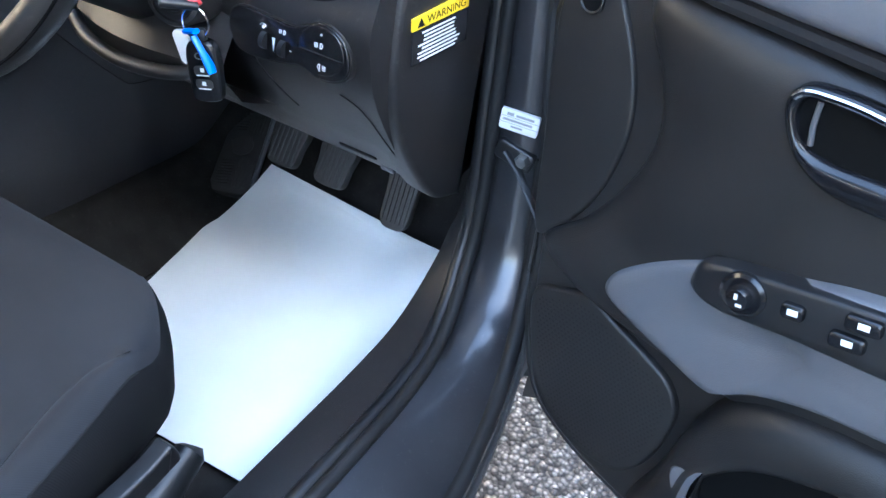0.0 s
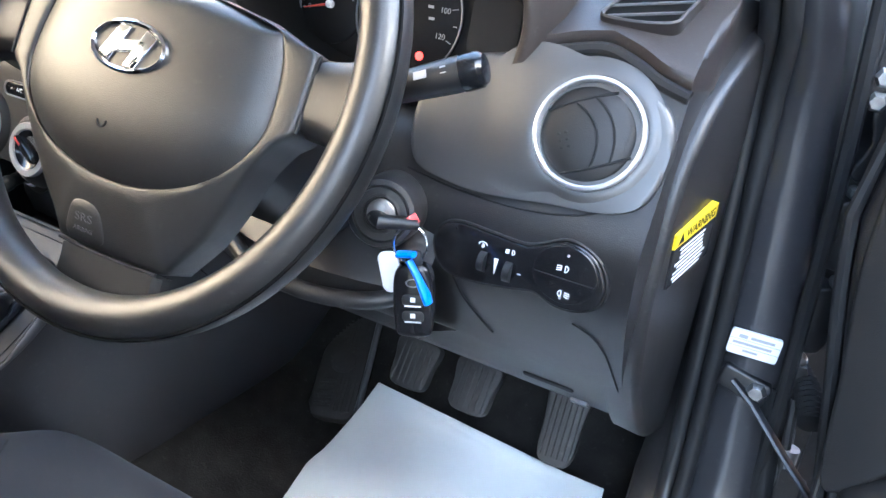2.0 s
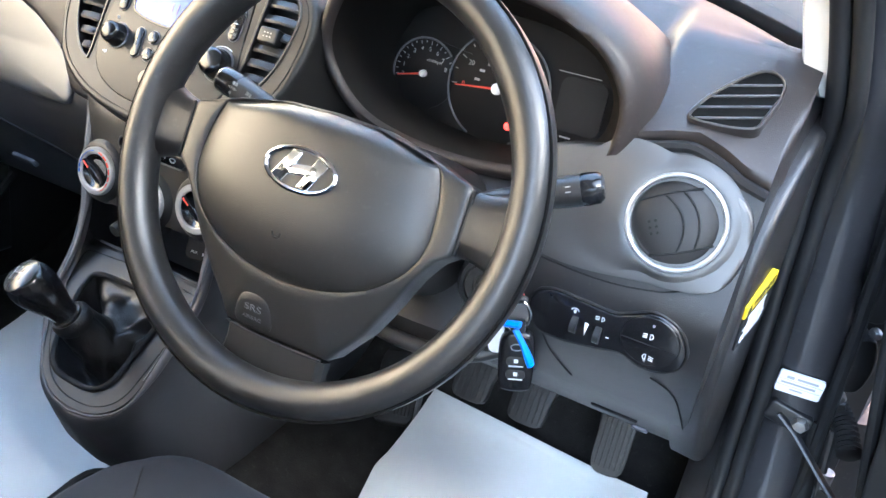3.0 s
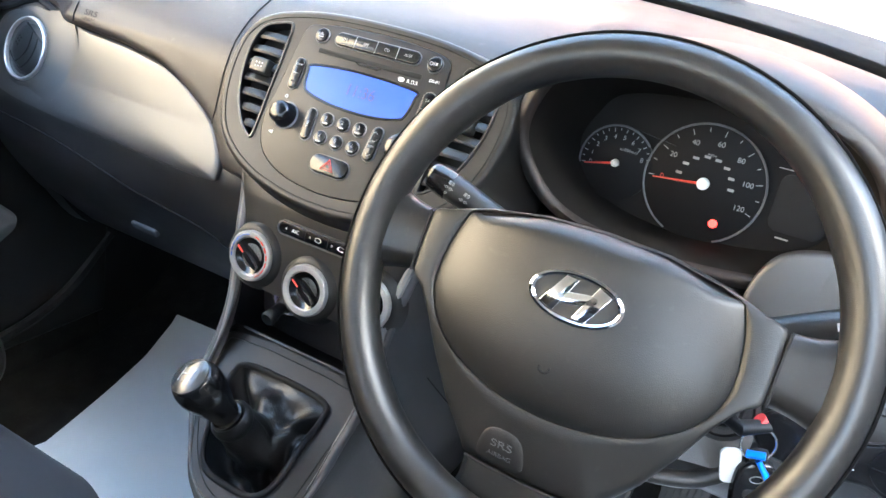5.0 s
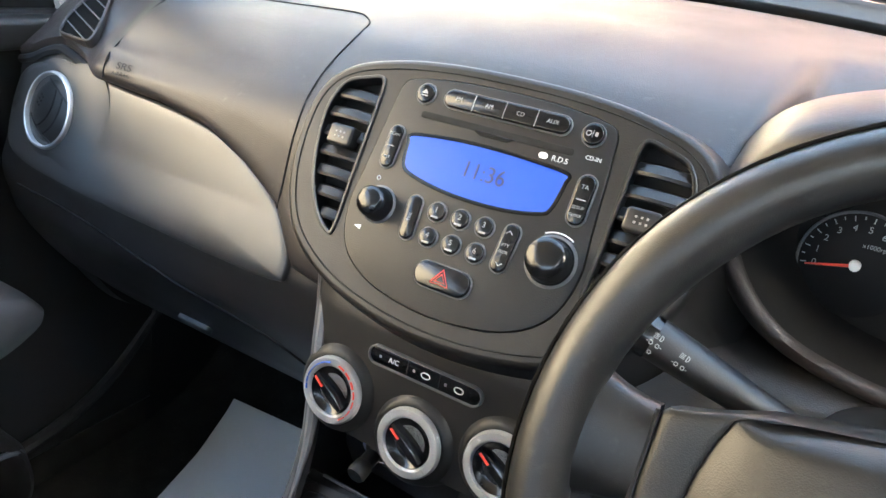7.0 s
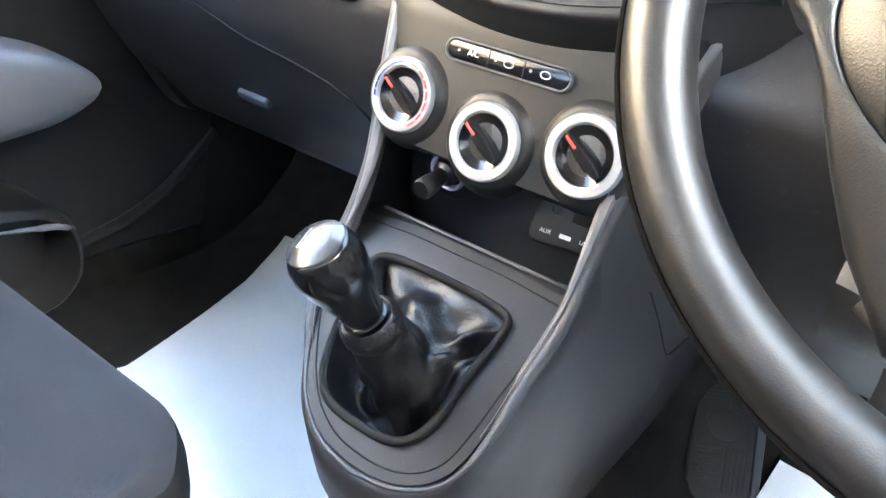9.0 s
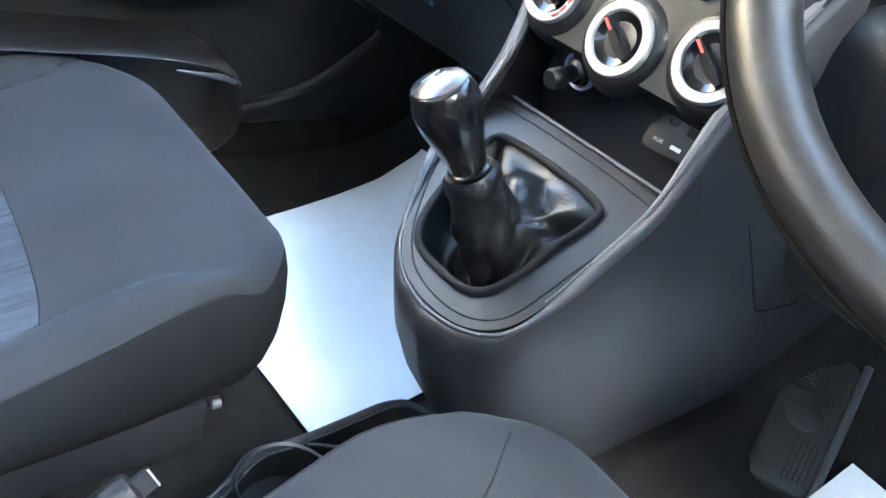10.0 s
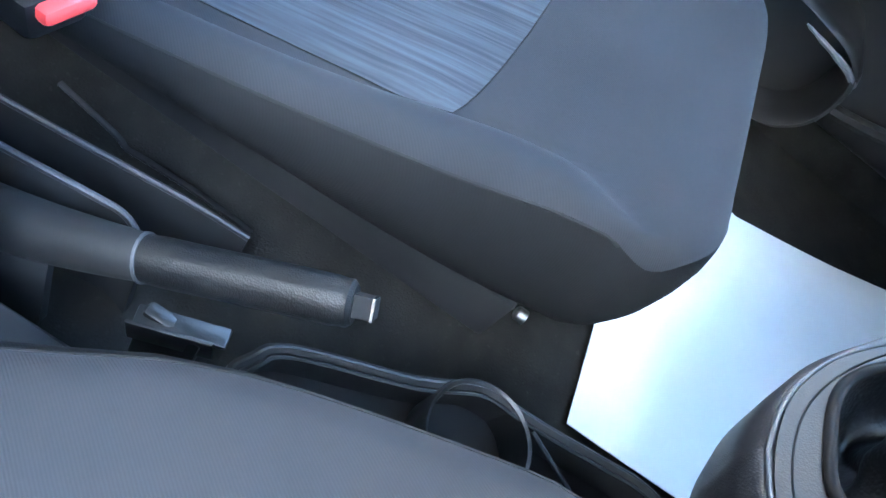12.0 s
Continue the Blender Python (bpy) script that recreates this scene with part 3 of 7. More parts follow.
rows = []
for x, y in WSC:
    zb = 1.072 - 0.09 * x * x
    tx, ty, tz = x * 0.86, 0.11 - 0.25 * x * x, 1.455 - 0.06 * x * x
    rows.append([vec(x, y + 0.02, zb), vec((x + tx) / 2, (y + ty) / 2 + 0.03, (zb + tz) / 2 + 0.015), vec(tx, ty, tz), vec(tx, ty + 0.004, tz + 0.004), vec((x + tx) / 2, (y + ty) / 2 + 0.034, (zb + tz) / 2 + 0.019), vec(x, y + 0.024, zb + 0.004)])
pane = solo("windscreen", grid(rows, closed=True, cap=True), M_GLASS, "clear curved windscreen glass", "windscreen", kind="structure")
pane.visible_shadow = False
rows = [[vec(x, y + 0.020, 1.050 - 0.09 * x * x), vec(x * 1.01, y + 0.030, 1.074 - 0.09 * x * x), vec(x * 1.02, y + 0.13, 1.094 - 0.09 * x * x), vec(x * 1.02, y + 0.16, 1.090 - 0.09 * x * x), vec(x * 1.02, y + 0.20, 1.02 - 0.09 * x * x), vec(x, y + 0.020, 1.0)] for x, y in WSC]
cowl = solo("cowl_panel", grid(rows, closed=True, cap=True), M_COWL, "dark grey plastic cowl below the windscreen", "cowl", kind="structure")
solo("windscreen_seal", tube([vec(x, y + 0.012, 1.066 - 0.09 * x * x) for x, y in WSC], 0.0095, 10), M_VOID, "black seal along the foot of the windscreen", "seal", kind="structure")
wiper = thing("windscreen_wiper", (0.05, 0.95, 1.09), "black wiper parked along the foot of the windscreen", "wiper")
part("wiper_blade", tube([vec(x, ws_base(x) + 0.11, 1.106 - 0.09 * x * x) for x in np.linspace(-0.35, 0.25, 14)], 0.008, 8), M_RUBBER, wiper)
part("wiper_arm", tube([vec(-0.02, 0.935, 1.105), vec(0.1, 0.95, 1.108), vec(0.24, 0.965, 1.10)], [0.008, 0.012, 0.016], 8), M_BLACK, wiper)
for sx in (-1, 1):
    rows = []
    for a, b in zip(INNER[-19:], OUTER[-19:]):
        a, b = Vector(a), Vector(b)
        rows.append([Vector((sx * p.x, p.y, p.z)) for p in (a + Vector((-0.026, 0.006, 0)), a + Vector((-0.053, 0.014, 0.002)), a + Vector((-0.056, 0.024, 0.003)), a + Vector((-0.05, 0.075, 0.01)), a + Vector((0.0, 0.09, 0.01)))])
    solo("pillar_trim_right" if sx > 0 else "pillar_trim_left", grid(rows, closed=True, cap=True), M_PILLARTRIM, "light grey plastic windscreen pillar trim", "pillar trim", kind="structure")
# foot of the pillar trim between the passenger door and the windscreen
rows = []
for x, y, z in spline([(0.640, 0.300, 0.985), (0.622, 0.330, 1.000), (0.598, 0.372, 1.016), (0.580, 0.420, 1.026), (0.562, 0.470, 1.036), (0.530, 0.545, 1.046), (0.49, 0.60, 1.05)], 4, False):
    rows.append([vec(-x - q[0], y + q[1], z + q[2]) for q in ((0.004, 0.004, -0.03), (0.0, 0.0, 0.004), (0.010, -0.004, 0.050), (0.028, -0.012, 0.115), (0.050, 0.010, 0.115), (0.045, 0.02, -0.03))])
solo("pillar_foot_left", grid(rows, closed=True, cap=True), M_PILLARTRIM, "light grey plastic foot of the windscreen pillar trim", "pillar trim", kind="structure", sharp=60)
solo("ceiling", box((0, -0.72, 1.485), (1.16, 1.64, 0.04), 0.015), M_ROOF, "light grey fabric headlining", "headlining", kind="structure")
for sx, nm in ((-1, "wall_pillar_left"), (1, "wall_pillar_right")):
    solo(nm, box((sx * 0.665, -0.80, 0.93), (0.07, 0.12, 1.10), 0.02), M_DOORTRIM, "dark trim of the pillar behind the front seats", "pillar trim", kind="structure")
# added unseen panel behind the seats, holds back light from the rear
solo("wall_block_rear", box((0, -0.93, 0.70), (1.26, 0.06, 0.86), 0.02), M_CARPET, "added unseen dark panel that blocks light from the rear", "trim panel", kind="structure")
solo("wall_left", box((-0.70, -0.93, 0.66), (0.06, 0.40, 0.76), 0.02), M_DOORTRIM, "dark rear side trim", "trim panel", kind="structure")
solo("wall_right", box((0.70, -1.02, 0.66), (0.06, 0.24, 0.76), 0.02), M_DOORTRIM, "dark rear side trim", "trim panel", kind="structure")
rows = [[vec(-0.815 + 0.06 * ease((z - 0.9) / 0.3), y, z) for z in (0.25, 0.5, 0.9)] + [vec(-0.765, y, z) for z in (0.9, 0.5, 0.25)] for y in (0.30, 0.6, 0.9)]
part("front_wing", grid(rows, closed=True, cap=True), M_JAMB, body)

# ---- dashboard ----
FACE = [(0.585, 0.347), (0.62, 0.310), (0.66, 0.272), (0.70, 0.243), (0.73, 0.224), (0.76, 0.209), (0.787, 0.204), (0.80, 0.200), (0.82, 0.200), (0.84, 0.208), (0.87, 0.221), (0.90, 0.231), (0.93, 0.239), (0.955, 0.246), (0.975, 0.262), (1.0, 0.292), (1.015, 0.315), (1.03, 0.345), (1.04, 0.40)]
LEDGE = [(-0.66, 0.933), (-0.632, 0.934), (-0.605, 0.941), (-0.585, 0.950), (-0.56, 0.957), (-0.535, 0.953), (-0.49, 0.940), (-0.44, 0.939), (-0.37, 0.936), (-0.302, 0.926), (-0.25, 0.907), (-0.2, 0.880), (-0.178, 0.850), (-0.165, 0.835), (-0.13, 0.83), (0.13, 0.86), (0.17, 0.90), (0.30, 0.93), (0.44, 0.937), (0.49, 0.940), (0.535, 0.953), (0.56, 0.957), (0.585, 0.950), (0.605, 0.941), (0.632, 0.934), (0.66, 0.933)]


def face_y(z):
    return table(z, FACE)


def end_fall(x, z=0.9):
    """How far the dashboard's ends turn away, past a crisp edge."""
    d = abs(x) - 0.628 - 0.012 * ease((z - 0.945) / 0.07)
    return 7.0 * max(d, 0.0)


def well(x, z):
    """Recess of the dashboard behind the instruments."""
    across = ease((x - 0.160) / 0.03) * (1 - ease((x - 0.482) / 0.03))
    return 0.125 * across * ease((z - 0.868) / 0.03)


dash = thing("dashboard", (0, 0.45, 0.58), "charcoal grained plastic dashboard with satin side panels", "dashboard")
XS = sorted(set([round(x, 4) for x in np.linspace(-0.648, 0.648, 73)] + [0.626, 0.628, 0.631, -0.626, -0.628, -0.631]))
ZS = list(np.linspace(0.585, 1.02, 34))
rows = []
for x in XS:
    e = end_fall(x)
    ring = [vec(x, face_y(z) + end_fall(x, z) + well(x, z) + 0.035 * ease((z - 0.950) / 0.03), z) for z in ZS]
    drop = 0.09 * x * x
    ring += [vec(x, max(0.40 + e, face_y(1.02) + e + well(x, 1.0)) + 0.01, 1.025 - drop * 0.7), vec(x, max(ws_base(x) - 0.02, 0.42 + e), 1.045 - drop), vec(x, max(ws_base(x) - 0.01, 0.44 + e), 0.95), vec(x, 0.62, 0.66), vec(x, 0.50, 0.60), vec(x, 0.40, 0.578)]
    rows.append(ring)
part("main_moulding", grid(rows, closed=True, cap=True), M_DASH, dash, "charcoal grained lower dashboard")


def pad_point(x, z, lift=0.021):
    p = vec(x, face_y(z) - lift + end_fall(x, z) + well(x, z), z - (0.05 * x * x if z > 0.98 else 0.0))
    k = ease((abs(x) - 0.465) / 0.055)
    if k > 0:
        zl = table(x, LEDGE)
        t = min(max((z - zl) / (1.03 - zl), 0.0), 1.0)
        yl = face_y(zl) - 0.018
        p = p.lerp(vec(x, yl + (0.368 - yl) * t + 0.8 * end_fall(x, z), zl + (1.034 - zl) * t + 0.003 * math.sin(math.pi * t)), k)
    return p


XP = sorted(set([round(x, 4) for x in np.linspace(-0.634, 0.634, 171)] + [k * q for k in (1, -1) for q in (0.626, 0.628, 0.631, 0.6345, 0.636)]))
rows = []
for x in XP:
    e, zl, b, drop = end_fall(x, 1.02), table(x, LEDGE), ws_base(x), 0.05 * x * x
    top = [vec(x, max(b + 0.012, 0.40 + e), 1.052 - drop * 1.8), vec(x, max(b - 0.03, 0.395 + e), 1.066 - drop * 1.8)]
    far = max(b - 0.06, 0.39 + e)
    for k in range(1, 6):
        t = k / 6
        near = max(0.372 + e, face_y(1.03) + well(x, 1.03) + 0.004)
        y = far + (near - far) * t
        top.append(vec(x, y, 1.068 - drop * 1.8 - (0.021 - drop * 0.8) * t ** 1.6))
    zs = [1.03, 1.02, 1.008, 0.995, 0.983, 0.972] + list(np.linspace(0.962, zl + 0.010, 6))
    zs = [max(z, zl + 0.010) for z in zs]
    face = [pad_point(x, z) for z in zs]
    y = face_y(zl) + end_fall(x, zl) + well(x, zl)
    edge_y = face[-1].y
    face += [vec(x, edge_y + 0.0004, zl + 0.005), vec(x, edge_y + 0.0025, zl + 0.001), vec(x, edge_y + 0.006, zl), vec(x, y + 0.012, zl + 0.002)]
    back = [vec(x, y + 0.03, zl + 0.03), vec(x, max(0.40 + e, y + 0.05), 1.0 - drop), vec(x, max(b - 0.02, 0.42 + e), 1.03 - drop * 1.8)]
    rows.append(top + face + back)
part("top_pad", grid(rows, closed=True, cap=True), M_PAD, dash, "soft charcoal upper dashboard pad", sharp=60)


def seam(name, pts, parent, r=0.0009, mat=None, n=8):
    return part(name, tube(spline([tuple(p) for p in pts], n, False), r, 6), mat or M_MATTE, parent)


# shade under the pad's edge, outside the binnacle, drawn as a black tube
for line in ([q for q in LEDGE if 0.48 < q[0] < 0.62] + [(0.628, 0.935)], [(-0.628, 0.935)] + [q for q in LEDGE if -0.62 < q[0] < -0.17]):
    part("lip_shade", tube([vec(x, face_y(z) + end_fall(x) - 0.001, z - 0.003) for x, z in spline(line, 4, False)], 0.0055, 8), M_MATTE, dash)
# airbag door seam and words
seam("airbag_seam", [(-0.457, 0.2222, 0.945), (-0.458, 0.225, 0.9552), (-0.4612, 0.235, 0.968), (-0.473, 0.256, 0.9752), (-0.480, 0.2922, 0.9975), (-0.474, 0.3255, 1.0194), (-0.456, 0.345, 1.0253), (-0.407, 0.3538, 1.0292), (-0.316, 0.3599, 1.0333), (-0.244, 0.363, 1.0358), (-0.224, 0.356, 1.0346), (-0.2115, 0.3445, 1.0324), (-0.2035, 0.3295, 1.0293), (-0.2008, 0.3055, 1.019), (-0.2009, 0.2785, 1.0029), (-0.2005, 0.2607, 0.9897), (-0.198, 0.244, 0.9763), (-0.195, 0.2312, 0.963), (-0.1945, 0.2219, 0.9443), (-0.1952, 0.2164, 0.9243), (-0.1956, 0.208, 0.8946), (-0.196, 0.2042, 0.880)], dash, n=4)
af = Frame3(pad_point(-0.428, 0.9575, 0.0225), (1, 0.0, 0.0), pad_point(-0.428, 0.966, 0.016) - pad_point(-0.428, 0.951, 0.016))
text("airbag_words", "SRS", af, 0, 0.003, 0.0105, M_MATTE, dash, wide=1.5)
text("airbag_words", "AIRBAG", af, 0, -0.0055, 0.0062, M_MATTE, dash, wide=1.3)

# end panel beside the open door, with the warning label
for sx in (1, -1):
    ef = Frame3((0.634 * sx, 0.225, 0.0), (0.135 * sx, 0.99, 0), (0, 0, 1)) if sx > 0 else Frame3((-0.634, 0.40, 0.0), (-0.135 * -1, -0.99, 0), (0, 0, 1))
    edge = spline([(0.165, 0.985), (0.13, 0.972), (0.085, 0.950), (0.040, 0.915), (0.014, 0.865), (0.006, 0.80), (0.014, 0.73), (0.045, 0.66), (0.105, 0.585), (0.165, 0.565)], 6, False)
    line = edge + [(0.165, 0.575)]
    if sx < 0:
        line = [(0.175 - p[0], p[1]) for p in line]
    part("end_panel", plate(line, ef, -0.03, 0.0045, 0.008, seg=4), M_DASH, dash, "charcoal dashboard end cover")
lf = Frame3((0.6465, 0.2895, 0.8245), (0.0155, 0.0835, 0.012), (0.0, -0.05, 1.0))
lf.o = lf(0, 0, 0.0045)
wl = thing("warning_label", lf(0, 0), "black and yellow printed warning label on the dashboard end", "label")
part("yellow_band", plate([(-0.042, -0.0065), (0.042, -0.0065), (0.042, 0.0065), (-0.042, 0.0065)], lf, -0.012, 0.0006, 0.0002, seg=1), M_YELLOW, wl, "yellow warning band")
text("word", "WARNING", lf, 0.008, 0.0, 0.0115, M_MATTE, wl, lift=0.0008, wide=1.05)
part("triangle", plate([(-0.0355, -0.0045), (-0.0245, -0.0045), (-0.030, 0.0050)], lf, 0.0, 0.0009, 0.0001, seg=1), M_MATTE, wl)
part("black_band", plate([(-0.042, -0.044), (0.042, -0.044), (0.042, -0.0068), (-0.042, -0.0068)], lf, -0.012, 0.0005, 0.0002, seg=1), M_MATTE, wl)
random.seed(5)
part("small_print", bars(lf, [(-0.006 + 0.004 * random.random(), -0.0115 - 0.0042 * i, 0.066 - 0.022 * random.random(), 0.0021) for i in range(8)], lift=0.0009), M_LABEL, wl)

# satin panels beside the round vents
def satin(side, pts):
    """Panel laid on the dashboard face, from an outline of (x, z)."""
    line = spline(pts, 6)
    xs = [p[0] for p in line]
    c = (sum(xs) / len(xs), sum(p[1] for p in line) / len(line))
    rows = []
    for s, lift in ((1.0, -0.004), (1.0, 0.003), (0.985, 0.0055), (0.95, 0.006), (0.8, 0.007), (0.55, 0.008), (0.3, 0.0085), (0.05, 0.0085)):
        ring = []
        for x, z in line:
            px, pz = c[0] + (x - c[0]) * s, c[1] + (z - c[1]) * s
            ring.append(vec(px * side, face_y(pz) + end_fall(px) - lift, pz))
        rows.append(ring)
    return grid(rows, closed=True, cap=True)


part("tray_panel", satin(1, [(-0.60, 0.932), (-0.52, 0.942), (-0.44, 0.934), (-0.37, 0.930), (-0.30, 0.920), (-0.25, 0.900), (-0.205, 0.873), (-0.183, 0.845), (-0.178, 0.822), (-0.19, 0.813), (-0.26, 0.812), (-0.36, 0.815), (-0.48, 0.820), (-0.58, 0.828), (-0.622, 0.848), (-0.627, 0.90)]), M_TRAY, dash, "satin dark grey dashboard panel", sharp=60)
part("tray_panel", satin(-1, [(-0.60, 0.932), (-0.53, 0.942), (-0.47, 0.936), (-0.428, 0.920), (-0.412, 0.88), (-0.424, 0.842), (-0.46, 0.832), (-0.50, 0.831), (-0.545, 0.836), (-0.60, 0.842), (-0.624, 0.86), (-0.627, 0.905)]), M_TRAY, dash, "satin dark grey dashboard panel", sharp=60)
seam("face_seam", [vec(x, face_y(z) - 0.001, z) for x, z in ((0.42, 0.833), (0.46, 0.828), (0.51, 0.826), (0.55, 0.829), (0.585, 0.838), (0.61, 0.86), (0.622, 0.89))], dash)


def round_vent(sx):
    """Round eyeball vent: collar, silver ring, pivoting dome with curved vanes."""
    f = Frame3((0.5645 if sx > 0 else -0.550, 0.2290, 0.8905 if sx > 0 else 0.887), (1, 0.06 * sx, 0), (0, 0.33, 0.944))
    v = thing("round_air_vent", f(0, 0), "round black air vent with a silver ring in the dashboard", "air vent", "round air vents")
    rows = []
    for i in range(72):
        a = 2 * math.pi * i / 72
        cu, cv = math.cos(a), math.sin(a)
        side = ease((-sx * cu - 0.25) / 0.75)
        far = 0.0585 + 0.040 * side
        ring = [f(0.0432 * cu, 0.0432 * cv, 0.0), f(0.0441 * cu, 0.0441 * cv, 0.0115)]
        off = None
        for k in range(10):
            t = k / 9
            r = 0.0450 + (far - 0.0450) * t
            p = f(r * cu, r * cv, 0.0118)
            bed = face_y(p.z) + min(end_fall(p.x), 0.006) - 0.0052 - 0.0030 * side
            off = p.y - bed if off is None else off
            ring.append(vec(p.x, bed + off * (1 - ease(t)), p.z))
        rows.append(ring + [ring[-1] + f.n * -0.012])
    part("collar", grid(rows + [rows[0]]), M_TRAY, v, "satin grey collar", sharp=60)
    part("silver_ring", lathe(f, [(0.0437, 0.0), (0.0440, 0.0130), (0.0431, 0.0155), (0.0412, 0.0163), (0.0402, 0.0155), (0.0397, 0.0130), (0.0395, 0.002), (0.0395, -0.012)], 72, cap=False), M_SILVER, v, "bright silver ring")
    part("dome", lathe(f, [(0.0396, -0.012), (0.0392, 0.0050), (0.0378, 0.0085), (0.034, 0.0110), (0.026, 0.0130), (0.016, 0.0143), (0.004, 0.0148)], 56), M_STACK, v, "dark grey pivoting vent dome")

    def on(u, w, lift=0.0004):
        c, q = math.cos(radians(26)), math.sin(radians(26)) * sx
        u, w = u * c - w * q, u * q + w * c
        r2 = min((u * u + w * w) / 0.0378 ** 2, 1.0)
        return f(u, w, 0.0148 - 0.0052 * r2 + lift)
    chord = 0.0250
    for c0, bow in ((0.000, 0.0105), (0.0150, 0.0085)):
        pts = []
        for i in range(15):
            w = -chord + 2 * chord * i / 14
            pts.append(on((c0 + bow * (1 - (w / chord) ** 2) - 0.004) * 1.0, w))
        part("vane_gap", tube(pts, 0.0011, 6), M_MATTE, v)
    for w in (chord, -chord):
        half = math.sqrt(0.0370 ** 2 - w * w)
        part("vane_gap", tube([on(-half + 2 * half * i / 10, w + 0.0015 * math.sin(math.pi * i / 10) * (1 if w > 0 else -1)) for i in range(11)], 0.0013, 6), M_MATTE, v)
    for i in range(2):
        for j in range(3):
            part("thumb_dimple", lathe(Frame3(on(-0.022 + 0.0055 * i, -0.006 + 0.0055 * j), f.u, f.v), [(0.0014, -0.0008), (0.0013, 0.0003), (0.0004, 0.0006)], 8), M_MATTE, v)


round_vent(1)
round_vent(-1)


def demist_vent(sx):
    """Leaf-shaped side window vent with slats, near the windscreen pillar."""
    f = Frame3((0.5463, 0.2715, 0.9825), (1, 0, 0), (0, 0.866, 0.5))
    if sx < 0:
        f.o, f.u, f.v, f.n = (Vector((-q.x, q.y, q.z)) for q in (f.o, f.u, f.v, f.n))
    f.o = f.o + f.n * 0.0035
    line = spline([(0.0, -0.0125), (0.0032, 0.0012), (0.0102, 0.018), (0.0238, 0.0409), (0.0341, 0.0545), (0.0448, 0.0635), (0.0554, 0.0609), (0.0621, 0.0521), (0.0629, 0.035), (0.0604, 0.0217), (0.0571, 0.0052), (0.0539, -0.0079), (0.0411, -0.0136), (0.0243, -0.016), (0.0065, -0.016)], 5)
    if sx < 0:
        line = spline([(0.0194, 0.0541), (0.0315, 0.0497), (0.0387, 0.0317), (0.0342, 0.0046), (0.0221, -0.0171), (0.0134, -0.0246), (-0.0062, -0.0266), (-0.0262, -0.0271), (-0.0338, -0.024), (-0.0201, 0.0015), (-0.0025, 0.0266)], 6)
    v = thing("side_demister_vent", f(0.03, 0.02), "leaf-shaped slatted vent in the dashboard corner", "air vent", "side demister vents")
    part("rim", ring_plate(inset(line, -0.0030), line, f, -0.016, 0.0016, 0.0012), M_PAD, v)
    # near-black plate stands for the shade below the slats
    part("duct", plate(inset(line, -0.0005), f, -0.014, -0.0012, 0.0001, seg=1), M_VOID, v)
    L = np.array(line)
    for k in range(4):
        w = -0.0168 + 0.0148 * k
        cut = [p[1] - 0.38 * p[0] - w for p in L]
        xs = []
        for i in range(len(L)):
            j = (i + 1) % len(L)
            if cut[i] * cut[j] < 0:
                xs.append(L[i][0] + (L[j][0] - L[i][0]) * cut[i] / (cut[i] - cut[j]))
        if len(xs) >= 2:
            a, b = min(xs), max(xs)
            part("slat", plate([(a, w + 0.38 * a - 0.0007), (b, w + 0.38 * b - 0.0007), (b, w + 0.38 * b + 0.0007), (a, w + 0.38 * a + 0.0007)], f, -0.003, 0.0008, 0.0003, seg=2), M_RAILDARK, v)


demist_vent(1)
demist_vent(-1)

# glovebox seams and latch, knee panel seams
seam("glovebox_seam", [vec(x, face_y(z) - 0.001, z) for x, z in ((-0.60, 0.795), (-0.50, 0.785), (-0.40, 0.765), (-0.34, 0.748), (-0.27, 0.737), (-0.22, 0.725), (-0.185, 0.70), (-0.165, 0.66), (-0.16, 0.62))], dash, 0.0012)
part("glovebox_latch", plate(pill(-0.378, 0, 0.050, 0.014, 0.005), leaning((0, face_y(0.668) + 0.001, 0.668), -30), -0.01, 0.007, 0.003), M_RAIL, dash, "grey glovebox latch")
seam("knee_seam", [vec(x, face_y(z) - 0.001, z) for x, z in ((0.583, 0.735), (0.600, 0.727), (0.612, 0.71), (0.620, 0.68), (0.626, 0.65), (0.636, 0.60))], dash, 0.0008)
seam("knee_seam", [vec(x, face_y(z) - 0.001, z) for x, z in ((0.470, 0.745), (0.478, 0.72), (0.492, 0.695), (0.502, 0.68))], dash, 0.0010)
part("fuse_cover_pull", plate(pill(0.548, 0.0, 0.055, 0.010, 0.004), leaning((0, face_y(0.615), 0.615), -45), -0.006, 0.002, 0.001), M_MATTE, dash)
part("fixing_clip", plate(pill(0.578, 0.0, 0.020, 0.010, 0.003), leaning((0, face_y(0.59), 0.590), -45), -0.006, 0.004, 0.002), M_RAIL, dash, "pale trim clip")

# switch panel on the driver's side
sw = leaning((0, 0.201, 0.787), 2)
panel = thing("switch_panel", (0.53, 0.2, 0.787), "gloss black dashboard switch panel with white symbols", "switch panel")
line = spline([(0.458, -0.012), (0.462, 0.006), (0.478, 0.014), (0.51, 0.013), (0.538, 0.012), (0.552, 0.017), (0.574, 0.026), (0.597, 0.018), (0.608, 0.000), (0.606, -0.018), (0.592, -0.028), (0.572, -0.030), (0.552, -0.024), (0.530, -0.028), (0.495, -0.033), (0.470, -0.030)], 5)
part("panel_plate", plate(line, sw, -0.02, 0.0045, 0.002), M_GLOSS, panel)
part("panel_rim", ring_plate(inset(line, -0.0022), line, sw, -0.012, 0.0032, 0.001), M_STACK, panel)
part("fog_switch", plate(oval(0.5755, -0.001, 0.0275, 0.0245, 36), sw, 0.0, 0.0060, 0.0015), M_GLOSS, panel)
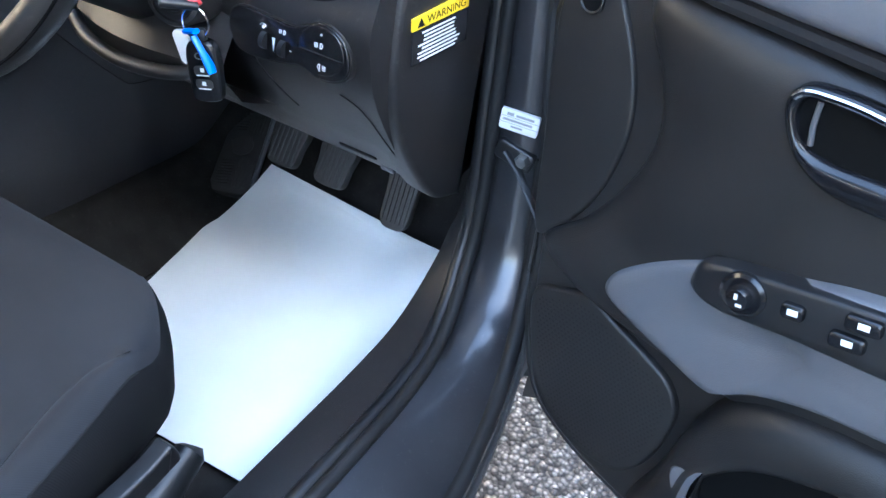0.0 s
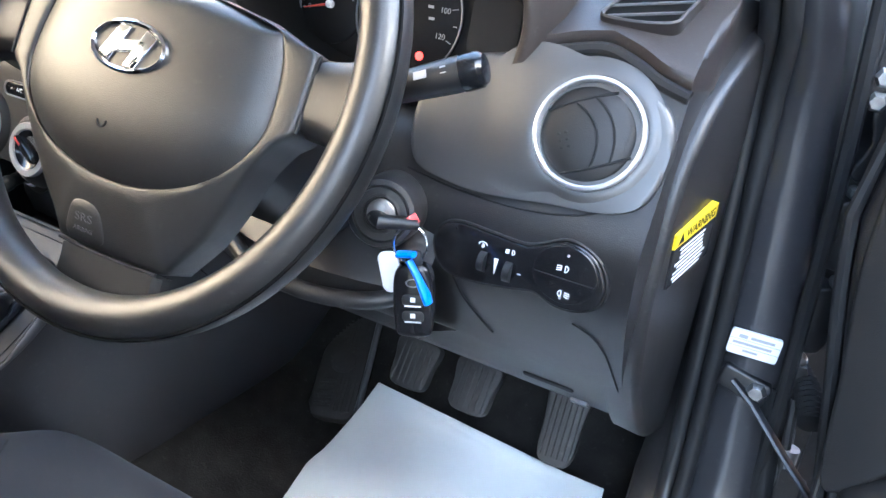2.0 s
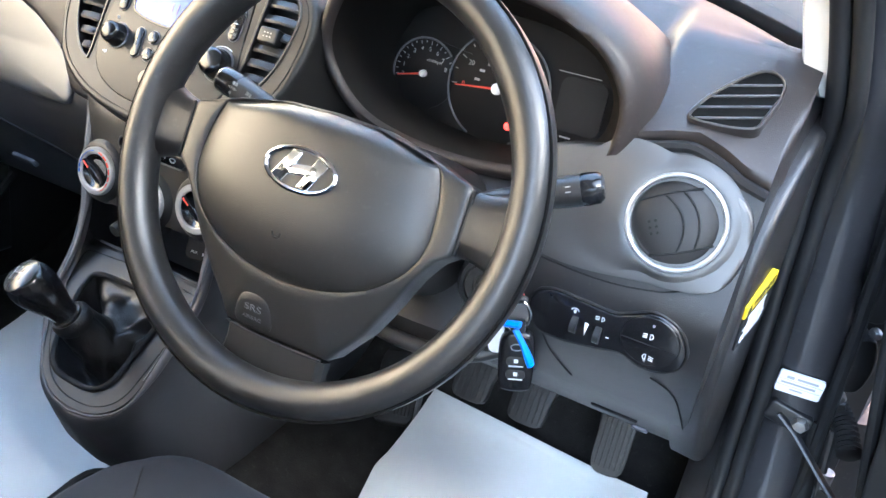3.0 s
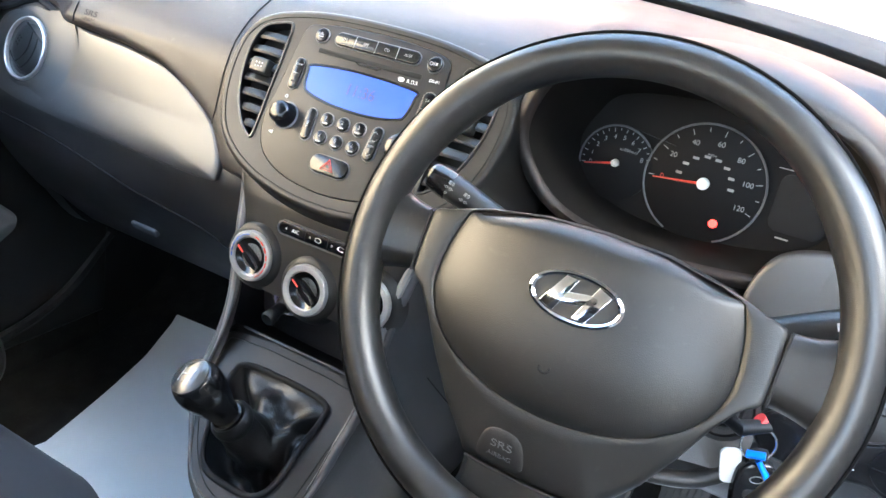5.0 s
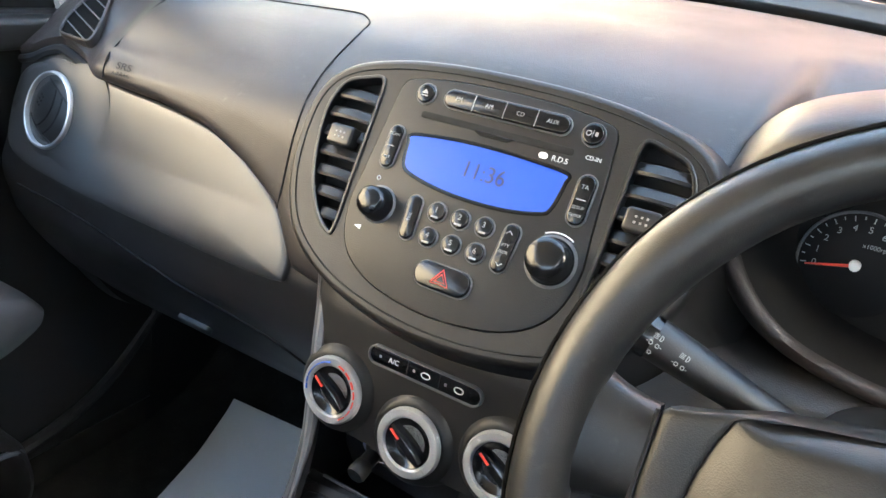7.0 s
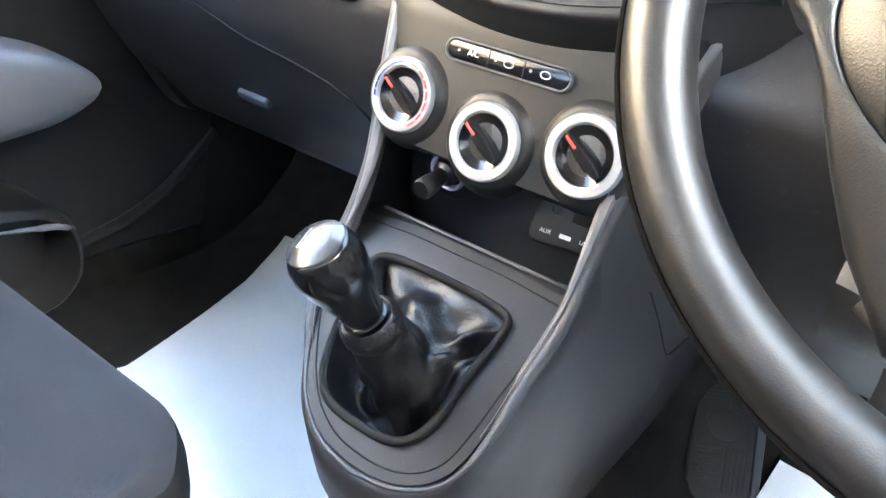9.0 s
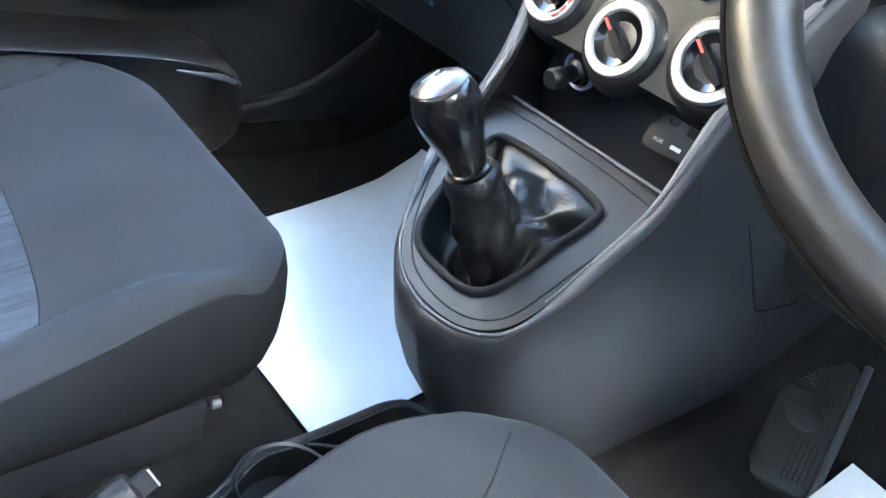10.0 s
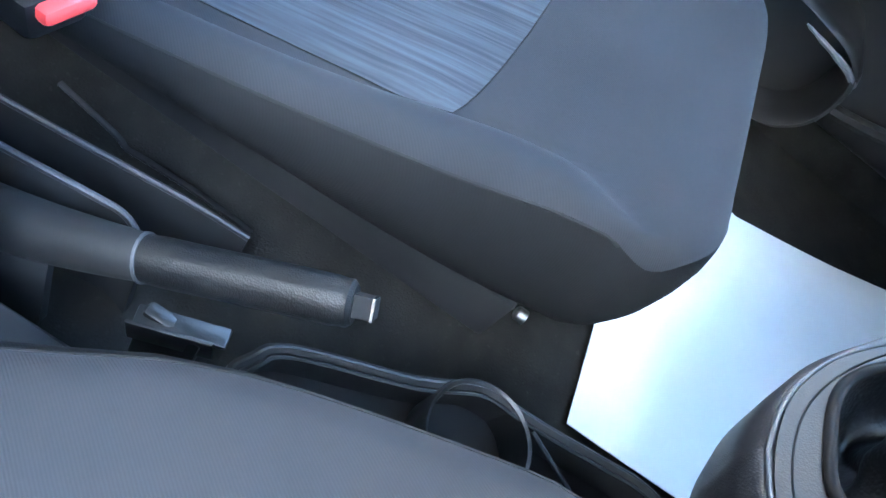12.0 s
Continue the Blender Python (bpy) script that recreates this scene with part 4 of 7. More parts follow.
part("split", bars(sw, [(0.5755, -0.004, 0.050, 0.0008)], lift=0.0064), M_MATTE, panel)
for u, w in ((0.505, -0.012), (0.5285, -0.014)):
    part("thumbwheel", tube([sw(u - 0.003, w, 0.003), sw(u + 0.003, w, 0.003)], 0.009, 20), M_BLACK, panel)


def lamp_symbol(f, u, v, s, flip, parent, lift=0.0066):
    """Fog lamp sign: a D and slanted rays."""
    k = -1 if flip else 1
    b = bmesh.new()
    arc = [f(u + k * (0.0012 + 0.42 * s * math.cos(radians(a))), v + 0.42 * s * math.sin(radians(a)), lift) for a in range(-90, 91, 18)]
    tube(arc + [arc[0]], 0.0004, 5, bm=b)
    for i in (-1, 0, 1):
        tube([f(u - k * 0.25 * s, v + i * 0.28 * s, lift), f(u - k * 0.95 * s, v + i * 0.28 * s - 0.1 * s, lift)], 0.0004, 5, bm=b)
    return part("symbol", b, M_WHITE, parent)


lamp_symbol(sw, 0.574, 0.0045, 0.0062, False, panel)
lamp_symbol(sw, 0.577, -0.0165, 0.0062, True, panel)
lamp_symbol(sw, 0.528, 0.0035, 0.005, False, panel, 0.005)
part("symbol", tube([sw(0.503 + 0.004 * math.cos(radians(a)), 0.001 + 0.004 * math.sin(radians(a)), 0.005) for a in range(20, 161, 20)], 0.0005, 5), M_WHITE, panel)
part("symbol", plate(oval(0.503, 0.0015, 0.0014, 0.002, 12), sw, 0.004, 0.0052, 0.0002), M_WHITE, panel)
part("wedge_mark", plate([(0.5165, -0.020), (0.5185, -0.006), (0.5145, -0.006)], sw, 0.004, 0.0050, 0.0001, seg=1), M_WHITE, panel)
part("tick_mark", bars(sw, [(0.538, -0.013, 0.003, 0.0010)], lift=0.005), M_WHITE, panel)
for w in (0.0155, -0.0205):
    part("tell_tale", lathe(Frame3(sw(0.5755, w, 0.0055), sw.u, sw.v), [(0.0012, -0.001), (0.0012, 0.0008)], 10), M_GREYPRINT, panel)

# instrument binnacle
RIM = spline([(0.183, 0.958), (0.190, 1.000), (0.215, 1.032), (0.270, 1.046), (0.340, 1.050), (0.410, 1.042), (0.460, 1.020), (0.487, 0.985), (0.489, 0.945), (0.472, 0.916), (0.432, 0.898), (0.34, 0.886), (0.26, 0.893), (0.213, 0.914)], 6)
binn = thing("instrument_binnacle", (0.335, 0.25, 0.90), "hooded charcoal instrument binnacle on the dashboard", "binnacle")


def rim_y(z):
    return 0.238 - 0.10 * (z - 0.90)


P = np.array(RIM)
bc = np.array([0.338, 0.975])


def ring_at(s, dy, grow=0.0, sink=0.0):
    out = []
    for p in P:
        d = (p - bc) / np.linalg.norm(p - bc)
        q = bc + (p - bc) * s + d * grow
        out.append(vec(q[0], rim_y(p[1]) + dy, q[1] - sink))
    return out


part("inner_shroud", grid([ring_at(0.80, 0.095, 0, 0.016), ring_at(0.90, 0.055, 0, 0.008), ring_at(0.97, 0.016), ring_at(0.998, 0.003)], closed=True), M_SHROUD, binn, "matt black inner shroud", sharp=70)
part("hood", grid([ring_at(0.99, 0.012), ring_at(1.0, 0.002), ring_at(1.0, -0.004, 0.004), ring_at(1.0, -0.003, 0.011), ring_at(1.0, 0.006, 0.018), ring_at(1.0, 0.03, 0.026, 0.001), ring_at(1.0, 0.07, 0.032, 0.004), ring_at(1.0, 0.13, 0.034, 0.012), ring_at(1.0, 0.20, 0.030, 0.026), ring_at(1.0, 0.26, 0.015, 0.05)], closed=True), M_PAD, binn, "charcoal hood with a rounded lip", sharp=70)
cl = leaning((0, 0.314, 0.94), 8)
cluster = thing("instrument_cluster", (0.335, 0.315, 0.94), "instrument cluster with rev counter and speedometer, needles at rest", "instrument cluster")
part("mask", plate(oval(0.338, 0.020, 0.145, 0.080, 48, 2.6), cl, -0.012, -0.002, 0.001), M_SHROUD, cluster)


def dial(u, v, r, start, sweep, marks, size, name, ring=(200, -20)):
    part(name + "_face", lathe(Frame3(cl(u, v, 0), cl.u, cl.v), [(r, -0.003), (r, 0.001), (r - 0.001, 0.0016)], 48), M_DIAL, cluster)
    part("bright_ring", tube([cl(u + r * math.cos(radians(a)), v + r * math.sin(radians(a)), 0.002) for a in np.linspace(*ring, 40)], 0.0011, 8), M_RAIL, cluster)
    b = bmesh.new()
    count = len(marks)
    for i in range(2 * count - 1):
        a = radians(start + sweep * i / (2 * count - 2))
        k = 0.10 if i % 2 == 0 else 0.06
        tube([cl(u + r * 0.93 * math.cos(a), v + r * 0.93 * math.sin(a), 0.002), cl(u + r * (0.93 - k) * math.cos(a), v + r * (0.93 - k) * math.sin(a), 0.002)], 0.00045, 5, bm=b)
    part("scale", b, M_DIALPRINT, cluster)
    for i, s in enumerate(marks):
        a = radians(start + sweep * i / (count - 1))
        text("numeral", s, cl, u + r * 0.70 * math.cos(a), v + r * 0.70 * math.sin(a), size, M_DIALPRINT if i or len(marks) > 8 else M_RED, cluster, lift=0.002)
    a = radians(start + 2)
    part("needle", tube([cl(u, v, 0.005), cl(u + r * 0.85 * math.cos(a), v + r * 0.85 * math.sin(a), 0.004)], [0.0014, 0.0006], 6), M_NEEDLE, cluster, "red needle")
    part("needle_cap", lathe(Frame3(cl(u, v, 0), cl.u, cl.v), [(0.10 * r + 0.0002, 0.002), (0.10 * r, 0.007), (0.07 * r, 0.0082), (0.001, 0.0086)], 20), M_TAG, cluster, "white needle cap")


dial(0.252, -0.002, 0.038, 192, -172, list("012345678"), 0.0066, "rev_counter", (240, 40))
dial(0.341, 0.002, 0.058, 185, -205, ["0", "20", "40", "60", "80", "100", "120"], 0.0074, "speedometer", (245, -65))
text("words", "x1000rpm", cl, 0.262, 0.013, 0.0045, M_DIALPRINT, cluster, lift=0.002)
text("words", "MPH", cl, 0.341, 0.030, 0.0042, M_DIALPRINT, cluster, lift=0.002)
b = bmesh.new()
for i in range(8):
    a = radians(170 - 24 * i)
    bars(cl, [(0.341 + 0.026 * math.cos(a), 0.002 + 0.026 * math.sin(a), 0.006, 0.0026)], bm=b, lift=0.002)
part("inner_scale", b, M_GREYPRINT, cluster)
part("link_line", tube([cl(0.262, 0.036, 0.002), cl(0.305, 0.030, 0.002)], 0.0006, 6), M_CHROME, cluster)
part("warning_lamp", lathe(Frame3(cl(0.361, -0.033, 0), cl.u, cl.v), [(0.0042, 0.0), (0.0042, 0.002), (0.003, 0.0024)], 16), M_WARN, cluster, "lit red warning lamp")
part("side_display", plate(pill(0.432, 0.005, 0.050, 0.055, 0.01), cl, -0.004, 0.0006, 0.0004), M_MATTE, cluster, "dark side display")
for q in ((0.424, -0.028, 0.012, 0.0016), (0.424, 0.036, 0.045, 0.0008)):
    part("display_mark", bars(cl, [q], lift=0.0012), M_GREYPRINT, cluster)

# ---- centre stack: bezel, vents, radio, heater controls ----
rf = leaning((0, 0.184, 0.922), 29.4)
bez = spline(mirrored([(0.0, 0.128), (0.055, 0.1265), (0.105, 0.120), (0.148, 0.106), (0.170, 0.080), (0.174, 0.040), (0.165, -0.005), (0.142, -0.042), (0.100, -0.068), (0.050, -0.081), (0.0, -0.085)])[::-1], 5)
VENT = spline([(0.108, 0.100), (0.126, 0.099), (0.144, 0.091), (0.153, 0.070), (0.151, 0.040), (0.142, 0.008), (0.126, -0.018), (0.110, -0.031), (0.103, -0.026), (0.104, 0.02), (0.105, 0.07)], 5)
FASCIA = spline(mirrored([(0.0, 0.1125), (0.05, 0.1105), (0.080, 0.106), (0.089, 0.100), (0.0915, 0.085), (0.096, 0.03), (0.0985, 0.0), (0.092, -0.028), (0.075, -0.047), (0.045, -0.059), (0.0, -0.064)])[::-1], 5)
left_vent = [(-x, y) for x, y in reversed(VENT)]
centre = dash
part("bezel_plate", plate_holes(inset(bez, 0.006), [VENT, left_vent, inset(FASCIA, -0.0007)], rf, -0.022, 0.0), M_STACK, centre)
part("bezel_edge", grid([[rf(*p, h) for p in inset(bez, d)] for d, h in ((-0.030, -0.085), (-0.014, -0.060), (-0.006, -0.035), (-0.001, -0.016), (0.0, -0.008), (0.0016, -0.0028), (0.004, -0.0004), (0.0062, 0.0))], closed=True), M_STACK, centre, "rounded bezel edge", sharp=70)
part("bezel_groove", tube([rf(*p, 0.0) for p in inset(bez, 0.010)], 0.0007, 6, closed=True), M_MATTE, centre)


def centre_vent(line, sx):
    v = thing("centre_air_vent", rf(0.125 * sx, 0.035), "slatted black air vent beside the radio", "air vent", "centre air vents")
    L = np.array(line)
    part("surround", ring_plate(inset(line, -0.0003), inset(line, 0.0028), rf, -0.010, 0.0018, 0.0008), M_BLACK, v)
    part("duct", plate(inset(line, -0.0004), rf, -0.024, -0.019, 0.0001, seg=1), M_MATTE, v)
    for k in range(7):
        w = -0.016 + 0.0165 * k
        xs = []
        for i in range(len(L)):
            a, b = L[i], L[(i + 1) % len(L)]
            if (a[1] - w) * (b[1] - w) < 0:
                xs.append(a[0] + (b[0] - a[0]) * (w - a[1]) / (b[1] - a[1]))
        if len(xs) < 2:
            continue
        a, b = min(xs) + 0.002, max(xs) - 0.002
        rows = []
        for i in range(9):
            u = a + (b - a) * i / 8
            bow = 0.0035 * (1 - (2 * i / 8 - 1) ** 2)
            rows.append([rf(u, w + 0.0052, -0.010 + bow), rf(u, w + 0.0035, -0.0052 + bow), rf(u, w - 0.0030, -0.0022 + bow), rf(u, w - 0.0052, -0.0030 + bow), rf(u, w - 0.0056, -0.0055 + bow), rf(u, w + 0.0015, -0.0090 + bow)])
        part("slat", grid(rows, closed=True, cap=True), M_BLACK, v)
    tab = part("tab", plate(pill(0.126 * sx, 0.046, 0.024, 0.017, 0.003), rf, -0.004, 0.0075, 0.0025), M_BLACK, v, "ridged vent tab")
    part("tab_dots", bars(rf, [(0.126 * sx + 0.004 * i, 0.046 + 0.004 * j, 0.0016, 0.0016) for i in (-1, 0, 1) for j in (-0.5, 0.5)], lift=0.0078), M_GREYPRINT, tab)


centre_vent(VENT, 1)
centre_vent(left_vent, -1)

radio = thing("car_radio", rf(0, 0.02), "built-in charcoal car radio with a lit blue clock display", "car radio")
part("fascia", plate(FASCIA, rf, -0.018, 0.0012, 0.0010), M_STACK, radio)
display = spline([(-0.0635, 0.0615), (-0.030, 0.0655), (0.0, 0.0665), (0.030, 0.0660), (0.0630, 0.0635), (0.0645, 0.058), (0.061, 0.038), (0.054, 0.0330), (0.030, 0.0285), (0.0, 0.0272), (-0.030, 0.0290), (-0.055, 0.0340), (-0.0625, 0.040), (-0.065, 0.056)], 5)
part("display_frame", ring_plate(inset(display, -0.0030), display, rf, -0.004, 0.0020, 0.0006), M_GLOSS, radio)
lcd = part("display", plate(display, rf, -0.004, 0.0010 + 0.0004, 0.0001, seg=1), M_LCD, radio, "blue backlit liquid crystal display")
text("clock_digits", "11:36", rf, 0.004, 0.0475, 0.0175, M_LCDTEXT, lcd, lift=0.0018, wide=0.95)
cd = part("disc_slot", plate(pill(0.0, 0.0800, 0.128, 0.0052, 0.002), rf, 0.0, 0.0018, 0.0002), M_MATTE, radio, "black disc slot")
part("slot_lip", plate([(-0.016, 0.0780), (-0.010, 0.0745), (0.012, 0.0745), (0.018, 0.0780)], rf, 0.0, 0.0022, 0.0004), M_GLOSS, cd)


def key(name, line, parent=radio, rise=0.0042, edge=0.0014, ring=True):
    k = part(name, plate(line, rf, 0.0, rise, edge), M_GLOSS, parent, "gloss black button with a bright rim" if ring else "")
    if ring:
        part("bright_rim", ring_plate(inset(line, -0.0012), inset(line, -0.0001), rf, 0.0, 0.0026, 0.0004), M_RAIL, k)
    return k


k = key("source_keys", pill(0.0035, 0.0968, 0.104, 0.0135))
for i, s in enumerate(("FM", "AM", "CD", "AUX")):
    text("letters", s, rf, -0.0355 + 0.026 * i, 0.0970, 0.0045, M_DIALPRINT, k, lift=0.0046)
for i in range(3):
    part("split", bars(rf, [(-0.0225 + 0.026 * i, 0.0968, 0.0006, 0.0125)], lift=0.0046), M_GREYPRINT, k)
k = key("eject_key", oval(-0.066, 0.0960, 0.0075, 0.0075, 28))
part("symbol", plate([(-0.069, 0.0955), (-0.063, 0.0955), (-0.066, 0.0990)], rf, 0.004, 0.0046, 0.0001, seg=1), M_DIALPRINT, k)
part("symbol", bars(rf, [(-0.066, 0.0940, 0.006, 0.0009)], lift=0.0046), M_DIALPRINT, k)
k = key("night_key", oval(0.0735, 0.0955, 0.0078, 0.0078, 28))
part("symbol", tube([rf(0.0705 + 0.0018 * math.cos(radians(a)), 0.0955 + 0.0018 * math.sin(radians(a)), 0.0046) for a in range(0, 360, 40)], 0.0004, 5, closed=True), M_DIALPRINT, k)
part("symbol", bars(rf, [(0.0735, 0.0955, 0.0005, 0.005), (0.0762, 0.0957, 0.0022, 0.003)], lift=0.0046), M_DIALPRINT, k)
k = key("scan_key", pill(-0.0785, 0.0490, 0.0115, 0.034))
text("letters", "SCAN", rf, -0.0785, 0.0585, 0.0036, M_DIALPRINT, k, lift=0.0046)
text("letters", "AST", rf, -0.0785, 0.0395, 0.0036, M_DIALPRINT, k, lift=0.0046)
part("split", bars(rf, [(-0.0785, 0.0490, 0.006, 0.0008)], lift=0.0046), M_DIALPRINT, k)
k = key("clock_key", pill(0.0815, 0.0490, 0.0130, 0.036))
text("letters", "TA", rf, 0.0815, 0.0580, 0.0045, M_DIALPRINT, k, lift=0.0046)
text("letters", "SETUP", rf, 0.0815, 0.0430, 0.0033, M_DIALPRINT, k, lift=0.0046)
text("letters", "CLOCK", rf, 0.0815, 0.0375, 0.0028, M_DIALPRINT, k, lift=0.0046)
part("split", bars(rf, [(0.0815, 0.0490, 0.007, 0.0008)], lift=0.0046), M_DIALPRINT, k)
k = key("track_key", pill(-0.0400, 0.0010, 0.0115, 0.034, lean=4))
text("letters", "TRK", rf, -0.0400, 0.0010, 0.0037, M_DIALPRINT, k, lift=0.0046, lean=90)
k = key("folder_key", pill(0.0410, 0.0010, 0.0120, 0.036, lean=-4))
text("letters", "PTY", rf, 0.0410, 0.0030, 0.0036, M_DIALPRINT, k, lift=0.0046)
text("letters", "FLDR", rf, 0.0410, -0.0020, 0.0033, M_DIALPRINT, k, lift=0.0046)
for w, sg in ((0.0125, 1), (-0.0110, -1)):
    part("arrow", tube([rf(0.0385, w - 0.001 * sg, 0.0046), rf(0.0410, w + 0.0012 * sg, 0.0046), rf(0.0435, w - 0.001 * sg, 0.0046)], 0.0004, 5), M_DIALPRINT, k)
for i in range(6):
    u, w = (-0.0205 + 0.0203 * (i % 3), 0.0108 if i < 3 else -0.0090)
    k = key("preset_key", oval(u, w, 0.0070, 0.0070, 26))
    text("numeral", str(i + 1), rf, u, w + 0.0012, 0.0059, M_DIALPRINT, k, lift=0.0046)
    part("small_print", bars(rf, [(u, w - 0.0042, 0.006, 0.0014)], lift=0.0046), M_GREYPRINT, k)
k = key("hazard_switch", pill(0.0030, -0.0345, 0.046, 0.0185, 0.0088), rise=0.0050)
part("red_triangle", tube([rf(*p, 0.0054) for p in ((-0.0045, -0.0395), (0.0105, -0.0395), (0.0030, -0.0282))], 0.0007, 5, closed=True), M_RED, k, "red hazard triangle")
part("red_triangle", tube([rf(*p, 0.0054) for p in ((-0.0012, -0.0375), (0.0072, -0.0375), (0.0030, -0.0315))], 0.0006, 5, closed=True), M_RED, k)
for u, r in ((-0.0720, 0.0130), (0.0755, 0.0162)):
    f = Frame3(rf(u, 0.0025, 0.0), rf.u, rf.v)
    k = part("rotary_knob", lathe(f, [(r * 1.02, 0.0), (r * 1.02, 0.003), (r * 0.96, 0.0045), (r * 0.94, 0.011), (r * 0.88, 0.0155), (r * 0.70, 0.0178), (r * 0.30, 0.0186), (0.0005, 0.0187)], 40), M_GLOSS, radio, "gloss black rotary knob")
    part("knob_ring", lathe(f, [(r * 1.18, 0.0), (r * 1.18, 0.0018), (r * 1.06, 0.0026), (r * 1.04, 0.001)], 40), M_RAIL, k)
part("volume_mark", plate([(-0.0865, -0.0185), (-0.0800, -0.0205), (-0.0800, -0.0165)], rf, 0.0, 0.0017, 0.0001, seg=1), M_WHITE, radio)
part("power_mark", tube([rf(-0.0800 + 0.0016 * math.cos(radians(a)), 0.0225 + 0.0016 * math.sin(radians(a)), 0.0016) for a in range(0, 360, 40)], 0.0004, 5, closed=True), M_WHITE, radio)
part("tune_arc", tube([rf(0.0755 + 0.0215 * math.cos(radians(a)), 0.0015 + 0.0215 * math.sin(radians(a)), 0.0016) for a in range(60, 121, 6)], 0.0006, 5), M_WHITE, radio)
part("format_mark", bars(rf, [(-0.0745, 0.0850, 0.009, 0.0040), (-0.0745, 0.0805, 0.010, 0.0026)]), M_GREYPRINT, radio)
text("letters", "R.D.S", rf, 0.0560, 0.0725, 0.0056, M_WHITE, radio, lift=0.0016)
part("pill_mark", plate(pill(0.0430, 0.0727, 0.007, 0.0045), rf, 0.0, 0.0017, 0.0001, seg=1), M_WHITE, radio)
text("letters", "CD-IN", rf, 0.0790, 0.0790, 0.0042, M_WHITE, radio, lift=0.0016)

# heater panel
hp = leaning((0, 0.155, 0.754), 12)
heater = thing("heater_panel", hp(0, 0.03, -0.02), "charcoal heater control panel below the radio", "heater controls")
left_edge = [(-0.108, -0.022), (-0.107, 0.0), (-0.111, 0.03), (-0.117, 0.06), (-0.122, 0.080), (-0.127, 0.104)]
right_edge = [(-x, y) for x, y in left_edge]
rows = []
for (a, w), (b, _) in zip(spline(left_edge, 4, False), spline(right_edge, 4, False)):
    row = [hp(a - 0.004, w, -0.10), hp(a, w, -0.010), hp(a + 0.003, w, -0.004), hp(a + 0.010, w, 0.0)]
    row += [hp(a + 0.010 + (b - a - 0.020) * i / 8, w, 0.0025 * math.sin(math.pi * i / 8) - 0.012 * ease((w - 0.075) / 0.035)) for i in range(1, 8)]
    rows.append(row + [hp(b - 0.010, w, 0.0), hp(b - 0.003, w, -0.004), hp(b, w, -0.010), hp(b + 0.004, w, -0.10)])
low = [p + Vector((0, 0.035, -0.018)) for p in rows[0]]
rows.insert(0, low)
part("panel_face", grid(rows), M_STACK, heater, sharp=60)
strip = pill(-0.0025, 0.0560, 0.102, 0.0135)
k = part("button_strip", plate(strip, hp, -0.004, 0.0048, 0.001), M_GLOSS, heater, "gloss black button strip")
part("strip_rim", ring_plate(inset(strip, -0.0016), strip, hp, -0.004, 0.0058, 0.0006), M_RAIL, k)
text("letters", "A/C", hp, -0.0300, 0.0560, 0.0060, M_WHITE, k, lift=0.0053)
for u in (0.0, 0.030):
    part("symbol", tube([hp(u + 0.004 * math.cos(radians(a)), 0.0560 + 0.0024 * math.sin(radians(a)), 0.0053) for a in range(0, 360, 30)], 0.0004, 5, closed=True), M_WHITE, k)
for u in (-0.043, -0.011, 0.018):
    part("lamp_dot", bars(hp, [(u, 0.056, 0.002, 0.002)], lift=0.0052), M_GREYPRINT, k)
for u in (-0.017, 0.0125):
    part("split", bars(hp, [(u, 0.056, 0.0006, 0.0125)], lift=0.0053), M_MATTE, k)
for i, (u, w) in enumerate(((-0.0795, 0.0125), (0.0, 0.0), (0.0765, 0.0140))):
    f = Frame3(hp(u, w, 0.001), hp.u, hp.v)
    part("knob_boss", lathe(f, [(0.041, -0.008), (0.037, 0.001), (0.0335, 0.0045), (0.0305, 0.0062), (0.0285, 0.0060)], 48), M_STACK, heater)
    knob = part("heater_knob", lathe(f, [(0.0288, 0.004), (0.0286, 0.0095), (0.0274, 0.0112), (0.0222, 0.0112), (0.0208, 0.0100), (0.0200, 0.0060)], 56), M_KNOB, heater, "silver heater knob ring")
    part("knob_well", lathe(f, [(0.0204, 0.004), (0.0202, 0.0098), (0.0170, 0.0075), (0.012, 0.0052), (0.0005, 0.0035)], 40), M_GLOSS, knob)
    g = Frame3(f.o, f.u * math.cos(radians(35)) - f.v * math.sin(radians(35)), f.u * math.sin(radians(35)) + f.v * math.cos(radians(35)))
    rows = []
    for j in range(11):
        s = -0.0185 + 0.037 * j / 10
        w2 = (0.0046 + 0.0026 * j / 10) * math.sqrt(max(1 - (s / 0.0200) ** 2, 0.05))
        rows.append([g(s, -w2, 0.005), g(s, -w2 * 0.9, 0.012), g(s, -w2 * 0.5, 0.0158), g(s, w2 * 0.5, 0.0158), g(s, w2 * 0.9, 0.012), g(s, w2, 0.005)])
    part("grip", grid(rows, closed=True, cap=True), M_GLOSS, knob, "gloss black finger grip")
    part("pointer", plate([(-0.0165, -0.0011), (-0.006, -0.0011), (-0.006, 0.0011), (-0.0165, 0.0011)], g, 0.014, 0.0166, 0.0004), M_RED, knob, "red pointer")
    if i == 0:
        for a0, a1, mt in ((100, 200, M_BLUEPRINT), (80, -60, M_RED)):
            b = bmesh.new()
            for s in range(7):
                p0, p1 = radians(a0 + (a1 - a0) * s / 7), radians(a0 + (a1 - a0) * (s + 0.75) / 7)
                tube([f(0.0243 * math.cos(p), 0.0243 * math.sin(p), 0.0113) for p in np.linspace(p0, p1, 4)], 0.0017, 5, bm=b, flat=0.3)
